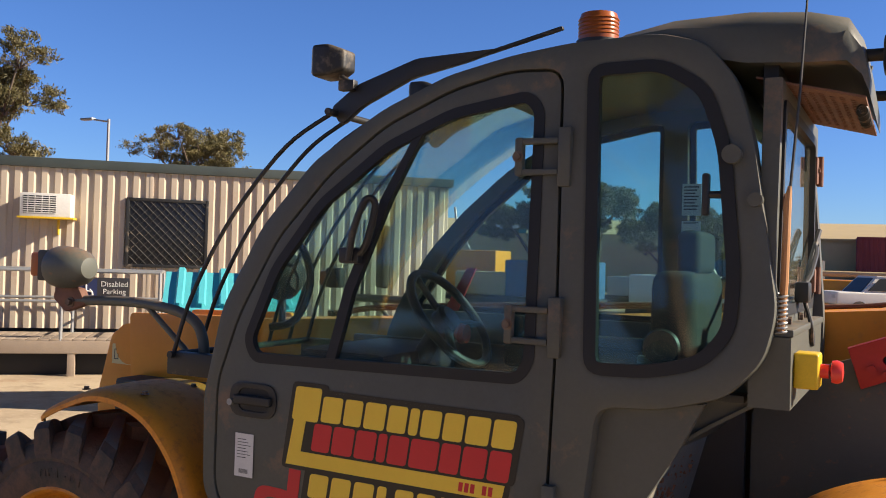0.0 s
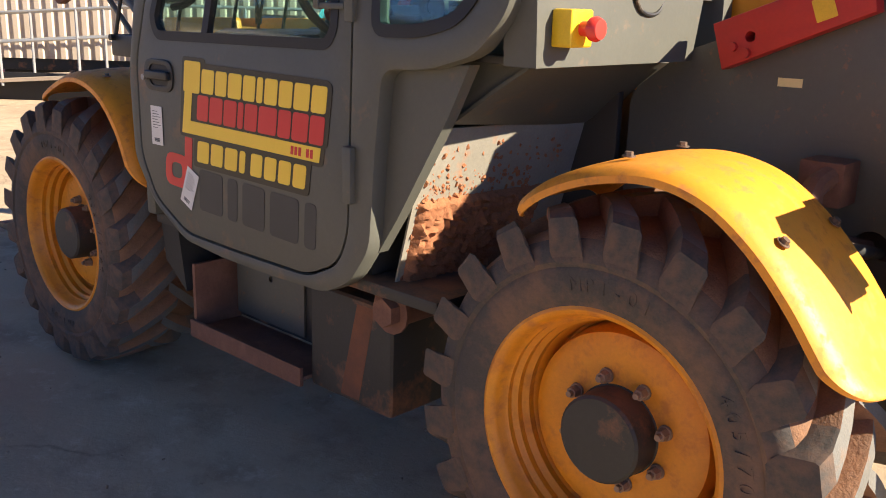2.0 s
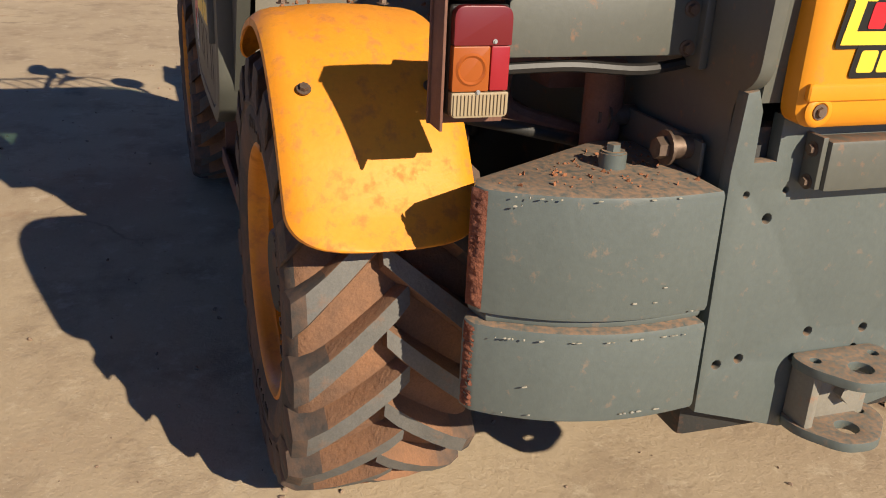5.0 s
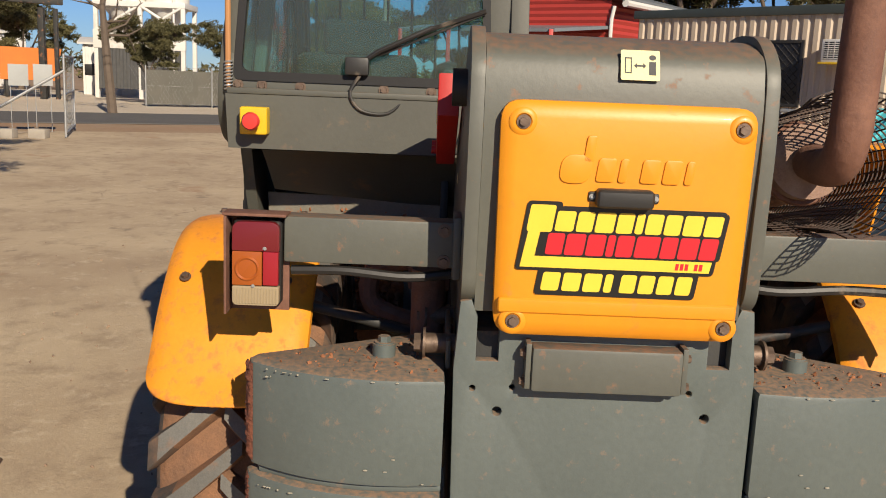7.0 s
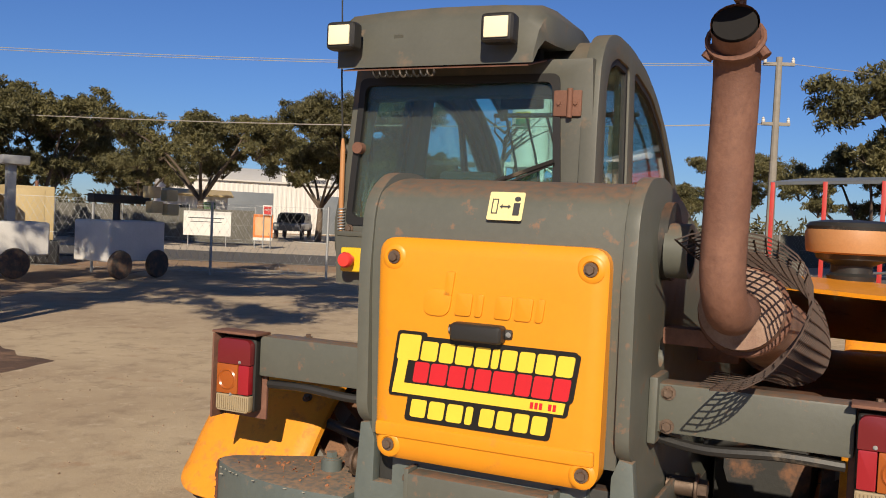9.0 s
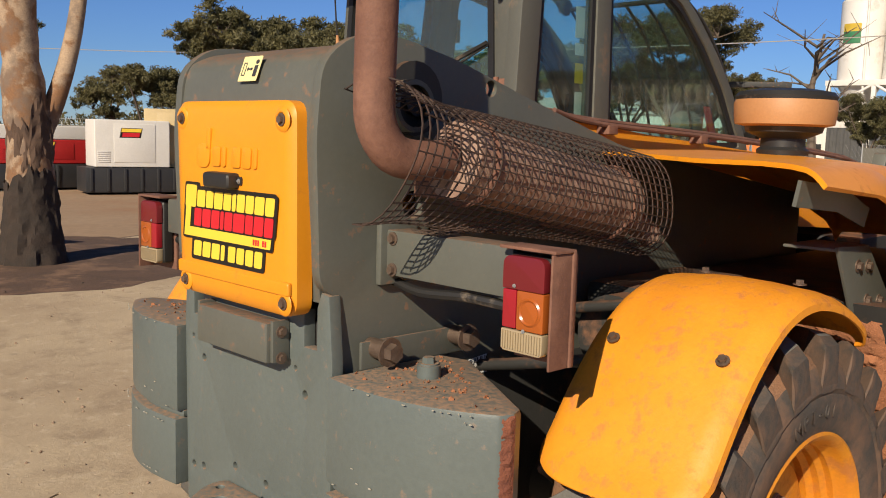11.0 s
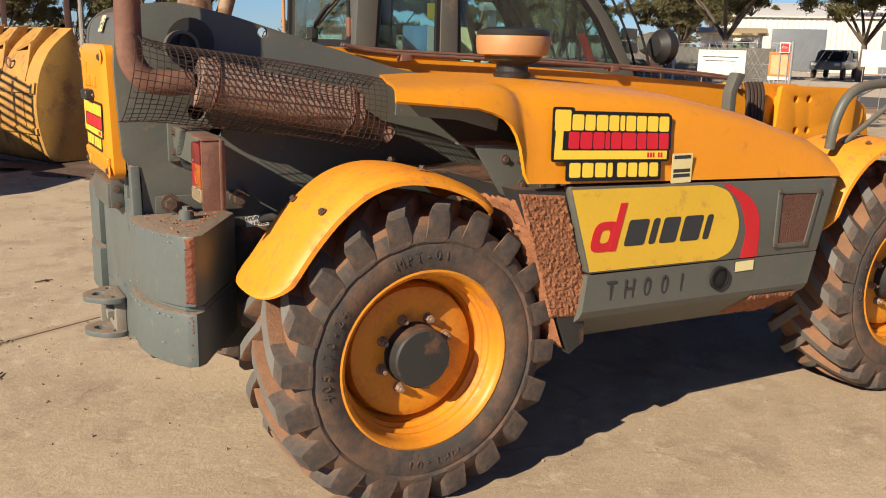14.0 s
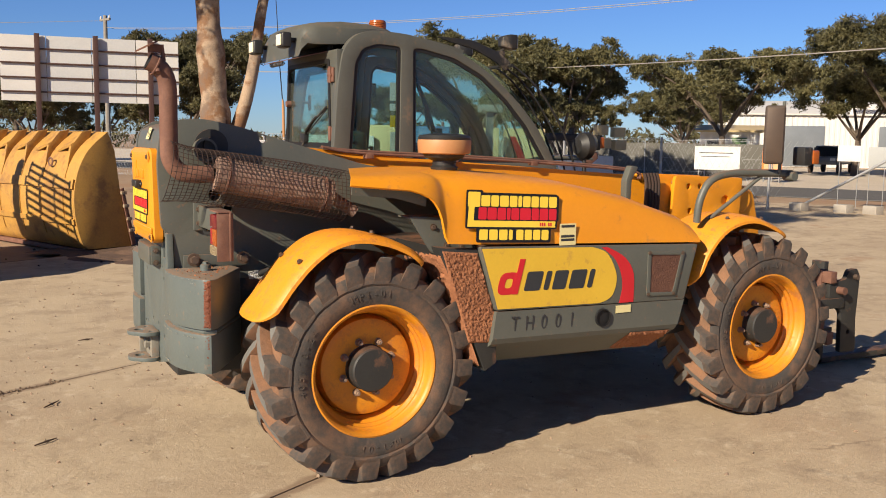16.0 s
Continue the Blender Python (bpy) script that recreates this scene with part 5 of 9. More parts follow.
part("window_latch", joined(tube([tuple(p) for p in smooth_line([(1.515, 1.16, 1.80), (1.49, 1.17, 1.90), (1.455, 1.165, 1.985), (1.43, 1.15, 1.97), (1.455, 1.15, 1.86), (1.485, 1.145, 1.82)], 5)], 0.011, 8), block(1.485, 1.56, 1.10, 1.15, 1.79, 1.84, 0.01)), BLACK, cab_door)
part("grab_rail", tube([tuple(p) for p in smooth_line([(1.86, 1.09, 1.57), (1.78, 1.06, 1.60), (1.74, 1.04, 1.72), (1.765, 1.05, 1.83), (1.80, 1.08, 1.85)], 5)], 0.013, 8), BLACK, cab_door)
part("round_knob", rod((0.395, 1.09, 2.10), (0.395, 1.135, 2.10), 0.024, 18), CAB_GREY, machine)
part("round_knob", rod((0.335, 1.10, 1.985), (0.335, 1.135, 1.985), 0.018, 14), CAB_GREY, machine)
part("vent_disc", joined(lathe([(0.0, 1.135), (0.02, 1.135), (0.02, 1.14), (0.045, 1.142), (0.05, 1.132), (0.0, 1.128)], 24, "y", (0.56, -0.012, 1.60))), BLACK, machine)

# right wall of the cab
RIGHT_HULL = [(1.99, 1.45), (1.92, 1.62), (1.78, 1.84), (1.63, 2.0), (1.43, 2.17), (1.23, 2.29), (1.01, 2.375), (0.76, 2.42), (0.53, 2.43), (0.4, 2.395), (0.32, 2.30), (0.285, 2.10), (0.25, 1.66), (0.25, 1.45)]
R_FRONT = [(1.86, 1.60), (1.69, 1.85), (1.53, 2.02), (1.33, 2.18), (1.11, 2.285), (0.86, 2.335), (0.805, 2.33), (0.805, 1.60)]
R_REAR = [(0.705, 1.60), (0.72, 2.335), (0.55, 2.345), (0.45, 2.31), (0.4, 2.22), (0.35, 1.60)]
rh, rf, rr = rounded(RIGHT_HULL, 0.06), rounded(R_FRONT, 0.03), rounded(R_REAR, 0.03)
part("cab_side_frame", leaned(plate(rh, 0.095, 0.155, XZ, [rf, rr], 0.012), 0.3), CAB_GREY, machine, "dusty grey curved cab side frame", smooth=45)
for loop in (rf, rr):
    part("side_pane", leaned(plate(inset(loop, -0.004), 0.112, 0.117, XZ), 0.3), GLASS, machine, "teal-tinted window glass", smooth=0)
    part("window_seal", leaned(plate(inset(loop, -0.002), 0.104, 0.124, XZ, [inset(loop, 0.022)]), 0.3), SEAL, machine)
part("red_boom_stop", plate([(1.65, 1.60), (1.71, 1.60), (1.61, 1.78), (1.57, 1.78)], 0.125, 0.135, XZ), RED, machine)


def cab_y(z, left):
    return (1.13 if left else 0.115) + (-1 if left else 0.3) * LEAN * max(0, z - 1.55)


arch = [tuple(p) for p in smooth_line([(0.36, 2.18), (0.41, 2.30), (0.49, 2.375), (0.60, 2.41), (0.83, 2.405), (1.0, 2.385), (1.19, 2.345)], 4)]
part("cab_roof", loft([[(x, cab_y(z, False) + (cab_y(z, True) - cab_y(z, False)) * f, z + 0.012 * math.sin(math.pi * f)) for x, z in arch] for f in np.linspace(0, 1, 7)], thickness=0.03), CAB_GREY, machine, smooth=50)
front = [tuple(p) for p in smooth_line([(1.19, 2.365), (1.41, 2.27), (1.65, 2.10), (1.85, 1.90), (2.0, 1.64), (2.07, 1.40)], 4)]
part("windscreen", loft([[(x - 0.02, cab_y(z, False) + (cab_y(z, True) - cab_y(z, False)) * f, z - 0.02) for x, z in front] for f in (0.04, 0.96)], thickness=0.005), GLASS, machine, "curved teal-tinted windscreen", smooth=60)
part("front_lower_panel", block(2.0, 2.06, 0.25, 1.12, 0.80, 1.42, 0.01), CAB_GREY, machine)
part("cab_floor", block(0.55, 2.05, 0.25, 1.09, 0.76, 0.80, 0.01), DARK, machine)
part("cab_inner_wall", block(0.46, 2.0, 0.345, 0.375, 0.80, 1.50, 0.01), BLACK, machine)
part("cab_rear_panel", joined(block(0.86, 0.89, 0.30, 1.05, 0.80, 1.46, 0.01), block(0.36, 0.89, 0.30, 1.05, 1.465, 1.485, 0.004)), DARK, machine)

# rear wall of the cab
part("rear_window_frame", moved(joined(plate([(0.105, 1.64), (1.125, 1.64), (1.065, 2.30), (0.135, 2.30)], 0.0, 0.045, YZ, [rounded([(0.232, 1.705), (1.075, 1.705), (1.03, 2.235), (0.262, 2.235)], 0.03)], 0.006)), Matrix.Translation((0.285, 0, 0)) @ Matrix.Identity(4)), CAB_GREY, machine, smooth=45)
part("rear_pane", plate(rounded([(0.222, 1.695), (1.085, 1.695), (1.04, 2.245), (0.252, 2.245)], 0.03), 0.295, 0.30, YZ), DUSTY_GLASS, machine, "dusty teal-tinted rear window", smooth=0)
part("rear_window_seal", plate(rounded([(0.219, 1.69), (1.088, 1.69), (1.042, 2.25), (0.249, 2.25)], 0.03), 0.278, 0.304, YZ, [rounded([(0.247, 1.72), (1.06, 1.72), (1.018, 2.222), (0.275, 2.222)], 0.03)]), SEAL, machine)
part("upper_vent", block(0.30, 0.34, 0.33, 1.02, 2.25, 2.36, 0.006), SEAL, machine)
box = part("rear_valve_box", loft([[(0.345, y0, z), (x1, y0, z), (x1, y1, z), (0.345, y1, z)] for z, x1, y0, y1 in ((1.465, 0.245, 0.34, 1.095), (1.645, 0.245, 0.30, 1.105))], True), CAB_GREY, machine, "grey sheet-metal box under the rear window", smooth=20)
part("sill_strip", block(0.24, 0.345, 0.30, 1.10, 1.646, 1.665, 0.004), CAB_GREY, box)
for y in (1.07, 0.99, 0.86, 0.58, 0.42):
    part("bolt", bolt_head((0.283, y, 1.675), (-1, 0, 0), 0.012, 0.01), BOLT, box)
part("skirt_panel", plate([(0.66, 1.285), (0.58, 1.31), (0.47, 1.383), (0.348, 1.460), (0.348, 1.56), (0.66, 1.56)], 0.955, 0.985, XZ), CAB_GREY, machine)
est = part("emergency_stop", block(0.185, 0.245, 0.955, 1.045, 1.515, 1.605, 0.008, 3), SAFETY_YELLOW, machine, "yellow emergency stop box with a red button")
part("button", joined(rod((0.185, 1.0, 1.56), (0.165, 1.0, 1.56), 0.018, 16), lathe([(0.0, 0.13), (0.024, 0.133), (0.03, 0.145), (0.028, 0.158), (0.0, 0.165)], 20, "x", (0, 1.0, 1.56))), plastic_lens("red_button", (0.7, 0.05, 0.04)), est)
wiper = part("rear_wiper", joined(tube([(0.270, 0.665, 1.755), (0.254, 0.60, 1.800), (0.252, 0.48, 1.856), (0.256, 0.42, 1.885)], 0.009, 8), tube([(0.262, 0.665, 1.762), (0.260, 0.46, 1.868), (0.262, 0.25, 1.945)], 0.008, 6), tube([(0.268, 0.60, 1.788), (0.268, 0.25, 1.938)], 0.005, 5),
                                  block(0.245, 0.285, 0.63, 0.71, 1.72, 1.78, 0.010)), BLACK, machine, "black rear wiper and cable")
part("wiper_cable", tube([tuple(p) for p in smooth_line([(0.26, 0.66, 1.72), (0.24, 0.69, 1.66), (0.24, 0.65, 1.605), (0.245, 0.56, 1.60), (0.255, 0.50, 1.66)], 5)], 0.006, 8), BLACK, wiper)
hg = part("window_hinge", joined(block(0.272, 0.284, 0.165, 0.265, 2.10, 2.19, 0.005), rod((0.268, 0.205, 2.095), (0.268, 0.205, 2.195), 0.010), bolt_head((0.272, 0.185, 2.145), (-1, 0, 0), 0.008, 0.006), bolt_head((0.272, 0.245, 2.145), (-1, 0, 0), 0.008, 0.006)), RUST, machine, "rusty window hinge")
part("window_hinge", joined(block(0.272, 0.284, 0.165, 0.255, 1.74, 1.82, 0.005), rod((0.268, 0.205, 1.735), (0.268, 0.205, 1.825), 0.010)), RUST, machine)
part("window_knob", rod((0.298, 1.04, 1.985), (0.265, 1.04, 1.985), 0.022, 18), RUST, machine)
ant = part("antenna", tube([(0.27, 1.10, 1.66), (0.265, 1.10, 1.78), (0.262, 1.10, 1.98), (0.258, 1.10, 2.02)], [0.008, 0.010, 0.0095, 0.005], 10), FILTER, machine, "tall whip antenna on a spring base")
part("spring", tube([(0.27 + 0.013 * math.cos(a), 1.10 + 0.013 * math.sin(a), 1.655 + 0.011 * a / 6.28) for a in np.linspace(0, 56, 180)], 0.003, 5), STEEL, ant)
part("whip", tube([(0.258, 1.10, 2.0), (0.24, 1.105, 2.25), (0.215, 1.11, 2.75), (0.20, 1.11, 3.1)], [0.004, 0.0035, 0.0025, 0.002], 6), BLACK, ant)

# roof unit, lamps and beacon
sect = []
for x, w, z0, z1 in ((0.76, 0.36, 2.40, 2.448), (0.72, 0.375, 2.40, 2.474), (0.58, 0.39, 2.39, 2.496), (0.38, 0.40, 2.345, 2.498), (0.23, 0.40, 2.335, 2.484), (0.14, 0.395, 2.335, 2.462), (0.105, 0.385, 2.30, 2.405), (0.088, 0.375, 2.255, 2.31)):
    c = 0.655
    sect.append([(x, c - w, z0), (x, c - w, z0 + (z1 - z0) * 0.6), (x, c - w + 0.05, z1 - 0.01), (x, c - w * 0.5, z1), (x, c, z1 + 0.004), (x, c + w * 0.5, z1), (x, c + w - 0.05, z1 - 0.01), (x, c + w, z0 + (z1 - z0) * 0.6), (x, c + w, z0)])
roof_box = part("roof_unit", loft(sect, True), CAB_GREY, machine, "rounded grey roof air-conditioning unit", smooth=50)
grid_holes = [circle(0.135 + 0.026 * i, 0.36 + 0.03 * j + (0.013 if i % 2 else 0), 0.0085, 8) for i in range(9) for j in range(20)]
part("perforated_floor", moved(plate([(0.10, 0.30), (0.37, 0.30), (0.37, 1.01), (0.10, 1.01)], 0.0, 0.005, XY, grid_holes), Matrix.Translation((0.0, 0, 2.222)) @ Matrix.Rotation(radians(-14), 4, "Y")), RUST, roof_box, smooth=0)
for k in range(6):
    part("pressed_mark", flat(rounded(skew(-0.15 + 0.052 * k, -0.15 + 0.052 * k + 0.036, -0.02, 0.022 + (0.02 if k == 0 else 0), 0.1), 0.006), basis((0.1115, 0.66, 2.33), (0, -1, 0), (-0.35, 0, 1)), 0.006), CAB_GREY, roof_box)
for y in (0.97, 0.378):
    lamp = part("work_lamp", joined(block(-0.005, 0.06, y - 0.058, y + 0.058, 2.307, 2.405, 0.02, 3), rod((0.06, y, 2.36), (0.15, y, 2.36), 0.016)), BLACK, machine, "square rear work lamp, sun glint added as weak glow")
    part("lamp_glass", block(-0.012, -0.004, y - 0.042, y + 0.042, 2.322, 2.390, 0.008), LAMP_GLOW, lamp)
part("lamp_cable", tube([(0.11 + 0.012 * math.cos(a), 0.9 - 0.0135 * a / 6.28 * 2, 2.235 + 0.012 * math.sin(a)) for a in np.linspace(0, 60, 160)], 0.004, 5), BLACK, machine)
bea = part("beacon", lathe([(0.0, 2.44), (0.062, 2.44), (0.06, 2.51), (0.055, 2.525), (0.0, 2.53)], 28, "z", (0.86, 0.80, 0.055)), AMBER_LENS, machine, "amber ribbed warning beacon")
part("beacon_base", lathe([(0.0, 2.41), (0.068, 2.41), (0.068, 2.442), (0.0, 2.442)], 28, "z", (0.86, 0.80, 0.055)), BLACK, bea)
for k in range(5):
    part("rib", lathe([(0.0615, 2.455 + 0.012 * k), (0.0635, 2.458 + 0.012 * k), (0.0615, 2.461 + 0.012 * k)], 28, "z", (0.86, 0.80, 0.055)), AMBER_LENS, bea)
# front guard frame, bars and lamps
for y in (1.00, 0.36):
    part("guard_bracket", plate(rounded([(1.10, 2.45), (1.38, 2.44), (1.60, 2.37), (1.70, 2.30), (1.66, 2.24), (1.58, 2.30), (1.40, 2.38), (1.20, 2.42)], 0.02), y - 0.012, y + 0.012, XZ, (), 0.004), BLACK, machine)
    lamp = part("work_lamp", joined(moved(bevelled(loft([[(0.060, -0.055, -0.052), (0.060, 0.055, -0.052), (0.060, 0.055, 0.052), (0.060, -0.055, 0.052)], [(0.0, -0.055, -0.052), (0.0, 0.055, -0.052), (0.0, 0.055, 0.052), (0.0, -0.055, 0.052)], [(-0.055, -0.036, -0.032), (-0.055, 0.036, -0.032), (-0.055, 0.036, 0.032), (-0.055, -0.036, 0.032)]], True), 0.012, 3), Matrix.Translation((1.680, y + 0.02, 2.447))), rod((1.66, y + 0.02, 2.40), (1.60, y + 0.02, 2.36), 0.010), block(1.60, 1.66, y + 0.005, y + 0.035, 2.35, 2.385, 0.006)), BLACK, machine, "black front work lamp on the guard frame")
    part("lamp_glass", block(1.741, 1.746, y - 0.025, y + 0.065, 2.405, 2.489, 0.004), LAMP_DARK, lamp)
part("guard_rail", rod((1.68, 0.30, 2.28), (1.68, 1.06, 2.28), 0.012), BLACK, machine)
part("guard_rail", joined(rod((2.27, 0.30, 1.45), (2.27, 1.12, 1.45), 0.012), block(2.05, 2.30, 1.06, 1.10, 1.38, 1.46, 0.006), block(2.05, 2.30, 0.28, 0.32, 1.38, 1.46, 0.006)), BLACK, machine)
for k in range(7):
    f = k / 6
    part("guard_bar", tube([tuple(p) for p in smooth_line([(1.62 + 0.07, 0.34 + 0.66 * f, 2.29), (1.83, 0.32 + 0.71 * f, 2.20), (1.95, 0.31 + 0.73 * f, 2.085), (2.07, 0.305 + 0.75 * f, 1.93), (2.16, 0.30 + 0.765 * f, 1.78), (2.23, 0.30 + 0.78 * f, 1.62), (2.28, 0.30 + 0.79 * f, 1.45)], 4)], 0.0075, 8), BLACK, machine)
part("roof_wiper", joined(block(0.90, 1.28, 0.98, 1.0, 2.45, 2.46, 0.003, m=Matrix.Translation((1.09, 0, 2.455)) @ Matrix.Rotation(radians(13), 4, "Y") @ Matrix.Translation((-1.09, 0, -2.455)))), BLACK, machine)

# inside the cab
seat = part("driver_seat", joined(block(0.66, 1.10, 0.48, 0.92, 1.487, 1.57, 0.03, 4), block(0.52, 0.65, 0.48, 0.92, 1.487, 1.80, 0.05, 4), block(0.92, 1.08, 0.52, 0.88, 0.80, 1.489, 0.02)), SEAT, machine, "dark cloth driver seat")
part("headrest", block(0.53, 0.60, 0.58, 0.82, 1.79, 1.92, 0.03, 4), SEAT, seat)
column = part("steering_column", joined(tube([(1.75, 0.68, 0.85), (1.58, 0.68, 1.35), (1.44, 0.68, 1.58)], [0.06, 0.05, 0.03], 12), block(1.5, 1.85, 0.42, 0.95, 1.15, 1.50, 0.04)), BLACK, machine)
sw = Matrix.Translation((1.40, 0.69, 1.61)) @ Matrix.Rotation(radians(-52), 4, "Y")
part("steering_wheel", moved(joined(tube([(0.19 * math.cos(a), 0.19 * math.sin(a), 0) for a in np.linspace(0, 2 * math.pi, 40, endpoint=False)], 0.016, 10, closed=True), *[rod((0, 0, -0.02), (0.185 * math.cos(a), 0.185 * math.sin(a), 0), 0.012) for a in (0.3, 2.4, 4.5)], lathe([(0, -0.04), (0.05, -0.04), (0.055, 0.0), (0.04, 0.012), (0, 0.014)], 20, "z")), sw), BLACK, column, "black steering wheel with a red knob")
part("wheel_knob", lathe([(0, 0.0), (0.03, 0.0), (0.033, 0.02), (0.02, 0.035), (0, 0.036)], 18, "x", (1.25, 0.86, 1.575)), RED, column)
part("side_console", joined(block(0.62, 1.35, 0.30, 0.46, 1.10, 1.34, 0.03), rod((1.2, 0.38, 1.33), (1.24, 0.40, 1.50), 0.012), lathe([(0, -0.03), (0.025, -0.02), (0.025, 0.02), (0, 0.035)], 14, "z", (1.24, 0.40, 1.52))), BLACK, machine)
part("sun_mirror", block(0.98, 1.0, 0.55, 0.75, 2.22, 2.28, 0.01), BLACK, machine)
for z, w, h, mat, bars in ((2.055, 0.062, 0.115, PAPER, 8), (1.955, 0.062, 0.045, PAPER, 2), (1.865, 0.046, 0.075, SAFETY_YELLOW, 0), (1.735, 0.040, 0.12, PAPER, 0)):
    face = basis((0.672, 0.158 + 0.3 * LEAN * (z - 1.55), z), *LEFT)
    note = part("inner_sign", flat([(-w, -h / 2), (w * 0.1, -h / 2), (w * 0.1, h / 2), (-w, h / 2)], face, 0.001), mat, machine, "printed notice stuck inside the cab")
    for k in range(bars):
        part("print_bar", flat([(-w * 0.9, h * (0.38 - 0.1 * k)), (-w * (0.05 + 0.1 * (k % 3)), h * (0.38 - 0.1 * k)), (-w * (0.05 + 0.1 * (k % 3)), h * (0.42 - 0.1 * k)), (-w * 0.9, h * (0.42 - 0.1 * k))], face, 0.0005, 0.0011), INK, note)
    if not bars:
        for k in range(2 if h > 0.1 else 1):
            part("symbol", moved(plate(circle(-w * 0.45, h * (0.22 - 0.45 * k) if h > 0.1 else 0.005, 0.014, 14), 0.0011, 0.0016, XY, [circle(-w * 0.45, h * (0.22 - 0.45 * k) if h > 0.1 else 0.005, 0.009, 12)]), face), INK, note)
part("window_catch", joined(block(0.452, 0.470, 1.085, 1.115, 1.945, 2.055, 0.008, 3), rod((0.40, 1.09, 2.0), (0.46, 1.10, 2.0), 0.010), block(0.385, 0.41, 1.075, 1.11, 1.985, 2.015, 0.006)), BLACK, machine, "black window catch handle")

# left lower side: arch plates, toolbox, step
part("arch_panel", loft([[(0.345, y, 1.462), (0.46, y, 1.390 - d * 0.4), (0.56, y, 1.322 - d), (0.60, y, 1.296 - d)] for y, d in ((0.30, 0.05), (0.66, 0.025), (1.0, 0.0))], thickness=0.010), CAB_GREY, machine, "grey sloped panel under the cab", smooth=8)
plate_x = lambda y, z: 0.59 + 0.105 * (y - 0.34) + 0.26 * (1.24 - z)
part("inner_arch_plate", loft([[(plate_x(y, z), y, z) for z in (1.27, 1.235, 1.1, 0.95, 0.8, 0.68)] for y in (0.30, 0.6, 0.85, 1.035)], thickness=0.008), PLATE_DUST, machine, "pale dusty inner wheel-arch plate with red mud")
clod_places = []
_r = random.Random(12)
for k in range(1500):
    z = 1.12 - 0.40 * _r.random() ** 0.75
    y = 0.50 + 0.52 * _r.random() ** 0.7
    clod_places.append((plate_x(y, z) - 0.006, y, z))
for k in range(160):
    y, z = 0.45 + 0.56 * _r.random(), 1.22 - 0.14 * _r.random()
    clod_places.append((plate_x(y, z) - 0.003, y, z))
part("mud_crust", mud_sheet((plate_x(1.02, 0.70) - 0.004, 1.02, 0.70), (-0.055, -0.52, 0), (-0.094, 0, 0.36), 50, 40, 0.026, 6), MUD, machine, "dried red mud clods on the arch plate", smooth=60)
part("mud_cake", dirt_clods(clod_places, 0.003, 0.013, 5), MUD, machine, kind="stuff")
tool = part("fuel_tank", joined(block(0.80, 1.20, 0.62, 1.02, 0.33, 0.70, 0.02, 3), block(1.20, 1.85, 0.55, 0.86, 0.38, 0.74, 0.012)), DARK, machine, "dusty grey tank and step box under the cab")
part("rust_smear", flat([(-0.06, -0.17), (0.03, -0.17), (0.10, 0.16), (0.02, 0.16)], basis((0.98, 1.0205, 0.52), *LEFT), 0.0006), surface("red_dust_smear", (0.22, 0.085, 0.04), (0.12, 0.06, 0.04), 0.9, scale=12, bump=0.3), tool)
step = part("step", block(1.20, 1.88, 0.84, 1.048, 0.35, 0.365, 0.004), RUST, machine, "rusty folded-steel cab step")
part("step_lip", block(1.20, 1.88, 1.05, 1.066, 0.33, 0.40, 0.004), RUST, step)
part("step_hanger", block(1.86, 1.88, 0.84, 1.048, 0.367, 0.62, 0.004), RUST, step)
part("step_panel", plate([(1.42, 0.40), (1.84, 0.40), (1.84, 0.72), (1.42, 0.72)], 0.862, 0.870, XZ, [circle(1.62, 0.58, 0.012, 10)]), GREY, machine)
part("mud_flap", plate([(1.92, 0.50), (2.06, 0.60), (2.10, 0.86), (1.98, 0.84)], 0.72, 1.05, XZ), DARK, machine)
part("suspension_lump", joined(rod((0.80, 0.55, 0.70), (0.80, 1.02, 0.70), 0.055, 16), bolt_head((0.80, 1.02, 0.70), (0, 1, 0), 0.05, 0.04)), RUST, machine)
part("hydraulic_valve", joined(block(-0.28, -0.16, 0.34, 0.46, 1.12, 1.24, 0.01), tube([tuple(p) for p in smooth_line([(-0.24, 0.46, 1.2), (-0.24, 0.56, 1.17), (-0.26, 0.56, 1.07), (-0.29, 0.42, 1.02), (-0.32, 0.33, 1.0)], 4)], 0.03, 10), rod((-0.45, 0.40, 1.0), (-0.45, 0.40, 1.22), 0.045, 16)), RUST, machine)
tag = part("level_label", flat([(-0.055, -0.03), (0.055, -0.03), (0.055, 0.03), (-0.055, 0.03)], basis((-0.365, -0.3265, 0.985), (1, 0, 0.1), (-0.1, 0, 1)), 0.001), PAPER, machine, "white hydraulic level label")
lettering("label_words", "HYDRAULIC\nLEVEL", 0.024, basis((-0.365, -0.3285, 0.992), (1, 0, 0.1), (-0.1, 0, 1)), INK, tag, 0.0004)

# ---- ground ----
DIRT = surface("pale_yard_dirt", (0.40, 0.285, 0.185), (0.33, 0.215, 0.13), 0.95, scale=0.35, grain=0.25, bump=0.5, bump_scale=14, dust=(0.30, 0.16, 0.085), dust_amount=0.25, dust_scale=0.2)


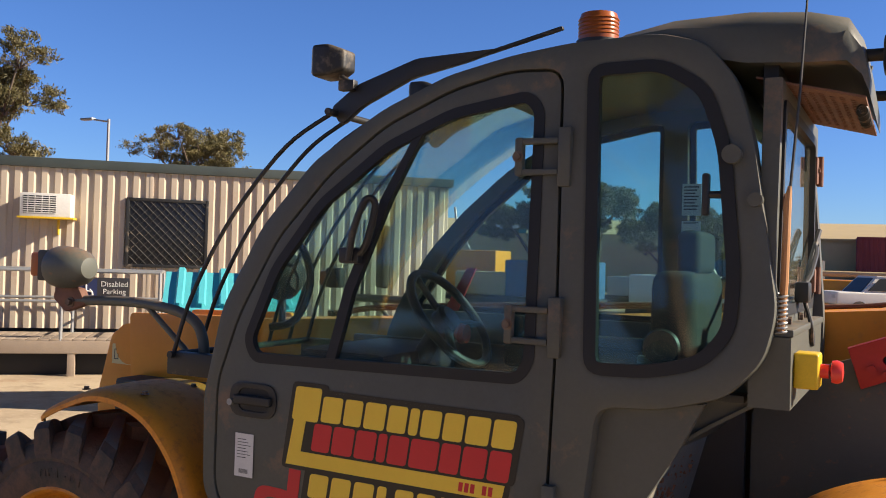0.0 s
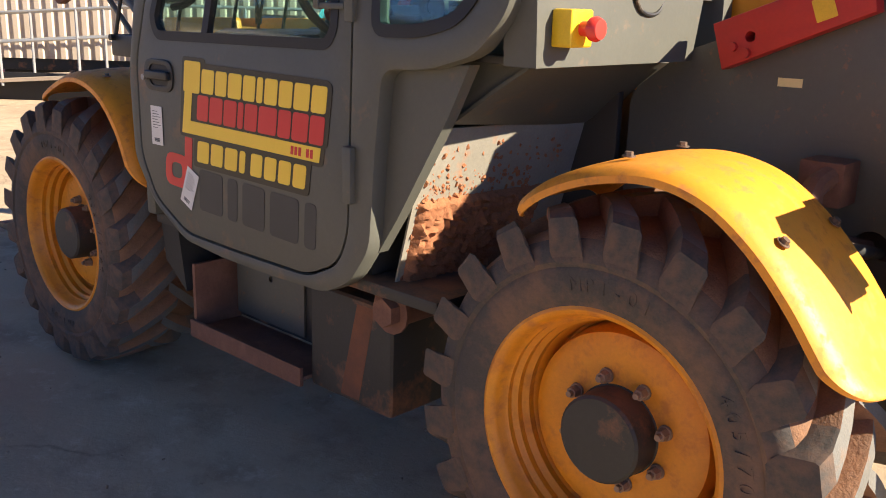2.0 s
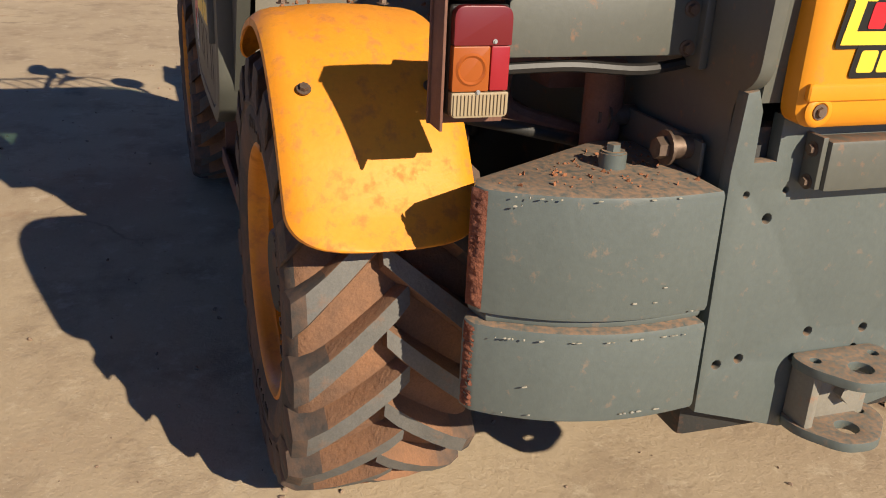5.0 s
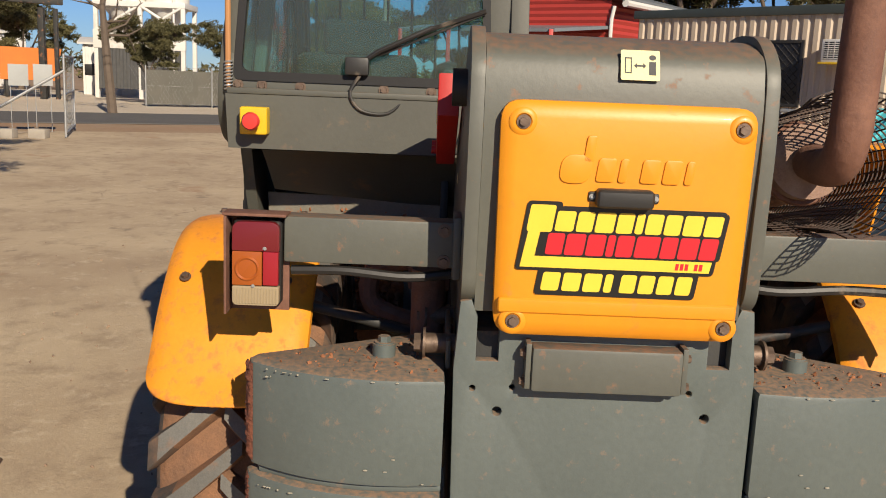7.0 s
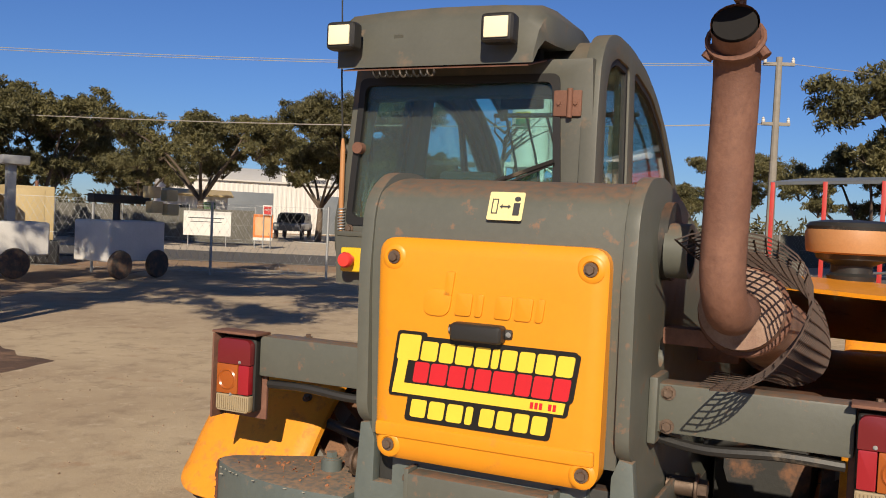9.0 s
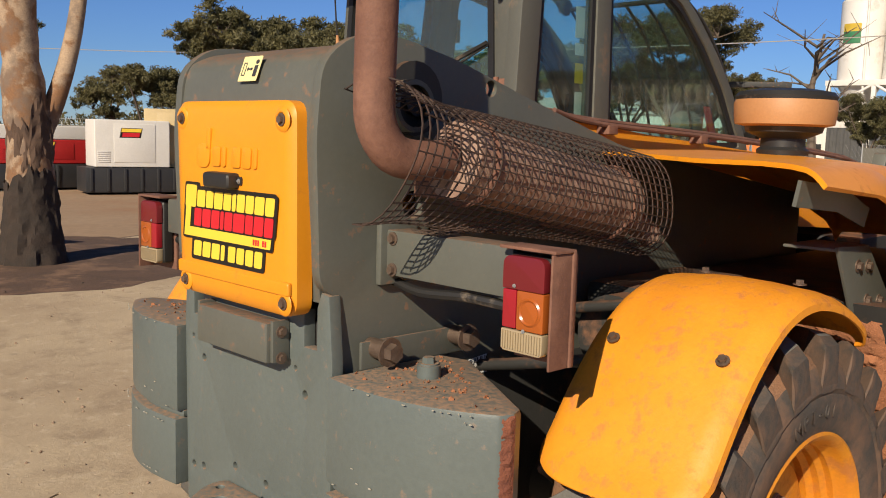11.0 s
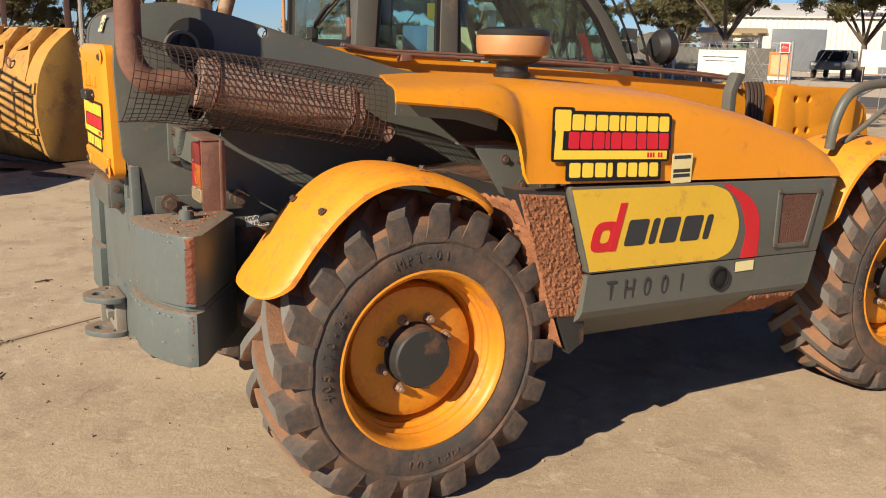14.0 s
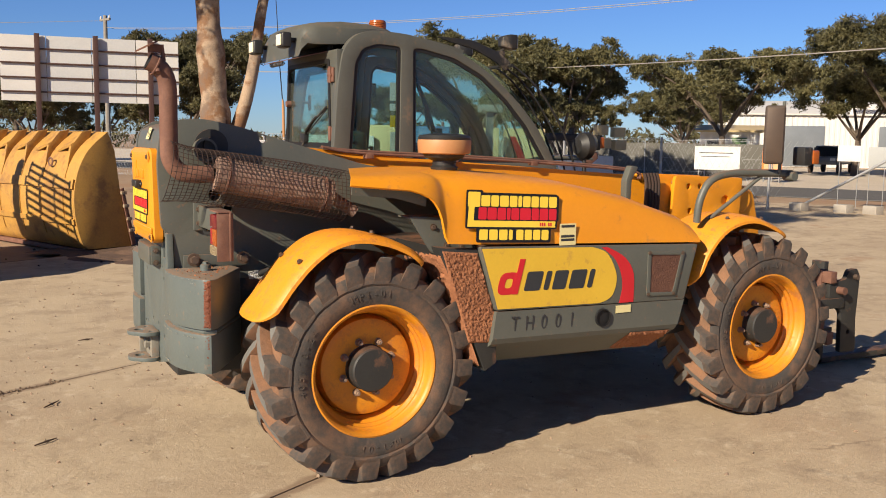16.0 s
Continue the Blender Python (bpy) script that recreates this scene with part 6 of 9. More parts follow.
def yard_concrete():
    """Sun-bleached concrete in world metres: broad tone, stains, scuffs, hairline cracks and earth gathered along the joints."""
    m = bpy.data.materials.new("stained_yard_concrete")
    m.use_nodes = True
    n, l = m.node_tree.nodes, m.node_tree.links
    p = n["Principled BSDF"]
    p.inputs["Roughness"].default_value = 0.92
    geo = n.new("ShaderNodeNewGeometry").outputs["Position"]

    def tex(scale, detail=8.0, rough=0.62, vec=geo):
        t = n.new("ShaderNodeTexNoise")
        t.inputs["Scale"].default_value, t.inputs["Detail"].default_value, t.inputs["Roughness"].default_value = scale, detail, rough
        l.new(vec, t.inputs["Vector"])
        return t

    def span(v, lo, hi, a=0.0, b=1.0):
        r = n.new("ShaderNodeMapRange")
        for k, x in zip(("From Min", "From Max", "To Min", "To Max"), (lo, hi, a, b)):
            r.inputs[k].default_value = x
        l.new(v, r.inputs["Value"])
        return r.outputs[0]

    def calc(op, a, b=0.0, c=0.0):
        x = n.new("ShaderNodeMath")
        x.operation = op
        for sock, v in zip(x.inputs, (a, b, c)):
            if isinstance(v, bpy.types.NodeSocket):
                l.new(v, sock)
            else:
                sock.default_value = v
        return x.outputs[0]

    def blend(f, a, b):
        x = n.new("ShaderNodeMix")
        x.data_type = "RGBA"
        l.new(f, x.inputs[0])
        for sock, v in ((x.inputs[6], a), (x.inputs[7], b)):
            if isinstance(v, tuple):
                sock.default_value = (*v, 1)
            else:
                l.new(v, sock)
        return x.outputs[2]

    col = blend(span(tex(0.45).outputs["Fac"], 0.36, 0.66), (0.51, 0.405, 0.275), (0.38, 0.285, 0.19))
    col = blend(span(tex(2.6, 9, 0.7).outputs["Fac"], 0.50, 0.66, 0, 0.75), col, (0.29, 0.215, 0.145))
    col = blend(span(tex(5.5, 9, 0.75).outputs["Fac"], 0.55, 0.64, 0, 0.7), col, (0.56, 0.46, 0.33))
    col = blend(span(tex(0.8, 9, 0.7).outputs["Fac"], 0.60, 0.70, 0, 0.65), col, (0.34, 0.19, 0.105))
    col = blend(span(tex(1.7, 6, 0.6).outputs["Fac"], 0.66, 0.72, 0, 0.6), col, (0.17, 0.135, 0.10))
    grit = tex(48, 5, 0.75).outputs["Fac"]
    col = blend(span(grit, 0.60, 0.72, 0, 0.6), col, (0.20, 0.145, 0.095))
    col = blend(span(tex(95, 3, 0.7).outputs["Fac"], 0.61, 0.73, 0, 0.6), col, (0.62, 0.53, 0.40))
    # hairline cracks, broken up
    warp = n.new("ShaderNodeMix")
    warp.data_type, warp.blend_type = "RGBA", "ADD"
    warp.inputs[0].default_value = 0.35
    l.new(geo, warp.inputs[6])
    l.new(tex(1.3, 5).outputs["Color"], warp.inputs[7])
    v = n.new("ShaderNodeTexVoronoi")
    v.feature = "DISTANCE_TO_EDGE"
    v.inputs["Scale"].default_value = 0.42
    l.new(warp.outputs[2], v.inputs["Vector"])
    crack = calc("MULTIPLY", span(v.outputs["Distance"], 0.0, 0.005, 0.6, 0), span(tex(0.5, 3).outputs["Fac"], 0.53, 0.62))
    col = blend(crack, col, (0.15, 0.105, 0.07))
    # earth along the joints
    sep = n.new("ShaderNodeSeparateXYZ")
    l.new(geo, sep.inputs[0])
    c, s = math.cos(SLAB_TURN), math.sin(SLAB_TURN)
    across = calc("MULTIPLY_ADD", sep.outputs[0], -s, calc("MULTIPLY_ADD", sep.outputs[1], c, -(-s * -1.4 + c * 1.53)))
    gap = calc("PINGPONG", calc("ADD", across, 272.0), 1.36)
    edge = span(calc("SUBTRACT", gap, calc("MULTIPLY", tex(3.5, 8, 0.7).outputs["Fac"], 0.16)), -0.050, -0.01, 1, 0)
    along = calc("MULTIPLY_ADD", sep.outputs[0], c, calc("MULTIPLY", sep.outputs[1], s))
    col = blend(calc("MULTIPLY", edge, span(along, -0.6, 0.5, 0.8, 0.0)), col, (0.23, 0.155, 0.10))
    l.new(col, p.inputs["Base Color"])
    b = n.new("ShaderNodeBump")
    b.inputs["Strength"].default_value, b.inputs["Distance"].default_value = 0.5, 0.012
    l.new(calc("ADD", calc("MULTIPLY", grit, 0.5), calc("MULTIPLY", tex(14, 8, 0.7).outputs["Fac"], 0.9)), b.inputs["Height"])
    l.new(b.outputs[0], p.inputs["Normal"])
    return m


SLAB_TURN = radians(26)
JOINT = surface("dirt_in_joints", (0.22, 0.15, 0.095), (0.16, 0.105, 0.07), 0.95, scale=4, grain=0.4, bump=0.6)
ASPHALT = surface("grey_asphalt", (0.12, 0.115, 0.11), (0.095, 0.09, 0.088), 0.9, scale=1.0, bump=0.4, bump_scale=80)
GRAVEL = surface("pale_gravel", (0.66, 0.57, 0.46), (0.56, 0.47, 0.37), 0.95, scale=0.6, grain=0.3, bump=0.5)


def ground_sheet():
    bm = bmesh.new()
    radii = [0, 12, 20, 35, 60, 110, 220, 500, 1200, 3000]
    rings = [[bm.verts.new((0, 0, -0.06))]]
    for r in radii[1:]:
        rings.append([bm.verts.new((r * math.cos(2 * math.pi * k / 48), r * math.sin(2 * math.pi * k / 48), -0.06)) for k in range(48)])
    for k in range(48):
        bm.faces.new((rings[0][0], rings[1][k], rings[1][(k + 1) % 48]))
        for a, b in zip(rings[1:], rings[2:]):
            bm.faces.new((a[k], b[k], b[(k + 1) % 48], a[(k + 1) % 48]))
    return bm


tagged(part("ground", ground_sheet(), DIRT), "pale reddish yard dirt stretching to the horizon", "ground", kind="structure")
SLAB = yard_concrete()
pavement = part("pavement", plate([(-16, -13.7), (24, -13.7), (24, 8.1), (-16, 8.1)], -0.05, -0.006, XY), JOINT)
moved_pavement = Matrix.Rotation(SLAB_TURN, 4, "Z") @ Matrix.Translation((0, 0, 0))
pavement.matrix_basis = moved_pavement
tagged(pavement, "sun-bleached concrete yard with dirt-filled joints", "pavement", kind="structure")

# ---- far fence, road and gate ----
FENCE_A, ALONG, OUT = Vector((19.2, 9.4, 0)), Vector((-0.509, 0.861, 0)), Vector((0.861, 0.509, 0))


def strip(name, s0, s1, o0, o1, z, mat, label, cat):
    pts = [FENCE_A + ALONG * s + OUT * o for s, o in ((s0, o0), (s1, o0), (s1, o1), (s0, o1))]
    return tagged(part(name, plate([(p.x, p.y) for p in pts], z - 0.03, z, XY), mat), label, cat, kind="structure")


strip("road", -80, 120, 7.0, 14.0, -0.02, ASPHALT, "grey asphalt road beyond the yard fence", "road")
strip("verge", -80, 120, 14.1, 48, -0.03, GRAVEL, "pale gravel forecourt across the road", "gravel")


def chain_fence(name, start, way, length, height, step, label, cloth=None, lean=0.0):
    f = thing(name, Matrix.Translation(start), label, "fence", kind="structure")
    n = int(length / step)
    for k in range(n + 1):
        p = start + way * (k * step)
        part("post", rod(p + Vector((0, 0, -0.1)), p + Vector((0, 0, height)), 0.035, 8), STEEL, f)
    wires = []
    for z in (0.1, height * 0.5, height - 0.05):
        wires.append(tube([start + Vector((0, 0, z)), start + way * (n * step) + Vector((0, 0, z))], 0.006, 4))
    count = int(n * step / 0.18)
    for k in range(count):
        a = start + way * (k * 0.18)
        for sgn in (-1, 1):
            b = a + way * (sgn * height * 0.55)
            wires.append(tube([a + Vector((0, 0, 0.05)), b + Vector((0, 0, height - 0.06))], 0.0028, 3, caps=False))
    part("wire_netting", joined(*wires), STEEL, f, kind="stuff", smooth=0)
    if cloth:
        a, b = start + OUT * 0.03, start + way * (n * step) + OUT * 0.03
        rows = [[tuple(a.lerp(b, i / 40) + Vector((0, 0, z)) + OUT * 0.05 * math.sin(i * 1.7 + z * 2)) for i in range(41)] for z in (0.05, 0.6, 1.2, 1.7)]
        part("shade_cloth", loft(rows, thickness=0.01), cloth, f)
    return f


CLOTH = surface("faded_shade_cloth", (0.10, 0.10, 0.085), (0.14, 0.13, 0.11), 0.9, scale=1.0, bump=0.3)
chain_fence("boundary_fence", FENCE_A + ALONG * 3.2, ALONG, 30, 1.9, 3.0, "chain-link boundary fence along the yard edge")
chain_fence("far_fence", FENCE_A + OUT * 21.6 + ALONG * -26, ALONG, 20, 1.9, 3.2, "wire fence with faded shade cloth across the road", CLOTH)
chain_fence("far_fence", FENCE_A + OUT * 21.6 + ALONG * 7.5, ALONG, 30, 1.9, 3.2, "wire fence with faded shade cloth across the road", CLOTH)
gate = thing("swing_gate", FENCE_A, "open steel mesh gate with a slanted prop", "gate")
ga, gb = FENCE_A, FENCE_A + Vector((3.3, 1.1, 0))
part("gate_frame", joined(*[rod(p + Vector((0, 0, 0.02)), p + Vector((0, 0, 2.0)), 0.03, 8) for p in (ga, gb)], *[rod(ga + Vector((0, 0, z)), gb + Vector((0, 0, z)), 0.025, 8) for z in (0.12, 1.05, 1.95)]), STEEL, gate)
part("prop", joined(rod(ga + Vector((0, 0, 1.6)), ga + ALONG * 2.4 + Vector((0, 0, 0.1)), 0.035, 8)), STEEL, gate)
part("gate_netting", joined(*[tube([ga.lerp(gb, k / 14) + Vector((0, 0, 0.12)), ga.lerp(gb, min(1, max(0, k / 14 + s * 0.5))) + Vector((0, 0, 1.95))], 0.004, 3, caps=False) for k in range(15) for s in (-1, 1)]), STEEL, gate, smooth=0, kind="stuff")
CONCRETE = surface("bare_concrete", (0.42, 0.38, 0.32), (0.34, 0.30, 0.25), 0.9, scale=6, bump=0.4)
for k, o in enumerate((0.6, 1.3, 2.4)):
    p = FENCE_A + ALONG * o
    tagged(part("concrete_block", block(p.x - 0.15, p.x + 0.15, p.y - 0.2, p.y + 0.2, -0.02, 0.22, 0.02), CONCRETE), "small concrete block by the gate", "block", "blocks by the gate")


def sign_board(place, facing, w, h, z, mat, label, marks=(), posts=True, post_r=0.025):
    m = basis(place + Vector((0, 0, z)), (-facing[1], facing[0], 0), (0, 0, 1))
    s = thing("sign_board", Matrix.Translation(place), label, "sign")
    part("board", moved(plate([(-w / 2, -h / 2), (w / 2, -h / 2), (w / 2, h / 2), (-w / 2, h / 2)], 0, 0.02, XY, (), 0.003), m), mat, s)
    if posts:
        for u in (-w * 0.4, w * 0.4):
            p = m @ Vector((u, 0, -0.03))
            part("post", rod((p.x, p.y, -0.1), (p.x, p.y, z + h * 0.45), post_r, 8), STEEL, s)
    for u0, u1, v0, v1, mm in marks:
        part("print_bar", flat([(u0 * w, v0 * h), (u1 * w, v0 * h), (u1 * w, v1 * h), (u0 * w, v1 * h)], m, 0.002, 0.021), mm, s)
    return s


WHITE = surface("weathered_white_paint", (0.72, 0.70, 0.66), (0.64, 0.62, 0.58), 0.6, scale=1.5, bump=0.05)
ORANGE = surface("faded_orange_paint", (0.68, 0.20, 0.03), (0.60, 0.17, 0.03), 0.6, scale=2, bump=0.05)
toward = (-OUT.x, -OUT.y)
o11 = FENCE_A + OUT * 18.6
sign_board(o11 + ALONG * 9.33, toward, 2.15, 1.12, 1.03, WHITE, "large white notice board across the road", [(-0.4, 0.35, 0.2, 0.24, INK), (-0.35, 0.3, 0.05, 0.08, INK)])
sign_board(o11 + ALONG * 6.79, toward, 0.90, 1.22, 0.95, ORANGE, "orange and white site notice board", [(-0.5, 0.5, -0.5, -0.38, WHITE), (-0.4, 0.4, -0.3, 0.40, surface("pale_orange_print", (0.75, 0.42, 0.2), None, 0.6))])
PALE_BOARD = surface("pale_grey_board", (0.42, 0.43, 0.42), (0.36, 0.37, 0.36), 0.6, scale=2, bump=0.04)
for s_, w_, h_, z_, mat_, kind_ in ((1.50, 0.60, 0.44, 1.52, WHITE, "white"), (0.78, 0.47, 0.54, 1.44, PALE_BOARD, "pale grey"), (0.20, 0.46, 0.54, 1.46, PALE_BOARD, "pale grey")):
    sign_board(FENCE_A + OUT * 2.1 + ALONG * s_, toward, w_, h_, z_, mat_, "blank %s board on thin posts by the gate" % kind_, post_r=0.010)
stop = sign_board(o11 - OUT * 0.1 + ALONG * 6.60, toward, 0.42, 0.46, 1.76, WHITE, "small red and white stop sign", [(-0.42, 0.42, -0.42, 0.42, RED)])
lettering("sign_words", "STOP", 0.12, basis(o11 - OUT * 0.1 + ALONG * 6.60 + Vector((0, 0, 1.76)), (-toward[1], toward[0], 0), (0, 0, 1)) @ Matrix.Translation((0, 0, 0.026)), WHITE, stop, 0.001)


# ---- corrugated buildings ----
def ribs(a, b, z0, z1, period, depth, side):
    """A corrugated wall from a to b in plan; side: the way its ribs stand out."""
    a, b, side = Vector(a).to_3d(), Vector(b).to_3d(), Vector(side).to_3d().normalized()
    n = max(1, int((b - a).length / period))
    line = []
    for k in range(n):
        for f, d in ((0.0, 0.0), (0.30, 0.0), (0.42, 1.0), (0.78, 1.0), (0.90, 0.0)):
            line.append(a.lerp(b, (k + f) / n) + side * (d * depth))
    line.append(b)
    return loft([[tuple(p + Vector((0, 0, z))) for p in line] for z in (z0, z1)], thickness=0.01)


CREAM = surface("cream_corrugated_steel", (0.52, 0.43, 0.33), (0.46, 0.375, 0.29), 0.55, scale=1.2, grain=0.05, bump=0.03, dust=RED_DUST, dust_amount=0.05, dust_scale=1.0)
TRIM = surface("dark_green_trim", (0.06, 0.075, 0.07), None, 0.5, scale=3, bump=0.03)
SCREEN = surface("dark_window_screen", (0.014, 0.014, 0.015), (0.02, 0.02, 0.02), 0.35, scale=9, bump=0.1)
TIMBER = surface("weathered_deck_timber", (0.42, 0.33, 0.25), (0.33, 0.26, 0.20), 0.85, scale=5, grain=0.3, bump=0.3)
WALL_P, WALL_U, WALL_N = Vector((10.9, -7.1, 0)), Vector((0.743, 0.669, 0)), Vector((-0.669, 0.743, 0))
on_wall = lambda s, out=0.0, z=0.0: WALL_P + WALL_U * s + WALL_N * out + Vector((0, 0, z))
office = thing("site_office", Matrix.Translation(on_wall(0)), "cream corrugated portable site office with dark roof trim", "building")
S0, S1, DEPTH = -5.0, 5.6, 3.2
c = [on_wall(S0), on_wall(S1), on_wall(S1, -DEPTH), on_wall(S0, -DEPTH)]
part("wall", ribs(c[0], c[1], 0.55, 3.05, 0.19, 0.03, WALL_N), CREAM, office, smooth=0)
part("wall", ribs(c[1], c[2], 0.55, 3.05, 0.19, 0.03, WALL_U), CREAM, office, smooth=0)
part("wall", ribs(c[0], c[3], 0.55, 3.05, 0.19, 0.03, -WALL_U), CREAM, office, smooth=0)
part("wall", ribs(c[3], c[2], 0.55, 3.05, 0.19, 0.03, -WALL_N), CREAM, office, smooth=0)
def wall_box(s0, s1, o0, o1, z0, z1, bevel=0.01):
    return moved(block(s0, s1, o0, o1, z0, z1, bevel), Matrix(((WALL_U.x, WALL_N.x, 0, WALL_P.x), (WALL_U.y, WALL_N.y, 0, WALL_P.y), (0, 0, 1, 0), (0, 0, 0, 1))))
part("roof", joined(wall_box(S0 - 0.08, S1 + 0.08, -DEPTH - 0.08, 0.09, 3.04, 3.19, 0.02)), TRIM, office)
part("bearer", joined(wall_box(S0, S1, -0.25, -0.1, 0.35, 0.54), wall_box(S0, S1, -DEPTH + 0.1, -DEPTH + 0.25, 0.35, 0.54)), DARK, office)
# black sheet and box stand in for the shade under ramp and office
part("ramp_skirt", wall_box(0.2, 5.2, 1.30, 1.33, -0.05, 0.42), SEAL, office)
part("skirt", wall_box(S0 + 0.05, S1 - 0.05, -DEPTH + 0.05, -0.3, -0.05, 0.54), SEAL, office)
for s in (0.24, -2.4, 2.05):
    part("joint_strip", wall_box(s - 0.03 - 0.35, s + 0.03 - 0.35, 0.0, 0.045, 0.56, 3.03, 0.004), CREAM, office) if s != 2.05 else None
for s0, s1 in ((-0.97, 0.23), (2.25, 3.35)):
    win = part("window", joined(wall_box(s0, s1, 0.03, 0.06, 1.56, 2.60, 0.004)), SCREEN, office, "window behind a dark security screen")
    part("frame", joined(wall_box(s0 - 0.03, s0 + 0.02, 0.03, 0.08, 1.53, 2.63, 0.004), wall_box(s1 - 0.02, s1 + 0.03, 0.03, 0.08, 1.53, 2.63, 0.004), wall_box(s0, s1, 0.03, 0.08, 1.53, 1.58, 0.004), wall_box(s0, s1, 0.03, 0.08, 2.58, 2.63, 0.004)), BLACK, win)
    for k in range(-8, 14):
        for sg in (-1, 1):
            pts = []
            for z in (1.58, 2.58):
                s = s0 + k * 0.13 + (z - 1.58) * sg + (1.0 if sg < 0 else 0)
                pts.append((s, z))
            (a0, za), (b0, zb) = pts
            lo, hi = s0 + 0.02, s1 - 0.02
            t0, t1 = 0.0, 1.0
            d = b0 - a0
            for bound in (lo, hi):
                t = (bound - a0) / d
                if (d > 0) == (bound == lo):
                    t0 = max(t0, t)
                else:
                    t1 = min(t1, t)
            if t1 - t0 > 0.03:
                part("screen_bar", rod(on_wall(a0 + d * t0, 0.068, za + (zb - za) * t0), on_wall(a0 + d * t1, 0.068, za + (zb - za) * t1), 0.006, 4), BLACK, win, smooth=0)
ac = part("air_conditioner", wall_box(1.03, 1.75, 0.02, 0.42, 2.26, 2.62, 0.02), WHITE, office, "cream box air conditioner on a yellow shelf")
part("vent", wall_box(1.24, 1.70, 0.418, 0.424, 2.31, 2.58, 0.0), SCREEN, ac)
for k in range(8):
    part("slat", wall_box(1.24, 1.70, 0.423, 0.432, 2.315 + 0.033 * k, 2.328 + 0.033 * k, 0.002), WHITE, ac)
for k in range(4):
    part("slat", wall_box(1.33 + 0.1 * k, 1.34 + 0.1 * k, 0.423, 0.431, 2.31, 2.58, 0.002), WHITE, ac)
part("shelf", wall_box(0.99, 1.78, 0.0, 0.44, 2.235, 2.262, 0.004), SAFETY_YELLOW, ac)
part("drain", joined(rod(on_wall(1.25, 0.06, 2.235), on_wall(1.25, 0.06, 2.0), 0.02, 8)), SAFETY_YELLOW, ac)
# ramp, landing and rails in front of the office
ramp = thing("access_ramp", Matrix.Translation(on_wall(1.0, 1.2)), "timber access ramp with galvanised hand rails", "ramp")
part("deck", joined(wall_box(-0.42, 2.3, 0.35, 1.55, 0.44, 0.50, 0.01), wall_box(-0.42, 2.3, 1.50, 1.56, 0.32, 0.50, 0.01)), TIMBER, ramp)
for k in range(18):
    part("plank", wall_box(-0.41 + 0.151 * k, -0.27 + 0.151 * k, 0.36, 1.54, 0.501, 0.522, 0.003), TIMBER, ramp)
def slope_deck():
    a, b = on_wall(2.3, 0.35, 0.50), on_wall(8.5, 0.35, 0.06)
    w = WALL_N * 1.2
    return loft([[tuple(a), tuple(a + w)], [tuple(b), tuple(b + w)]], thickness=0.05)
part("slope", slope_deck(), TIMBER, ramp)
for s in (-0.36, 0.8, 1.95):
    for o in (0.45, 1.50):
        part("stump", wall_box(s - 0.05, s + 0.05, o - 0.05, o + 0.05, -0.05, 0.44, 0.006), TIMBER, ramp)
rail_z = lambda s: 0.50 if s <= 2.3 else 0.50 - 0.44 * (s - 2.3) / 6.2
for o in (0.42, 1.52):
    posts = [-0.36, 0.95, 2.3, 3.5, 4.7, 5.9, 7.1, 8.3]
    for s in posts:
        part("rail_post", rod(on_wall(s, o, rail_z(s) - 0.1), on_wall(s, o, rail_z(s) + 0.98), 0.024, 8), STEEL, ramp)
    for h in (0.98, 0.55):
        part("hand_rail", tube([on_wall(s, o, rail_z(s) + h) for s in posts], 0.022, 8), STEEL, ramp)
for h in (0.98, 0.55):
    part("hand_rail", rod(on_wall(-0.36, 0.42, 0.50 + h), on_wall(-0.36, 1.52, 0.50 + h), 0.022, 8), STEEL, ramp)
NAVY = surface("navy_sign", (0.02, 0.03, 0.10), None, 0.5, bump=0.0)
psign = sign_board(on_wall(0.42, 1.58), (WALL_N.x, WALL_N.y), 0.74, 0.36, 1.22, surface("dark_grey_sign", (0.035, 0.032, 0.035), None, 0.5, bump=0.0), "dark disabled parking sign on the ramp rail", [(-0.47, -0.08, -0.44, 0.44, NAVY)], posts=False)
pm = basis(on_wall(0.42, 1.605, 1.22), (-WALL_N.y, WALL_N.x, 0), (0, 0, 1))
lettering("sign_words", "Disabled\nParking", 0.105, pm @ Matrix.Translation((0.17, 0.035, 0)), WHITE, psign, 0.001)
part("symbol", moved(joined(tube([(-0.20 + 0.075 * math.cos(a), -0.05 + 0.075 * math.sin(a), 0.0) for a in np.linspace(-2.6, 1.0, 14)], 0.010, 6), rod((-0.21, 0.09, 0), (-0.20, -0.01, 0), 0.012), rod((-0.20, -0.01, 0), (-0.13, -0.02, 0), 0.012), rod((-0.13, -0.02, 0), (-0.105, -0.10, 0), 0.012)), pm), WHITE, psign)
part("rail_clip", joined(rod(on_wall(0.16, 1.53, 1.22), on_wall(0.16, 1.6, 1.22), 0.012), rod(on_wall(0.70, 1.53, 1.22), on_wall(0.70, 1.6, 1.22), 0.012)), STEEL, psign)
TEAL = surface("teal_plastic", (0.10, 0.52, 0.58), (0.08, 0.45, 0.52), 0.45, scale=2, bump=0.05)
bin_ = thing("waste_bin", Matrix.Translation((7.0, -4.75, 0)) @ Matrix.Rotation(radians(42), 4, "Z"), "large waste bin with a ribbed teal lid", "bin")
bm_ = bin_.matrix_basis
part("body", moved(loft([[(-0.75 * k, -0.45 * k, z), (0.75 * k, -0.45 * k, z), (0.75 * k, 0.45 * k, z), (-0.75 * k, 0.45 * k, z)] for k, z in ((0.88, 0.12), (1.0, 1.15))], True), bm_), surface("dark_bin_plastic", (0.03, 0.06, 0.10), None, 0.5), bin_)
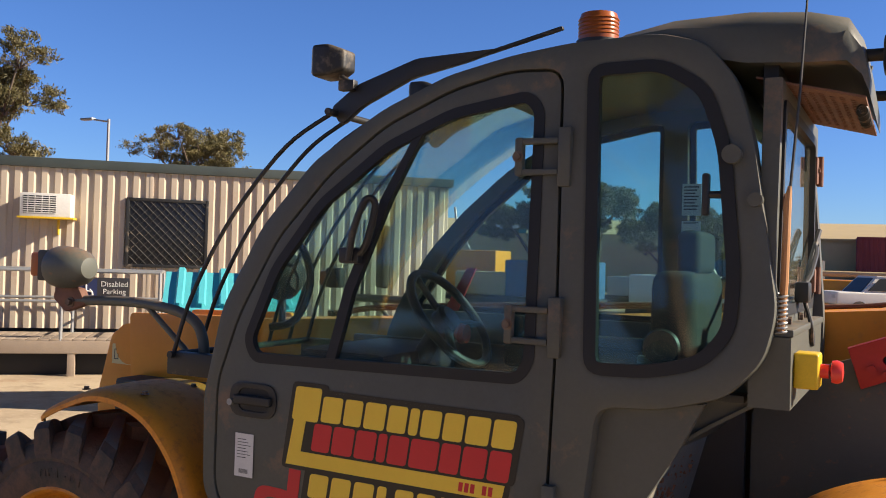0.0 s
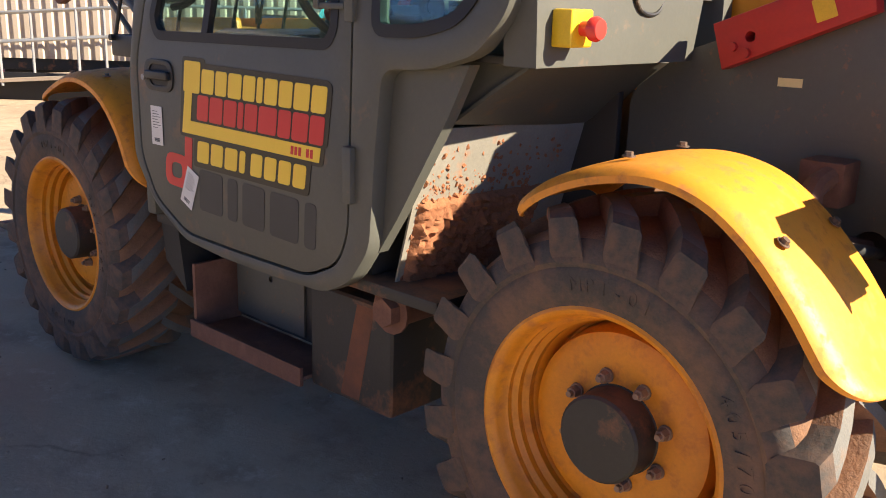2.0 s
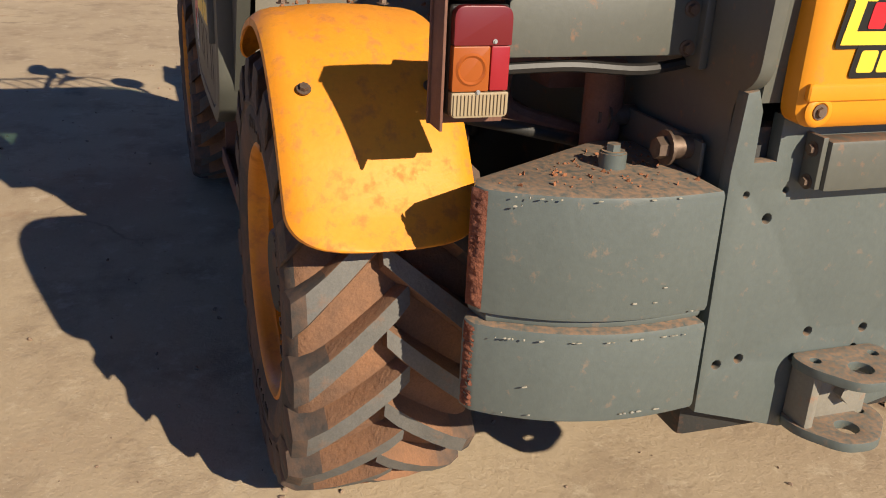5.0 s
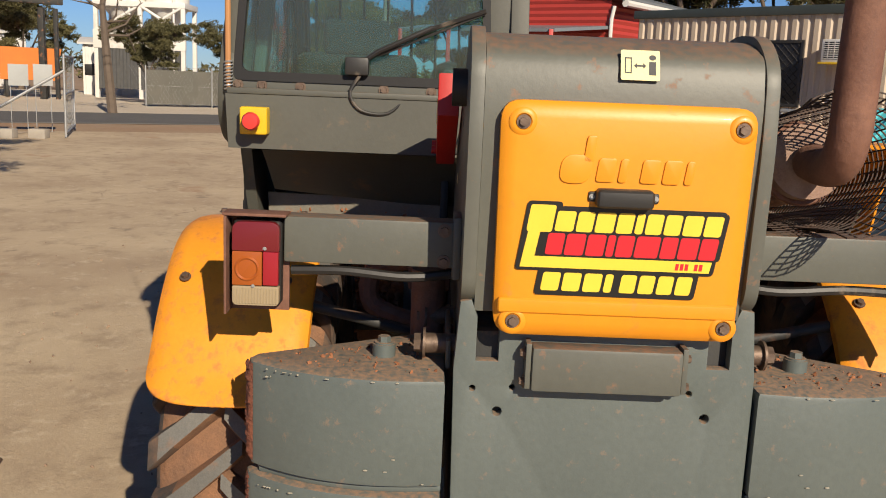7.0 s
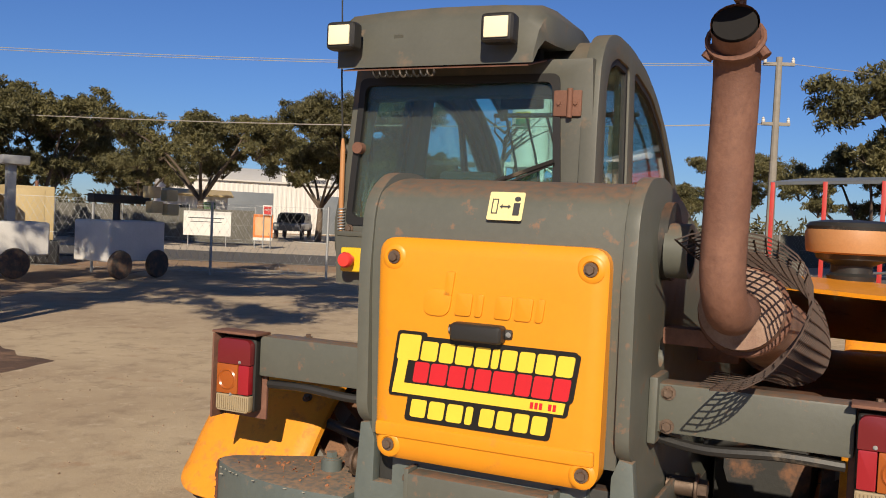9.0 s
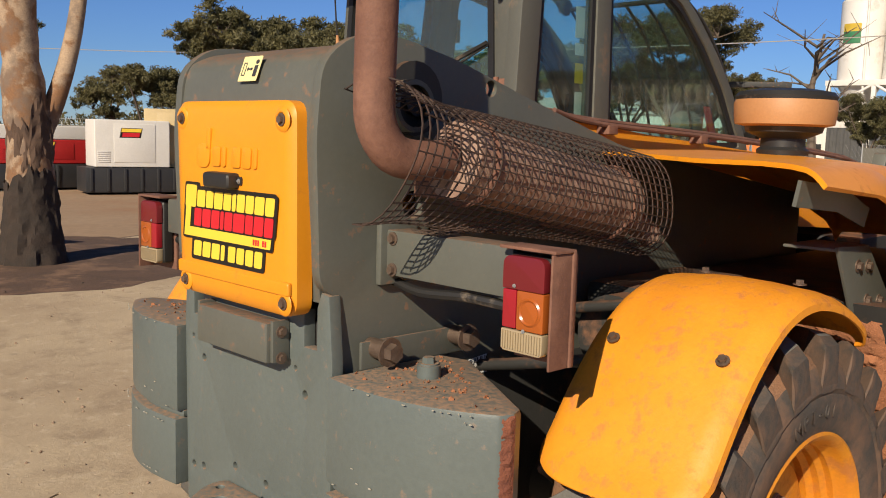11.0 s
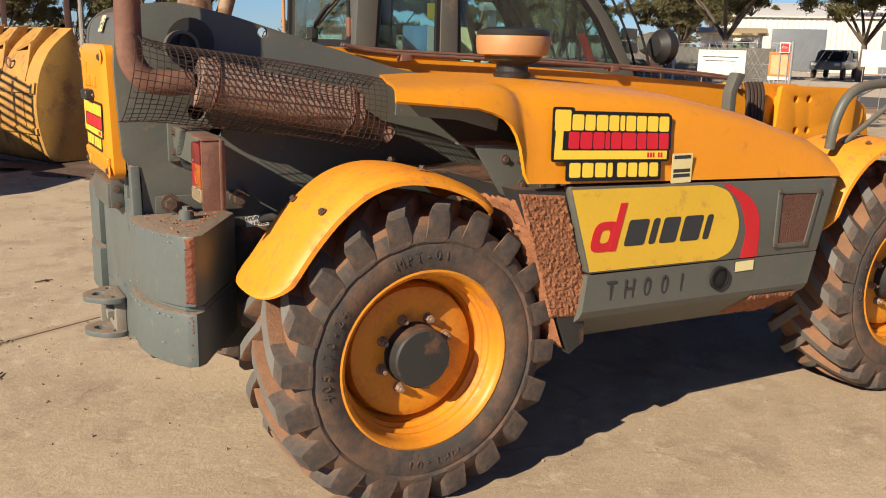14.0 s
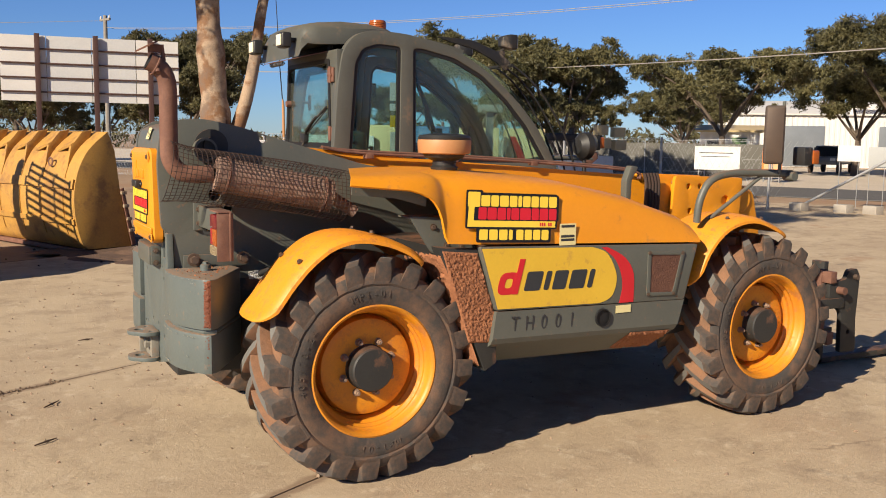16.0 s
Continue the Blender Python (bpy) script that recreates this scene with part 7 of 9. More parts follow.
lid = part("lid", moved(loft([[(-0.78, y, z), (0.78, y, z)] for y, z in ((0.50, 1.17), (0.0, 1.36), (-0.48, 1.56))], thickness=0.03), bm_), TEAL, bin_)
for x in (-0.6, -0.36, -0.12, 0.12, 0.36, 0.6):
    part("rib", moved(loft([[(x - 0.05, y, z + 0.03), (x - 0.03, y, z + 0.06), (x + 0.03, y, z + 0.06), (x + 0.05, y, z + 0.03)] for y, z in ((0.48, 1.18), (-0.46, 1.555))]), bm_), TEAL, lid)
part("rear_wall", moved(block(-0.75, 0.75, -0.47, -0.43, 1.1, 1.54, 0.01), bm_), TEAL, bin_)
for x in (-0.6, 0.6):
    for y in (-0.35, 0.35):
        part("castor", moved(lathe([(0, -0.03), (0.08, -0.03), (0.08, 0.03), (0, 0.03)], 16, "y", (x, y, 0.08)), bm_), BLACK, bin_)

# red shed with verandah
REDWALL = surface("red_corrugated_steel", (0.42, 0.045, 0.035), (0.36, 0.04, 0.03), 0.5, scale=1, grain=0.04, bump=0.02)
ROOFGREY = surface("grey_roof_steel", (0.20, 0.22, 0.24), (0.16, 0.18, 0.2), 0.4, scale=1, bump=0.03)
def ribs_flat(a, b, z0a, z1a, z1b, period, depth, side):
    """A wall with level ribs whose top may slope from z1a to z1b."""
    a, b, side = Vector(a).to_3d(), Vector(b).to_3d(), Vector(side).to_3d().normalized()
    top = max(z1a, z1b)
    rows, z, k = [], z0a, 0
    while z <= top + 1e-6:
        d = depth * (1 if k % 2 else 0)
        za, zb = min(z, z1a), min(z, z1b)
        rows.append([tuple(a + side * d + Vector((0, 0, za))), tuple(b + side * d + Vector((0, 0, zb)))])
        z += period / 2
        k += 1
    return loft(rows)
shed = thing("red_shed", Matrix.Translation((22, -5, 0)), "red corrugated shed with a grey skillion roof and verandah", "building")
q0, q1, q2, q3 = Vector((21.9, -1.55, 0)), Vector((20.4, -3.75, 0)), Vector((27.5, -9.5, 0)), Vector((29.0, -6.0, 0))
part("wall", ribs_flat(q0, q1, -0.05, 4.60, 3.85, 0.16, 0.03, (-1, 0.6, 0)), REDWALL, shed, smooth=0)
part("wall", ribs_flat(q1, q2, -0.05, 3.85, 3.85, 0.16, 0.03, (-0.6, -0.8, 0)), REDWALL, shed, smooth=0)
part("wall", ribs_flat(q0, q3, -0.05, 4.60, 4.60, 0.3, 0.03, (0.3, 1, 0)), REDWALL, shed, smooth=0)
rz = lambda p, z: tuple(p + Vector((0, 0, z)))
part("roof", loft([[rz(q0 + Vector((-0.25, 0.2, 0)), 4.66), rz(q1 + Vector((-0.3, -0.25, 0)), 3.84)], [rz(q3, 4.66), rz(q2, 3.84)]], thickness=0.10), ROOFGREY, shed)
part("gutter", tube([rz(q1 + Vector((-0.3, -0.28, 0)), 3.78), rz(q2 + Vector((0, -0.28, 0)), 3.78)], 0.09, 8), WHITE, shed)
part("downpipe", tube([rz(q1 + Vector((-0.12, -0.05, 0)), 3.72), rz(q1 + Vector((-0.09, 0.0, 0)), 3.4), rz(q1 + Vector((-0.09, 0.0, 0)), 0.1)], 0.05, 8), WHITE, shed)
v0, v1 = Vector((21.5, 1.6, 0)), Vector((19.0, -2.2, 0))
part("verandah_roof", loft([[rz(v0, 3.05), rz(v1, 3.05)], [rz(q0 + Vector((1.2, 2.5, 0)), 3.25), rz(q1, 3.25)]], thickness=0.08), ROOFGREY, shed)
for f in (0.02, 0.35, 0.68, 0.98):
    p = v0.lerp(v1, f)
    part("verandah_post", block(p.x - 0.05, p.x + 0.05, p.y - 0.05, p.y + 0.05, -0.05, 3.03, 0.005), RED, shed)
part("window", moved(plate([(-0.6, 1.0), (0.6, 1.0), (0.6, 2.2), (-0.6, 2.2)], 0, 0.04, XY), basis(q0.lerp(q1, 0.55) + Vector((-0.05, 0.03, 0)), (-0.56, -0.83, 0), (0, 0, 1))), STEEL, shed)

# silos
SILO = surface("white_silo_paint", (0.74, 0.72, 0.68), (0.68, 0.65, 0.60), 0.5, scale=0.5, grain=0.05, bump=0.02, dust=(0.45, 0.38, 0.3), dust_amount=0.1, dust_scale=0.6)
plant = thing("concrete_batch_plant", Matrix.Translation((54, 18.8, 0)), "pair of tall white cement silos on a steel frame", "silo")
for y, mk in ((20.6, True), (17.3, False)):
    silo = part("silo", lathe([(0.0, 4.6), (0.5, 4.6), (1.6, 6.0), (1.62, 11.3), (1.2, 11.75), (0.0, 11.8)], 28, "z", (53.8, y, 0)), SILO, plant, "white steel cement silo")
    part("top_rail", joined(*[tube([(53.8 + 1.5 * math.cos(a), y + 1.5 * math.sin(a), z) for a in np.linspace(0, 2 * math.pi, 18, endpoint=False)], 0.05, 5, closed=True) for z in (12.1, 12.6)], *[rod((53.8 + 1.5 * math.cos(a), y + 1.5 * math.sin(a), 11.4), (53.8 + 1.5 * math.cos(a), y + 1.5 * math.sin(a), 12.6), 0.05, 5) for a in np.linspace(0, 6.28, 9)]), STEEL, silo)
    part("vent_stack", lathe([(0, 11.6), (0.55, 11.6), (0.6, 12.6), (0, 12.7)], 14, "z", (53.6, y - 0.2, 0)), SILO, silo)
    part("ladder", tube([(52.15, y - 0.9, 1.0), (52.15, y - 0.9, 11.8)], 0.09, 6), SILO, silo)
    if mk:
        for z0, z1, tint in ((8.6, 9.35, (0.05, 0.22, 0.1)), (9.35, 9.85, (0.65, 0.45, 0.05))):
            part("colour_mark", loft([[(53.8 + 1.645 * math.cos(a), y + 1.645 * math.sin(a), z) for a in np.linspace(radians(148), radians(196), 9)] for z in (z0, z1)], thickness=0.01), surface("mark_paint", tint, None, 0.6), silo)
for x in (52.2, 55.4):
    for y in (15.7, 18.9, 22.2):
        part("leg", block(x - 0.15, x + 0.15, y - 0.15, y + 0.15, -0.05, 6.2, 0.01), SILO, plant)
part("deck_beam", joined(block(52.0, 55.6, 15.5, 22.4, 5.9, 6.25, 0.02), block(52.0, 52.3, 15.5, 22.4, 3.2, 4.4, 0.02)), SILO, plant)
part("brace", joined(rod((52.1, 15.7, 6.0), (52.1, 18.9, 4.3), 0.1), rod((52.1, 18.9, 6.0), (52.1, 15.7, 4.3), 0.1), rod((52.1, 18.9, 6.0), (52.1, 22.2, 4.3), 0.1)), SILO, plant)
part("load_curtain", ribs((52.1, 15.8), (52.1, 22.1), 0.6, 3.2, 0.5, 0.12, (-1, 0, 0)), surface("grey_canvas", (0.10, 0.10, 0.10), None, 0.9), plant)

plant.matrix_basis = Matrix.Translation((-1.1, -0.8, 0)) @ plant.matrix_basis @ Matrix.Diagonal((0.78, 0.78, 0.89, 1))

# ---- plant yard behind the machine: generator sets, trailer, bucket, billboard ----
TANK = surface("black_steel_skid", (0.022, 0.024, 0.028), (0.035, 0.034, 0.034), 0.5, scale=2, bump=0.05)
def generator(m, w, d, h, mat, label, mark=False):
    g = thing("generator_set", m, label, "generator", "generator row")
    part("skid", moved(block(-w * 0.62, w * 0.62, -d * 0.52, d * 0.52, 0.0, 0.62, 0.02), m), TANK, g)
    for k in range(6):
        u = -w * 0.55 + k * w * 1.1 / 5
        part("skid_rib", moved(block(u - 0.03, u + 0.03, -d * 0.53 - 0.03, -d * 0.53 + 0.02, 0.04, 0.6, 0.01), m), TANK, g)
    can = part("canopy", moved(block(-w / 2, w / 2, -d / 2, d / 2, 0.63, 0.63 + h, 0.04, 3), m), mat, g)
    part("door", moved(block(-w * 0.25, w * 0.3, -d / 2 - 0.012, -d / 2 + 0.004, 0.75, 0.53 + h, 0.01), m), mat, can)
    part("louvre", moved(joined(*[block(-w * 0.46, -w * 0.3, -d / 2 - 0.012, -d / 2 + 0.01, 0.75 + 0.05 * k, 0.775 + 0.05 * k, 0.003) for k in range(6)]), m), mat, can)
    part("exhaust", moved(rod((w * 0.3, 0, 0.6 + h), (w * 0.3, 0, 0.8 + h), 0.05), m), RUST, can)
    if mark:
        bd = basis((-0.05, -d / 2 - 0.0135, 0.63 + h * 0.72), (1, 0, 0), (0, 0, 1))
        part("decal", moved(flat(skew(-0.26, 0.26, -0.11, 0.13, 0.2), Matrix.Identity(4), 0.002), m @ bd), DECAL_BLACK, can)
        part("decal", moved(flat(skew(-0.24, 0.24, 0.03, 0.115, 0.2), Matrix.Identity(4), 0.002, 0.0022), m @ bd), DECAL_YELLOW, can)
        part("decal", moved(flat(skew(-0.20, 0.22, -0.09, 0.015, 0.2), Matrix.Identity(4), 0.002, 0.0022), m @ bd), DECAL_RED, can)
    return g
TAN = surface("tan_canopy_paint", (0.55, 0.43, 0.22), (0.48, 0.37, 0.2), 0.55, scale=1, bump=0.03)
BLUE = surface("blue_canopy_paint", (0.05, 0.14, 0.30), None, 0.5, scale=1, bump=0.03)
gm = lambda x, y, a=-12: Matrix.Translation((x, y, 0)) @ Matrix.Rotation(radians(a), 4, "Z")
generator(gm(8.5, 20.4), 1.85, 1.1, 1.18, WHITE, "white canopied generator set on a black skid", True)
for k, (mt, lb) in enumerate(((TAN, "tan canopied generator set on a black skid"), (BLUE, "blue canopied generator set on a black skid"), (TAN, "tan canopied generator set on a black skid"), (TAN, "tan canopied generator set on a black skid"))):
    generator(gm(10.0 + 1.9 * k, 20.9 + 0.15 * k, -30), 1.3, 2.4, 1.5, mt, lb)
REDM = surface("red_machine_paint", (0.50, 0.02, 0.02), None, 0.5, scale=1, bump=0.03)
generator(gm(7.1, 22.8, 0), 2.4, 1.4, 0.62, REDM, "red compressor with a decal on a skid", True)
part("canopy_top", moved(block(-1.2, 1.15, -0.7, 0.7, 1.255, 1.62, 0.05, 3), gm(7.1, 22.8, 0)), WHITE, bpy.data.objects["generator_set.005"])

trailer = thing("light_tower_trailer", Matrix.Translation((11.2, 16.6, 0)), "white light tower trailer with a folded mast", "trailer")
tm = Matrix.Translation((11.2, 16.6, 0)) @ Matrix.Rotation(radians(-20), 4, "Z")
part("body", moved(block(-0.8, 0.9, -0.5, 0.5, 0.5, 1.25, 0.08, 3), tm), WHITE, trailer)
part("mast", moved(joined(block(0.1, 0.28, -0.1, 0.1, 1.1, 2.6, 0.01), rod((-1.3, 0, 0.35), (-0.2, 0, 1.5), 0.05), block(-0.1, 0.5, -0.3, 0.3, 2.5, 2.7, 0.03)), tm), STEEL, trailer)
part("stay", moved(joined(rod((-1.7, 0, 0.1), (-0.9, 0, 0.75), 0.05), rod((-1.3, -0.2, 0.0), (-0.4, -0.3, 1.4), 0.035)), tm), WHITE, trailer)
for y in (-0.6, 0.6):
    part("road_wheel", moved(lathe([(0, -0.09), (0.2, -0.09), (0.32, -0.07), (0.34, 0.0), (0.32, 0.07), (0.2, 0.09), (0, 0.09)], 24, "y", (0.1, y, 0.34)), tm), TYRE, trailer)

# loader bucket resting on its floor, mouth turned away
def loader_bucket(heel, turn, width):
    """Profile in p (towards the mouth) and z; the shell runs along the bucket's width, away from the near end plate."""
    m = Matrix.Translation(heel) @ Matrix.Rotation(radians(turn), 4, "Z") @ XZ @ Matrix.Diagonal((0.60, 1, 1, 1))   # p, z drawing; depth runs along the width
    b = thing("loader_bucket", Matrix.Translation(heel), "worn yellow loader bucket resting on the ground, red-brown with wear", "bucket")
    back = [tuple(p) for p in smooth_line([(0.10, 0.04), (-0.06, 0.16), (-0.20, 0.50), (-0.22, 0.86), (-0.10, 1.20), (0.14, 1.47), (0.42, 1.64)], 5)]
    cap = back + [(0.72, 1.78), (0.90, 1.50), (1.02, 0.92), (1.24, 0.30), (1.34, 0.10), (1.32, 0.03)]
    skin = lambda pts, d0, d1, t: moved(loft([[(p, z, -d) for p, z in pts] for d in np.linspace(d0, d1, 5)], thickness=t), m)
    part("shell", skin([(1.32, 0.03), (0.7, 0.03)] + back + [(0.72, 1.78)], 0.03, width - 0.03, 0.035), BUCKET, b, smooth=50)
    for d in (0.0, width - 0.04):
        part("end_plate", moved(plate(cap, -d - 0.04, -d, XY, (), 0.006), m), BUCKET, b)
    part("edge_strip", moved(plate([(1.02, 0.92), (1.10, 0.94), (1.32, 0.32), (1.42, 0.06), (1.30, 0.05), (1.20, 0.32)], 0.002, 0.030, XY, (), 0.004), m), RUST, b)
    for p, z in ((1.12, 0.86), (1.18, 0.66), (1.26, 0.46), (1.32, 0.28)):
        part("side_cutter", moved(block(p - 0.10, p + 0.04, z - 0.025, z + 0.025, 0.004, 0.05, 0.006), m), TAN_STEEL, b)
    for d in (0.30, 0.95, 1.60, 2.25, 2.90):
        if d < width - 0.2:
            part("back_rib", skin([(p - 0.02, z) for p, z in back[6:-3]], d, d + 0.05, 0.05), BUCKET, b)
            fin = [(-0.10, 1.22), (0.10, 1.44), (0.46, 1.60), (0.60, 1.80), (0.34, 1.78), (0.02, 1.56)]
            part("gusset", moved(plate(fin, -d - 0.05, -d, XY, (), 0.006), m), BUCKET, b)
            part("gusset_web", moved(loft([[(0.02, 1.56, -d), (0.60, 1.80, -d)], [(0.14, 1.46, -d - 0.52), (0.56, 1.62, -d - 0.52)]], thickness=0.025), m), BUCKET, b)
    for z in (0.45, 0.98):
        part("belly_strap", skin([(p, q) for p, q in back if z - 0.07 < q < z + 0.09], 0.02, width - 0.02, -0.05), BUCKET, b)
    part("lifting_eye", moved(tube([(-0.12, 1.32 + 0.06 * math.sin(a), -0.75 + 0.06 * math.cos(a)) for a in np.linspace(0, 6.28, 16, endpoint=False)], 0.016, 6, closed=True), m), RUST, b)
    part("wear_plate", moved(block(0.0, 1.25, -0.03, 0.03, -width + 0.1, -0.1, 0.004), m), RUST, b)
    return b


TAN_STEEL = surface("worn_bare_steel", (0.42, 0.33, 0.22), (0.30, 0.21, 0.13), 0.6, scale=12, bump=0.2)
loader_bucket((-0.155, 9.04, 0.0), 23, 3.2)
LD = Matrix.Translation((0.15, -2.1, 0))   # the loader's shift from its drawing
# unseen loader, added out of view to cast shade on bucket and ground
loader = thing("wheel_loader", (-3.45, 8.8, 0), "unseen yellow loader rear, added to cast shade on the bucket", "loader")
part("tail_body", moved(bevelled(loft([[(-5.2, y, 0.35), (-5.2, y, 1.5), (-2.9, y, 1.62), (-2.35, y, 1.35), (-2.2, y, 0.8), (-2.35, y, 0.35)] for y in (9.9, 11.6)], True), 0.05, 3), LD), BUCKET, loader)
part("hood_step", moved(bevelled(loft([[(-5.2, y, 1.5), (-5.2, y, 1.92), (-3.3, y, 1.88), (-2.9, y, 1.62)] for y in (10.1, 11.4)], True), 0.03, 2), LD), BUCKET, loader)
for k in range(9):
    part("grille_slat", moved(block(-3.5, -2.55, 9.86, 9.895, 0.55 + 0.095 * k, 0.61 + 0.095 * k, 0.008), LD), BUCKET, loader)
part("grille_void", moved(block(-3.5, -2.55, 9.88, 9.899, 0.5, 1.42, 0.002), LD), SEAL, loader)
for x in (-4.6, -2.6):
    part("road_wheel", moved(lathe([(0, -0.2), (0.3, -0.22), (0.55, -0.2), (0.6, 0), (0.55, 0.2), (0.3, 0.22), (0, 0.2)], 28, "y", (x, 11.9, 0.6)), LD), TYRE, loader)
part("tow_eye", moved(tube([(-2.15, 10.3 + 0.12 * math.cos(a), 0.5 + 0.12 * math.sin(a)) for a in np.linspace(0, 6.28, 16, endpoint=False)], 0.035, 6, closed=True), LD), RUST, loader)
part("chassis", moved(block(-5.0, -2.5, 10.2, 11.3, 0.1, 0.4, 0.02), LD), DARK, loader)
# block shaped so that its shadow darkens the ground before the bucket
part("tail_weight", bevelled(loft([[(x, y, z) for x, y in ((-2.95, 5.95), (-2.25, 6.85), (-3.2, 8.4), (-4.8, 7.6))] for z in (0.35, 1.46)], True), 0.05, 3), BUCKET, loader)

# unseen bars added to throw slat shadows onto the bucket
guard = part("light_guard", joined(*[tube([(-3.2, 7.9, z), (-3.2, 9.3, z + 0.02)], 0.022, 6) for z in np.linspace(1.95, 2.75, 8)], *[tube([(-3.2, y, 1.7), (-3.2, y, 2.8)], 0.025, 6) for y in (7.9, 8.4, 8.85, 9.3)]), BUCKET, loader, "unseen bars added to cast slat shadows")
part("cab_post", block(-3.9, -3.75, 9.3, 9.5, 1.5, 3.1, 0.02), BUCKET, loader)

board = thing("billboard", Matrix.Translation((2.2, 24.5, 0)), "back of a pale billboard on three brown steel posts", "billboard")
BACK = surface("pale_board_back", (0.62, 0.62, 0.60), (0.55, 0.55, 0.54), 0.6, scale=1, bump=0.04)
POSTB = surface("brown_steel_post", (0.10, 0.05, 0.04), None, 0.6)
L0, L1 = Vector((-0.45, 24.75, 0)), Vector((4.55, 24.0, 0))
for k in range(4):
    a, b = L0.lerp(L1, k / 4 + 0.002), L0.lerp(L1, (k + 1) / 4 - 0.002)
    part("sheet", plate([(a.x, a.y), (b.x, b.y), (b.x + 0.01, b.y + 0.03), (a.x + 0.01, a.y + 0.03)], 2.68, 4.6, XY), WHITE if k in (0, 3) else BACK, board)
for f in (0.20, 0.52, 0.83):
    p = L0.lerp(L1, f) + Vector((0, -0.12, 0))
    part("post", block(p.x - 0.07, p.x + 0.07, p.y - 0.05, p.y + 0.05, -0.1, 4.65, 0.005), POSTB, board)
for k in range(4):
    z = 2.95 + 0.42 * k
    part("rail", tube([tuple(L0 + Vector((0, -0.04, z))), tuple(L1 + Vector((0, -0.04, z)))], 0.025, 6), POSTB, board)

# light tower heads seen past the cab
tow = thing("light_tower", Matrix.Translation((13.5, 15.3, 0)), "parked light tower with cream lamp heads", "light tower")
part("body", block(12.6, 14.4, 14.8, 15.9, 0.4, 1.35, 0.06, 3), WHITE, tow)
part("mast", joined(rod((13.2, 15.2, 1.2), (13.2, 15.2, 2.1), 0.08), block(12.4, 14.2, 15.1, 15.3, 1.75, 1.95, 0.02)), BLACK, tow)
for x, z in ((13.9, 2.05), (14.5, 2.0), (14.0, 1.7), (14.55, 1.65)):
    part("lamp_head", block(x - 0.2, x + 0.2, 14.7, 14.9, z - 0.14, z + 0.14, 0.03), TAN, tow)
for x in (12.9, 14.1):
    part("road_wheel", lathe([(0, -0.09), (0.2, -0.09), (0.32, -0.07), (0.34, 0.0), (0.32, 0.07), (0.2, 0.09), (0, 0.09)], 20, "y", (x, 14.75, 0.34)), TYRE, tow)


# ---- across the road ----
def plain_house(name, c0, w, d, h, turn, wall, roof, label, openings=()):
    m = Matrix.Translation(c0) @ Matrix.Rotation(radians(turn), 4, "Z")
    b = thing(name, m, label, "building")
    part("wall", moved(ribs((-w / 2, -d / 2), (w / 2, -d / 2), -0.1, h, 0.4, 0.03, (0, -1, 0)), m), wall, b, smooth=0)
    part("wall", moved(block(-w / 2, w / 2, -d / 2 + 0.02, d / 2, -0.1, h - 0.02, 0.02), m), wall, b)
    part("roof", moved(loft([[(x, -d / 2 - 0.3, h - 0.05), (x, 0, h + d * 0.10), (x, d / 2 + 0.3, h - 0.05)] for x in (-w / 2 - 0.3, w / 2 + 0.3)], thickness=0.12), m), roof, b)
    for u, wd, z0, z1, mt in openings:
        part("window" if z0 > 0.3 else "door", moved(block(u - wd / 2, u + wd / 2, -d / 2 - 0.06, -d / 2 + 0.03, z0, z1, 0.01), m), mt, b)
    return b
GREEND = surface("green_door", (0.10, 0.20, 0.07), None, 0.5)
plain_house("transport_depot", (66, 46, 0), 24, 12, 4.2, -40, WHITE, WHITE, "long white warehouse across the road", [(-6, 4.0, 0.0, 3.2, ROOFGREY), (2, 4.0, 0.0, 3.2, ROOFGREY)])
sign_board(Vector((61.2, 42.2, 0)), (-0.64, -0.76), 4.2, 1.3, 4.2, WHITE, "white and blue business sign on a warehouse", [(-0.5, 0.5, -0.5, 0.5, WHITE), (-0.42, -0.25, -0.3, 0.3, NAVY), (-0.18, 0.42, -0.18, 0.25, NAVY)], posts=False)
plain_house("gatehouse", (42.4, 37.8, 0), 3.6, 3, 2.6, -45, WHITE, TAN, "small cream gatehouse with a green door", [(-0.9, 0.9, 1.0, 1.9, SCREEN), (0.6, 0.9, 0.0, 2.1, GREEND)])
plain_house("site_hut", (58.5, 22.2, 0), 3.4, 3.4, 3.3, -75, WHITE, WHITE, "small white site hut near the silos", [(-1.0, 1.2, 1.2, 1.9, SCREEN), (1.2, 0.9, 0.0, 2.1, WHITE)])
for k, (x, y, a) in enumerate(((45.8, 26.3, -60), (47.2, 22.9, -60))):
    m = gm(x, y, a)
    sk = thing("orange_skip", m, "orange steel tipping skip", "skip", "skips across the road")
    part("hull", moved(loft([[(-1.7 * f, -0.9 * f, z), (1.7 * f, -0.9 * f, z), (1.7 * f, 0.9 * f, z), (-1.7 * f, 0.9 * f, z)] for f, z in ((0.8, 0.9), (1.0, 2.6))], True), m), ORANGE, sk)
    for u in (-1.0, 1.0):
        part("stand", moved(block(u - 0.08, u + 0.08, -0.6, 0.6, 0.0, 0.95, 0.01), m), BLACK, sk)
gan = thing("steel_gantry", (44, 22.6, 0), "dark steel loading gantry", "gantry")
part("column", joined(block(43.45, 43.75, 24.3, 24.6, -0.1, 5.0, 0.02)), DARK, gan)
part("column", joined(block(44.9, 45.2, 20.9, 21.2, -0.1, 4.6, 0.02), block(45.4, 45.6, 20.4, 20.6, -0.1, 4.6, 0.02)), DARK, gan)
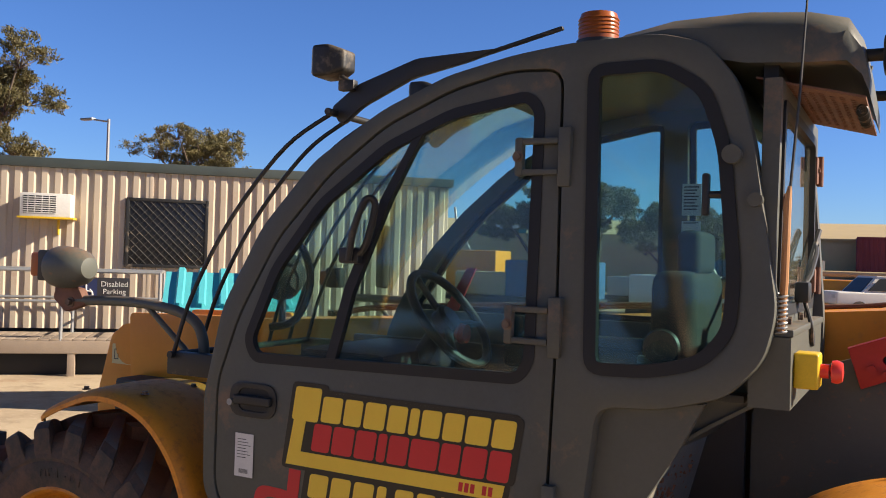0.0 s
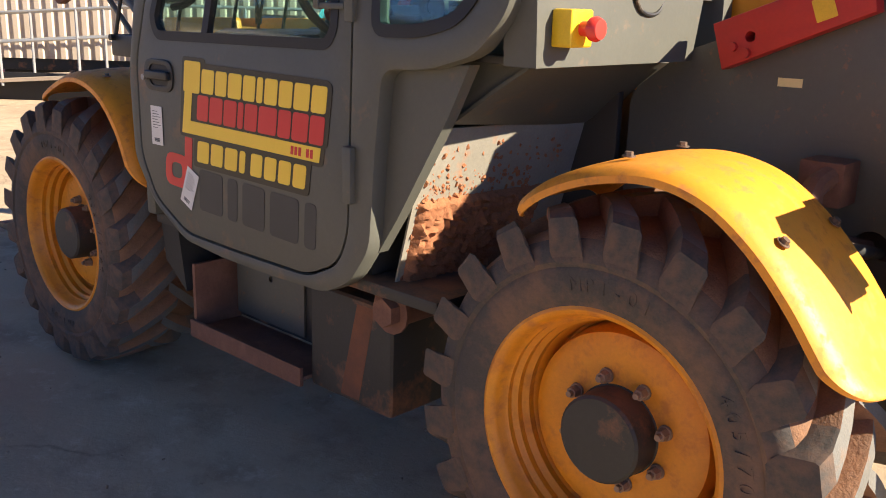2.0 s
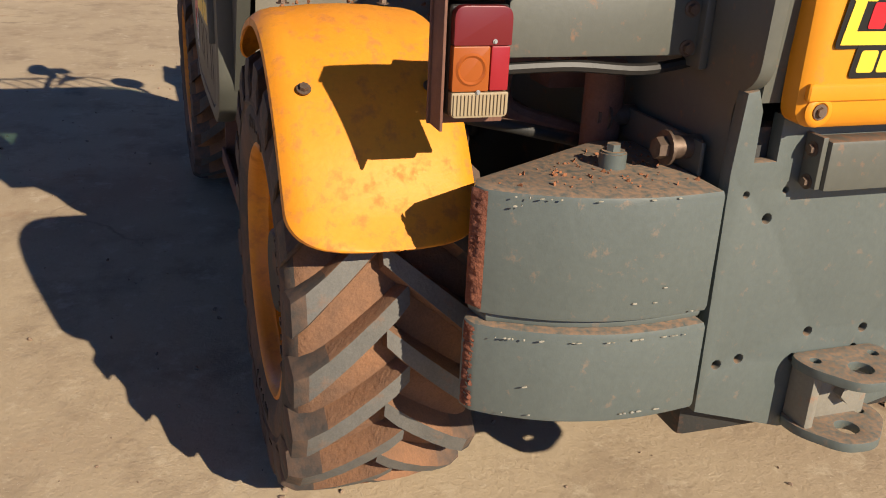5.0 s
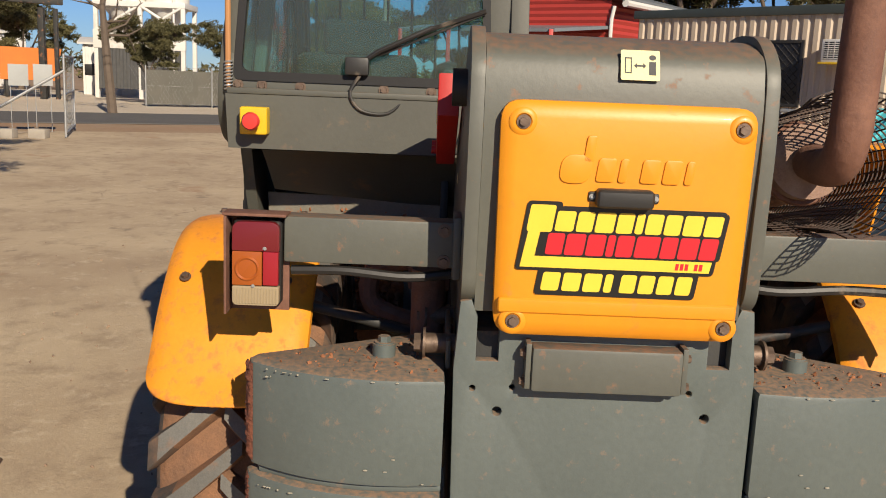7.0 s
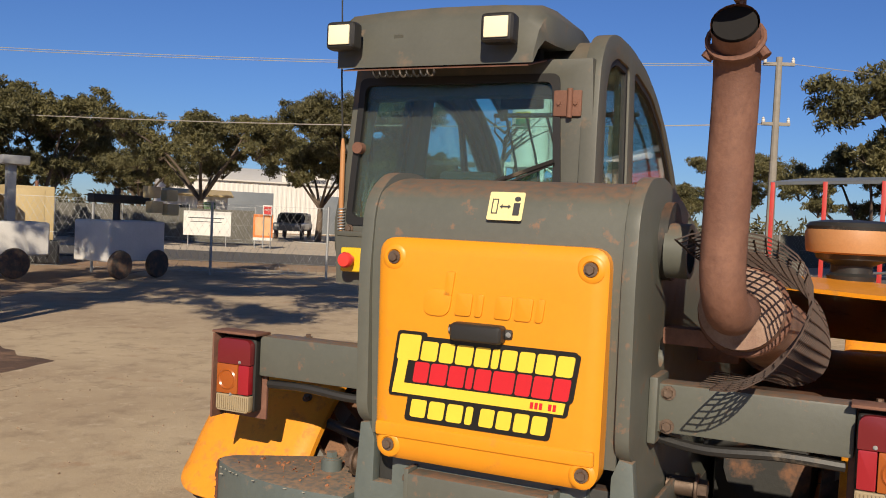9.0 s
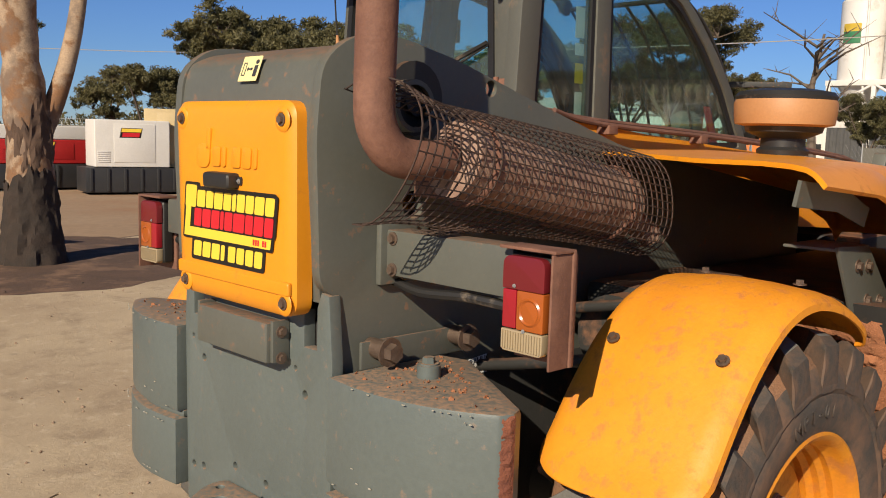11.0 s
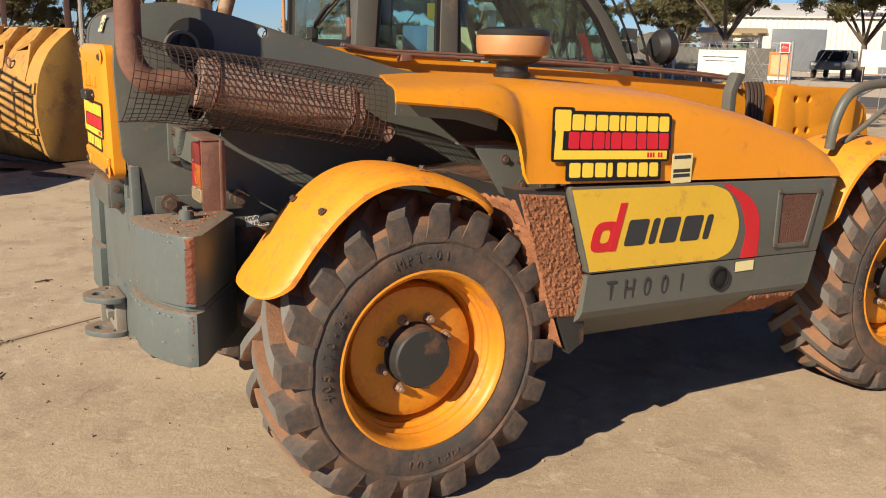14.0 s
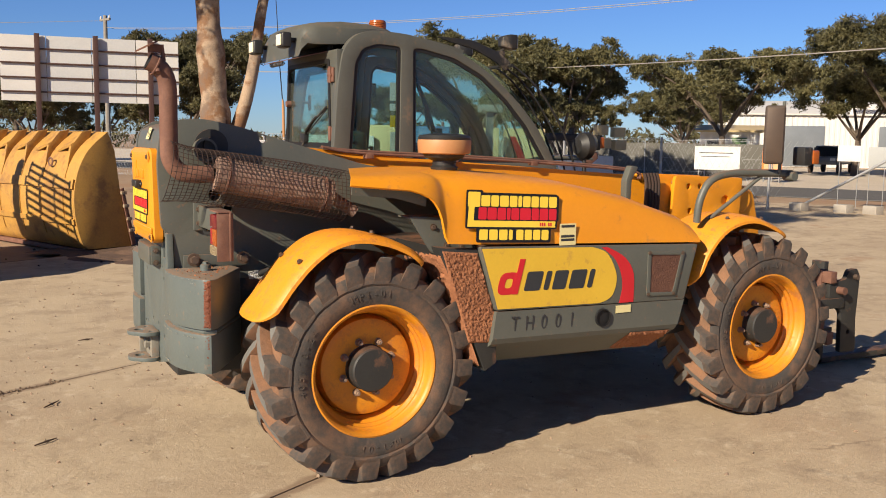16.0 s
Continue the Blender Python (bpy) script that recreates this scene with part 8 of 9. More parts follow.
part("beam", moved(block(-2.6, 2.6, -0.2, 0.2, 4.8, 5.1, 0.02), gm(44.5, 22.5, -62)), DARK, gan)


def parked_ute(m, paint, label, wagon=False):
    v = thing("parked_ute", m, label, "car", "parked vehicles")
    part("body", moved(joined(block(-2.4, 2.4, -0.9, 0.9, 0.55, 1.05, 0.12, 3), loft([[(-0.6, y, 1.03), (-0.4, y * 0.9, 1.62), (0.75, y * 0.9, 1.65), (1.35, y, 1.03)] for y in (-0.86, 0.86)], thickness=0.0)), m), paint, v)
    part("cabin", moved(loft([[(-0.6, y, 1.0), (-0.45, y * 0.88, 1.66), (0.75, y * 0.88, 1.68), (1.4, y, 1.0)] for y in (-0.84, -0.3, 0.3, 0.84)], True), m), paint, v)
    if wagon:
        part("rear_body", moved(bevelled(loft([[(-2.3, y, 0.95), (-2.15, y * 0.9, 1.66), (-0.5, y * 0.9, 1.70), (-0.5, y, 0.95)] for y in (-0.86, 0.86)], True), 0.06, 2), m), paint, v)
        for y in (-0.86, 0.86):
            part("rear_window", moved(block(-2.0, -0.7, y * 0.965 - 0.01, y * 0.965 + 0.01, 1.18, 1.55, 0.02), m), SCREEN, v)
    for y in (-0.845, 0.845):
        part("side_window", moved(plate([(-0.4, 1.1), (-0.32, 1.55), (0.7, 1.57), (1.15, 1.1)], y - 0.01 - 0.02, y + 0.01 - 0.02 if y < 0 else y + 0.03, XZ), m), SCREEN, v)
    part("windscreen", moved(loft([[(1.38, -0.7, 1.06), (0.86, -0.62, 1.6)], [(1.38, 0.7, 1.06), (0.86, 0.62, 1.6)]], thickness=0.02), m), SCREEN, v)
    for x in (-1.5, 1.5):
        for y in (-0.82, 0.82):
            w = part("road_wheel", moved(lathe([(0, -0.1), (0.22, -0.11), (0.34, -0.09), (0.36, 0), (0.34, 0.09), (0.22, 0.11), (0, 0.1)], 20, "y", (x, y, 0.36)), m), TYRE, v)
    part("headlamp", moved(joined(block(2.36, 2.42, -0.8, -0.5, 0.8, 0.95, 0.02), block(2.36, 2.42, 0.5, 0.8, 0.8, 0.95, 0.02)), m), LAMP_DARK, v)
    return v
CARGREY = surface("dark_car_paint", (0.12, 0.13, 0.145), None, 0.3, scale=2, bump=0.0, coat=0.4)
parked_ute(gm(46.5, 33.2, 205), CARGREY, "dark grey four-wheel drive parked by the gatehouse", True)
parked_ute(gm(1.0, -36, 30), WHITE, "white utility vehicle parked in the yard")
parked_ute(gm(14, -34, 75), surface("silver_car_paint", (0.35, 0.36, 0.37), None, 0.35, scale=2, bump=0.0), "silver utility vehicle parked in the yard")

# storage yard beyond the office
plain_house("long_shed", (23, -62, 0), 44, 12, 3.9, 8, TAN, TAN, "long tan depot shed across the storage yard", [(-12 + 6 * k, 4, 0.0, 3.0, ROOFGREY) for k in range(6)])
sign_board(Vector((24.3, -52.2, 0)), (-0.42, 0.9), 2.6, 0.9, 4.15, surface("teal_sign", (0.02, 0.16, 0.2), None, 0.5), "small teal business sign on a shed", [(-0.35, 0.35, -0.2, 0.25, WHITE)], posts=False)
def container(m, mat, label, l=6.1):
    c_ = thing("shipping_container", m, label, "container", "containers in the storage yard")
    part("side", moved(ribs((-l / 2, -1.2), (l / 2, -1.2), 0.1, 2.5, 0.28, 0.04, (0, -1, 0)), m), mat, c_, smooth=0)
    part("side", moved(ribs((l / 2, 1.2), (-l / 2, 1.2), 0.1, 2.5, 0.28, 0.04, (0, 1, 0)), m), mat, c_, smooth=0)
    part("end", moved(joined(block(-l / 2 - 0.02, -l / 2 + 0.05, -1.2, 1.2, 0.1, 2.5, 0.01), block(l / 2 - 0.05, l / 2 + 0.02, -1.2, 1.2, 0.1, 2.5, 0.01)), m), mat, c_)
    part("roof", moved(block(-l / 2, l / 2, -1.22, 1.22, 2.48, 2.59, 0.01), m), mat, c_)
    part("base", moved(block(-l / 2, l / 2, -1.22, 1.22, -0.05, 0.12, 0.01), m), mat, c_)
    return c_
MAROON = surface("maroon_container_paint", (0.22, 0.025, 0.03), None, 0.6, scale=1)
container(Matrix.Translation((0.2, -58, 1.35)) @ Matrix.Rotation(radians(4), 4, "Z"), MAROON, "maroon shipping container on a raised pad")
tagged(part("loading_pad", block(-5, 6, -61, -55.5, -0.1, 1.34, 0.05), CONCRETE), "raised concrete loading pad", "platform", kind="structure")
container(gm(8, -52, 20), BLUE, "blue shipping container in the storage yard")
racks = thing("pipe_rack", (2.5, -44, 0), "rack of stacked steel pipes and beams", "rack")
for j in range(3):
    for k in range(7):
        part("pipe", rod((-5 + 0.3 * j, -44 + 0.55 * k, 0.5 + 0.6 * j), (7 - 0.5 * j, -43.2 + 0.55 * k, 0.5 + 0.6 * j), 0.13, 8), (STEEL, RUST, TAN)[(j + k) % 3], racks)
for x in (-4, 0, 4, 6.5):
    part("upright", block(x - 0.08, x + 0.08, -44.4, -40.0, -0.1, 2.3, 0.01), DARK, racks)
for k in range(9):
    r_ = random.Random(k)
    x, y = 4 + 3.1 * k, -30 - 9 * r_.random()
    w_, d_, h_ = 1.0 + 1.8 * r_.random(), 1.0 + r_.random(), 0.8 + 1.2 * r_.random()
    pl = thing("parked_plant", (x, y, 0), "parked small plant with a boxy body in the storage yard", "machine", "plant in the storage yard")
    part("body", block(x - w_, x + w_, y - d_ / 2, y + d_ / 2, 0.35, 0.35 + h_, 0.08, 3), (YELLOW, WHITE, STEEL, BLUE, TAN)[k % 5], pl)
    part("skid", block(x - w_ * 1.05, x + w_ * 1.05, y - d_ / 2, y + d_ / 2, -0.05, 0.36, 0.02), TANK, pl)
    if k % 2:
        part("mast", joined(rod((x, y, 0.3 + h_), (x + 0.3, y, 2.4 + h_), 0.06), rod((x - 0.6, y, 0.3 + h_), (x + 0.3, y, 2.0 + h_), 0.04)), STEEL, pl)

# power poles and lines
POLE = surface("grey_timber_pole", (0.30, 0.27, 0.23), (0.22, 0.2, 0.17), 0.85, scale=4, bump=0.3)
def power_pole(x, y, h, turn):
    m = gm(x, y, turn)
    p = thing("power_pole", m, "grey power pole with cross arms and insulators", "power pole", "power poles")
    part("pole", moved(tube([(0, 0, -0.3), (0, 0, h)], [0.16, 0.11], 10), m), POLE, p)
    for z, w in ((h - 0.25, 0.55), (h - 2.4, 0.5)):
        arm = part("cross_arm", moved(block(-0.06, 0.06, -w, w, z - 0.06, z + 0.06, 0.01), m), POLE, p)
        for u in (-w + 0.06, 0, w - 0.06):
            part("insulator", moved(lathe([(0, 0), (0.05, 0), (0.07, 0.06), (0.04, 0.1), (0.06, 0.14), (0, 0.2)], 10, "z", (0, u, z + 0.06)), m), WHITE, arm)
    return p
power_pole(32.0, 2.55, 8.1, 20)
power_pole(6.5, 52.0, 8.6, 20)
tagged(part("street_lamp", joined(tube([(26.0, -19.9, -0.2), (26.0, -19.9, 6.5)], [0.08, 0.05], 8), tube([(26.0, -19.9, 6.40), (26.7, -19.75, 6.50)], 0.035, 6), block(26.6, 27.2, -19.85, -19.65, 6.47, 6.55, 0.02)), STEEL), "slim grey street lamp", "street lamp")
cables = []
for (x0, y0), (x1, y1), z, dz in (((32, 2.5), (6.5, 52), 7.9, 0.9), ((32.3, 3.0), (6.9, 52.3), 7.9, 0.9), ((32, 2.5), (6.5, 52), 5.7, 1.0), ((32.3, 2.9), (6.9, 52.3), 5.75, 1.0), ((6.5, 52), (-60, 70), 8.3, 1.2), ((6.6, 52.4), (-60, 71), 6.1, 1.2), ((32, 2.5), (70, -60), 7.9, 1.0)):
    cables.append(tube([(x0 + (x1 - x0) * t, y0 + (y1 - y0) * t, z - dz * 4 * t * (1 - t)) for t in np.linspace(0, 1, 18)], 0.014, 4))
tagged(part("power_lines", joined(*cables), surface("weathered_cable", (0.30, 0.27, 0.24), None, 0.6)), "sagging overhead power lines", "cable", kind="stuff")

# ---- trees ----
BARK = surface("pale_gum_bark", (0.46, 0.33, 0.22), (0.26, 0.13, 0.06), 0.85, scale=3.0, blend=0.08, grain=0.4, bump=0.8, bump_scale=12, dust=(0.17, 0.125, 0.095), dust_amount=0.40, dust_scale=3.6)
BURNT = surface("rough_dark_bark", (0.026, 0.021, 0.018), (0.055, 0.036, 0.027), 0.95, scale=5, grain=0.4, bump=1.0, bump_scale=22)
DARKBARK = surface("grey_brown_bark", (0.16, 0.12, 0.09), (0.10, 0.075, 0.055), 0.9, scale=3, bump=0.6)
def foliage(name, color, second):
    m = surface(name, color, second, 0.6, scale=0.9, blend=0.35, grain=0.0, bump=0.0, spread=0.18)
    n, l = m.node_tree.nodes, m.node_tree.links
    p = n["Principled BSDF"]
    geo = n.new("ShaderNodeNewGeometry")
    hsv = n.new("ShaderNodeHueSaturation")
    r = n.new("ShaderNodeMapRange")
    r.inputs["To Min"].default_value, r.inputs["To Max"].default_value = 0.6, 1.4
    l.new(geo.outputs["Random Per Island"], r.inputs["Value"])
    l.new(r.outputs[0], hsv.inputs["Value"])
    old = p.inputs["Base Color"].links[0].from_socket
    l.new(old, hsv.inputs["Color"])
    l.new(hsv.outputs[0], p.inputs["Base Color"])
    tr = n.new("ShaderNodeBsdfTranslucent")
    l.new(hsv.outputs[0], tr.inputs["Color"])
    mx = n.new("ShaderNodeMixShader")
    mx.inputs[0].default_value = 0.3
    l.new(p.outputs[0], mx.inputs[1])
    l.new(tr.outputs[0], mx.inputs[2])
    l.new(mx.outputs[0], n["Material Output"].inputs[0])
    return m
LEAF = foliage("olive_gum_leaves", (0.165, 0.145, 0.060), (0.095, 0.092, 0.040))
LEAF_GOLD = foliage("golden_olive_leaves", (0.20, 0.17, 0.07), (0.13, 0.115, 0.05))


def leaf_cloud(puffs, per, size, seed):
    """Many small leaf blades gathered in tufts round each puff; puffs: (centre, radius)."""
    rnd = np.random.RandomState(seed)
    verts, count = [], 0
    for c, r in puffs:
        n = int(per * r * r)
        tufts = rnd.normal(size=(16, 3))
        tufts /= np.linalg.norm(tufts, axis=1)[:, None]
        tufts *= r * (0.45 + 0.55 * rnd.rand(16))[:, None]
        pos = tufts[rnd.randint(0, 16, n)] + rnd.normal(size=(n, 3)) * r * 0.17
        pos = np.array(c) + pos * np.array((1, 1, 0.66))
        a = rnd.normal(size=(n, 3))
        a[:, 2] -= 0.5
        a /= np.linalg.norm(a, axis=1)[:, None]
        b = np.cross(a, rnd.normal(size=(n, 3)))
        b /= np.linalg.norm(b, axis=1)[:, None]
        k = size * (0.6 + 0.8 * rnd.rand(n))[:, None]
        verts.append(np.stack([pos - a * k, pos + a * k * 0.1 + b * k * 0.52, pos + a * k], 1).reshape(-1, 3))
        count += n
    me = bpy.data.meshes.new("crown")
    me.from_pydata(np.concatenate(verts).tolist(), [], np.arange(count * 3).reshape(-1, 3).tolist())
    return me


def gum_tree(base, h, spread, seed, bark=DARKBARK, leaf=LEAF, per=230, size=0.13, trunk_r=0.2, fork=0.35, label="olive-green gum tree with an open crown", dense=1.0):
    rnd = random.Random(seed)
    t = thing("gum_tree", (0, 0, 0), label, "tree", "gum trees")
    limbs, puffs, clumps = [], [], []
    lean = Vector((rnd.uniform(-0.08, 0.08), rnd.uniform(-0.08, 0.08), 1))
    top = lean * (h * fork)
    limbs.append(tube([tuple(p) for p in smooth_line([(0, 0, -0.15), tuple(lean * h * fork * 0.5 + Vector((rnd.uniform(-0.1, 0.1), rnd.uniform(-0.1, 0.1), 0))), tuple(top)], 4)], [trunk_r * (1.25 - 0.5 * k / 8) for k in range(9)], 10))
    n = 6
    for k in range(n):
        a = 2 * math.pi * (k + rnd.random() * 0.7) / n
        reach = spread * rnd.uniform(0.45, 0.95)
        tip = top + Vector((math.cos(a) * reach, math.sin(a) * reach, h * (1 - fork) * rnd.uniform(0.5, 0.9)))
        mid = top.lerp(tip, 0.5) + Vector((rnd.uniform(-0.3, 0.3), rnd.uniform(-0.3, 0.3), rnd.uniform(-0.1, 0.5)))
        pts = [tuple(p) for p in smooth_line([tuple(top - lean * 0.2), tuple(mid), tuple(tip)], 4)]
        limbs.append(tube(pts, [trunk_r * (0.55 - 0.45 * i / 8) for i in range(9)], 7))
        clumps.append((tip, spread * rnd.uniform(0.28, 0.42)))
        side = top.lerp(tip, rnd.uniform(0.5, 0.8)) + Vector((rnd.gauss(0, 0.7), rnd.gauss(0, 0.7), rnd.uniform(-0.7, 0.4)))
        clumps.append((side, spread * rnd.uniform(0.20, 0.32)))
    for j in range(4):
        clumps.append((Vector((rnd.gauss(0, spread * 0.22), rnd.gauss(0, spread * 0.22), h * rnd.uniform(0.74, 0.92))), spread * rnd.uniform(0.28, 0.40)))
    # each limb carries a billow of puffs, domed above and open below
    for c, big in clumps:
        for j in range(10):
            d = Vector((rnd.gauss(0, 1), rnd.gauss(0, 1), rnd.gauss(0.45, 0.8))).normalized()
            p = c + Vector((d.x, d.y, d.z * 0.62)) * big * rnd.uniform(0.45, 0.95)
            puffs.append((tuple(p), big * rnd.uniform(0.26, 0.48)))
            limbs.append(tube([tuple(c - Vector((0, 0, big * 0.35))), tuple(p)], [trunk_r * 0.14, trunk_r * 0.04], 4))
    part("trunk", joined(*limbs), bark, t, smooth=60)
    me = leaf_cloud(puffs, per * 1.45 * dense, size * 0.88, seed)
    me.materials.append(leaf)
    crown = new("crown", me)
    crown.parent = t
    t.matrix_basis = Matrix.Translation(base)
    return t


A_ = gum_tree((35.5, 31.5, 0), 6.6, 4.6, 3, per=960, size=0.115, label="olive-green gum tree with an open crown across the road")
B_ = gum_tree((40, 24.2, 0), 8.0, 4.6, 4, per=960, size=0.115, label="olive-green gum tree with an open crown across the road")
C_ = gum_tree((19, 30.5, 0), 6.6, 4.0, 7, per=960, size=0.115, fork=0.18, dense=1.3, label="dense dark gum tree behind the generators")
D_ = gum_tree((32.9, -19.3, 0), 9.9, 3.9, 9, per=620, size=0.105, leaf=LEAF_GOLD, label="golden-olive gum tree behind the site office")
for src, x, y, turn, k in ((A_, 46, 46, 70, 0.8), (C_, 38, 52, 200, 0.85), (A_, 44.5, 30.0, 140, 0.95), (C_, 22.0, 28.2, 120, 0.92), (C_, 14.7, 31.5, 250, 0.62), (C_, 6.3, 33, 30, 0.85), (B_, 8.4, 36, 80, 0.75), (A_, 2.0, 46, 10, 0.6),
                           (C_, 37.5, -4.5, 40, 1.35), (B_, 36.5, -9.5, 10, 1.4), (C_, 35.5, -14.0, 160, 1.3), (C_, 38, -0.8, 210, 0.85), (A_, 44, 9.5, 20, 0.62), (B_, 43.5, 15.0, 250, 0.5), (A_, 48, 27, 60, 0.9), (D_, 30.5, -29.8, 100, 0.8),
                           (B_, 16.3, -44.5, 30, 0.75), (C_, 11.5, -46.5, 140, 0.8), (A_, 20, -47, 200, 0.8), (B_, 2, 58, 0, 0.8), (A_, -3, 62, 90, 0.8), (C_, 7, 60, 50, 0.85), (A_, 46, 58, 140, 0.75), (B_, 52, 52, 30, 0.75), (C_, 58, 50, 80, 0.75), (A_, 38, 62, 10, 0.7),
                           (C_, 62, 30, 10, 0.9), (B_, 66, 8, 70, 0.9), (A_, 64, -6, 70, 0.9), (D_, 27, 62, 70, 0.6), (D_, -12, 60, 70, 0.7)):
    copy_thing(src, Matrix.Translation((x, y, 0)) @ Matrix.Rotation(radians(turn), 4, "Z") @ Matrix.Scale(k, 4))

# the near gum behind the machine
near = thing("gum_tree", (0, 0, 0), "tall gum tree with peeling pale bark and a charred foot", "tree", "gum trees")
stem = [(0, 0, -0.1), (0.03, 0.0, 0.9), (-0.02, 0.02, 1.9), (-0.10, 0.03, 3.2), (-0.16, 0.05, 4.4), (-0.35, 0.1, 5.6), (-0.3, 0.2, 7.2)]
def ragged_bark(z0, tops, r0, r1, seed, lump):
    """A skin of flaking bark round the stem with an uneven upper edge."""
    rows = []
    for j in range(45):
        row = []
        for k in range(48):
            a = 2 * math.pi * k / 48
            d = Vector((math.cos(a), math.sin(a), 0))
            hi = tops + 0.30 * noise.noise(d * 1.6 + Vector((seed, 0, 0))) + 0.22 * noise.noise(d * 6 + Vector((0, seed, 0)))
            z = z0 + (hi - z0) * j / 44
            p = Vector((d.x, d.y, z))
            r = r0 + (r1 - r0) * min(1, max(0, z)) ** 0.6 + lump * noise.noise(Vector((d.x * 5, d.y * 5, z * 3.2))) + 0.8 * lump * noise.noise(Vector((d.x * 14, d.y * 14, z * 8)))
            row.append((0.02 + d.x * r, d.y * r, z))
        rows.append(row)
    return loft([r + [r[0]] for r in rows])
part("charred_foot", ragged_bark(-0.1, 1.12, 0.40, 0.268, 3, 0.035), BURNT, near, "rough charred bark at the foot")
part("bark_flake", ragged_bark(0.9, 1.75, 0.40, 0.238, 8, 0.03), surface("loose_brown_bark", (0.15, 0.09, 0.06), (0.07, 0.045, 0.033), 0.95, scale=6, grain=0.35, bump=0.9, bump_scale=20), near, "loose brown bark")
part("trunk", joined(tube([tuple(p) for p in smooth_line(stem[1:], 6)], [0.258 - 0.0055 * k + 0.016 * math.sin(k * 1.3) + 0.012 * math.sin(k * 2.9) for k in range(31)], 16),
                     tube([tuple(p) for p in smooth_line([(0.0, 0, 1.2), (0.30, -0.05, 1.9), (0.52, -0.08, 2.7), (0.75, 0.0, 3.9), (1.2, 0.2, 5.2), (1.7, 0.4, 6.6)], 5)], [0.13 - 0.0035 * k for k in range(26)], 10),
                     tube([tuple(p) for p in smooth_line([(-0.16, 0.05, 4.3), (-0.7, -0.4, 5.0), (-1.4, -0.7, 5.4), (-2.2, -0.8, 6.4)], 5)], [0.11 - 0.005 * k for k in range(16)], 8),
                     tube([tuple(p) for p in smooth_line([(0.75, 0, 3.9), (1.5, -0.5, 4.4), (2.2, -0.7, 4.5), (2.9, -0.6, 4.9)], 5)], [0.06 - 0.003 * k for k in range(16)], 6)), BARK, near, smooth=60)
_r = random.Random(21)
puffs = []
for k in range(52):
    a, rr_ = _r.uniform(0, 6.28), _r.uniform(0.5, 4.8)
    puffs.append(((0.6 + rr_ * math.cos(a), 0.2 + rr_ * math.sin(a), _r.uniform(5.6, 9.6)), _r.uniform(0.45, 1.0)))
# low puffs out of view, added so the crown shades the yard ground
low = [((_r.uniform(-4.6, 4.4), _r.uniform(-5.2, 3.5), _r.uniform(5.6, 7.6)), _r.uniform(0.6, 1.1)) for k in range(46)]
puffs += [((1.9, -0.4, 4.7), 0.4), ((2.7, -0.5, 4.9), 0.5), ((0.9, 0.3, 4.6), 0.35), ((-1.9, -0.8, 6.0), 0.6)]
me = leaf_cloud(puffs + low, 900, 0.10, 22)
me.materials.append(LEAF)
cr = new("crown", me)
cr.parent = near
near.matrix_basis = Matrix.Translation((1.78, 8.75, 0))
_r = random.Random(31)
tagged(part("bark_litter", dirt_clods([(1.78 + _r.gauss(0, 0.9), 8.6 + _r.gauss(0, 0.6), 0.0) for _ in range(420)], 0.006, 0.028, 6, 0.4), BURNT), "dark bark litter round the tree", "litter", kind="stuff")

SOIL = surface("dark_leaf_soil", (0.15, 0.085, 0.055), (0.085, 0.052, 0.036), 0.95, scale=2.2, grain=0.4, bump=0.8, bump_scale=16, dust=(0.27, 0.16, 0.10), dust_amount=0.25, dust_scale=1.6)


def soil_bed(cx, cy, rx, ry):
    """A low uneven spread of soil with a ragged outline."""
    rows = []
    for j in range(9):
        f = j / 8
        row = []
        for k in range(73):
            a = 2 * math.pi * (k % 72) / 72
            d = Vector((math.cos(a), math.sin(a), 0))
            reach = 1 + 0.22 * noise.noise(d * 1.7) + 0.10 * noise.noise(d * 6) + 0.05 * noise.noise(d * 17)
            p = Vector((cx + rx * f * reach * d.x, cy + ry * f * reach * d.y, 0))
            row.append((p.x, p.y, -0.004 + 0.05 * (1 - f ** 2) + 0.012 * (1 - f) * noise.noise(p * 3)))
        rows.append(row)
    return loft(rows)


tagged(part("soil_bed", soil_bed(2.3, 9.1, 2.9, 2.3), SOIL, smooth=60), "dark reddish soil and litter round the gum tree", "soil", kind="structure")

# dead tree by the silos
dead = thing("dead_tree", (0, 0, 0), "bare dead tree with twisted grey branches", "tree")
_r = random.Random(5)
br = [tube([(0, 0, -0.1), (0.1, 0.2, 2.0), (0.0, 0.3, 4.0), (0.3, 0.1, 6.0)], [0.2, 0.17, 0.12, 0.05], 8)]
for k in range(16):
    z = _r.uniform(2.6, 5.6)
    a = _r.uniform(0, 6.28)
    l = _r.uniform(1.2, 2.6)
    p0 = Vector((0.05, 0.25, z))
    p1 = p0 + Vector((math.cos(a) * l * 0.5, math.sin(a) * l * 0.5, _r.uniform(0, 0.8)))
    p2 = p1 + Vector((math.cos(a + 0.5) * l * 0.5, math.sin(a + 0.5) * l * 0.5, _r.uniform(-0.3, 0.9)))
    br.append(tube([p0, p1, p2], [0.06, 0.04, 0.012], 5))
    for j in range(3):
        d = Vector((_r.gauss(0, 0.4), _r.gauss(0, 0.4), _r.gauss(0.2, 0.3)))
        q = p1.lerp(p2, _r.random())
        br.append(tube([q, q + d], [0.02, 0.006], 4))
part("trunk", joined(*br), DARKBARK, dead)
dead.matrix_basis = Matrix.Translation((33, 13.2, 0))

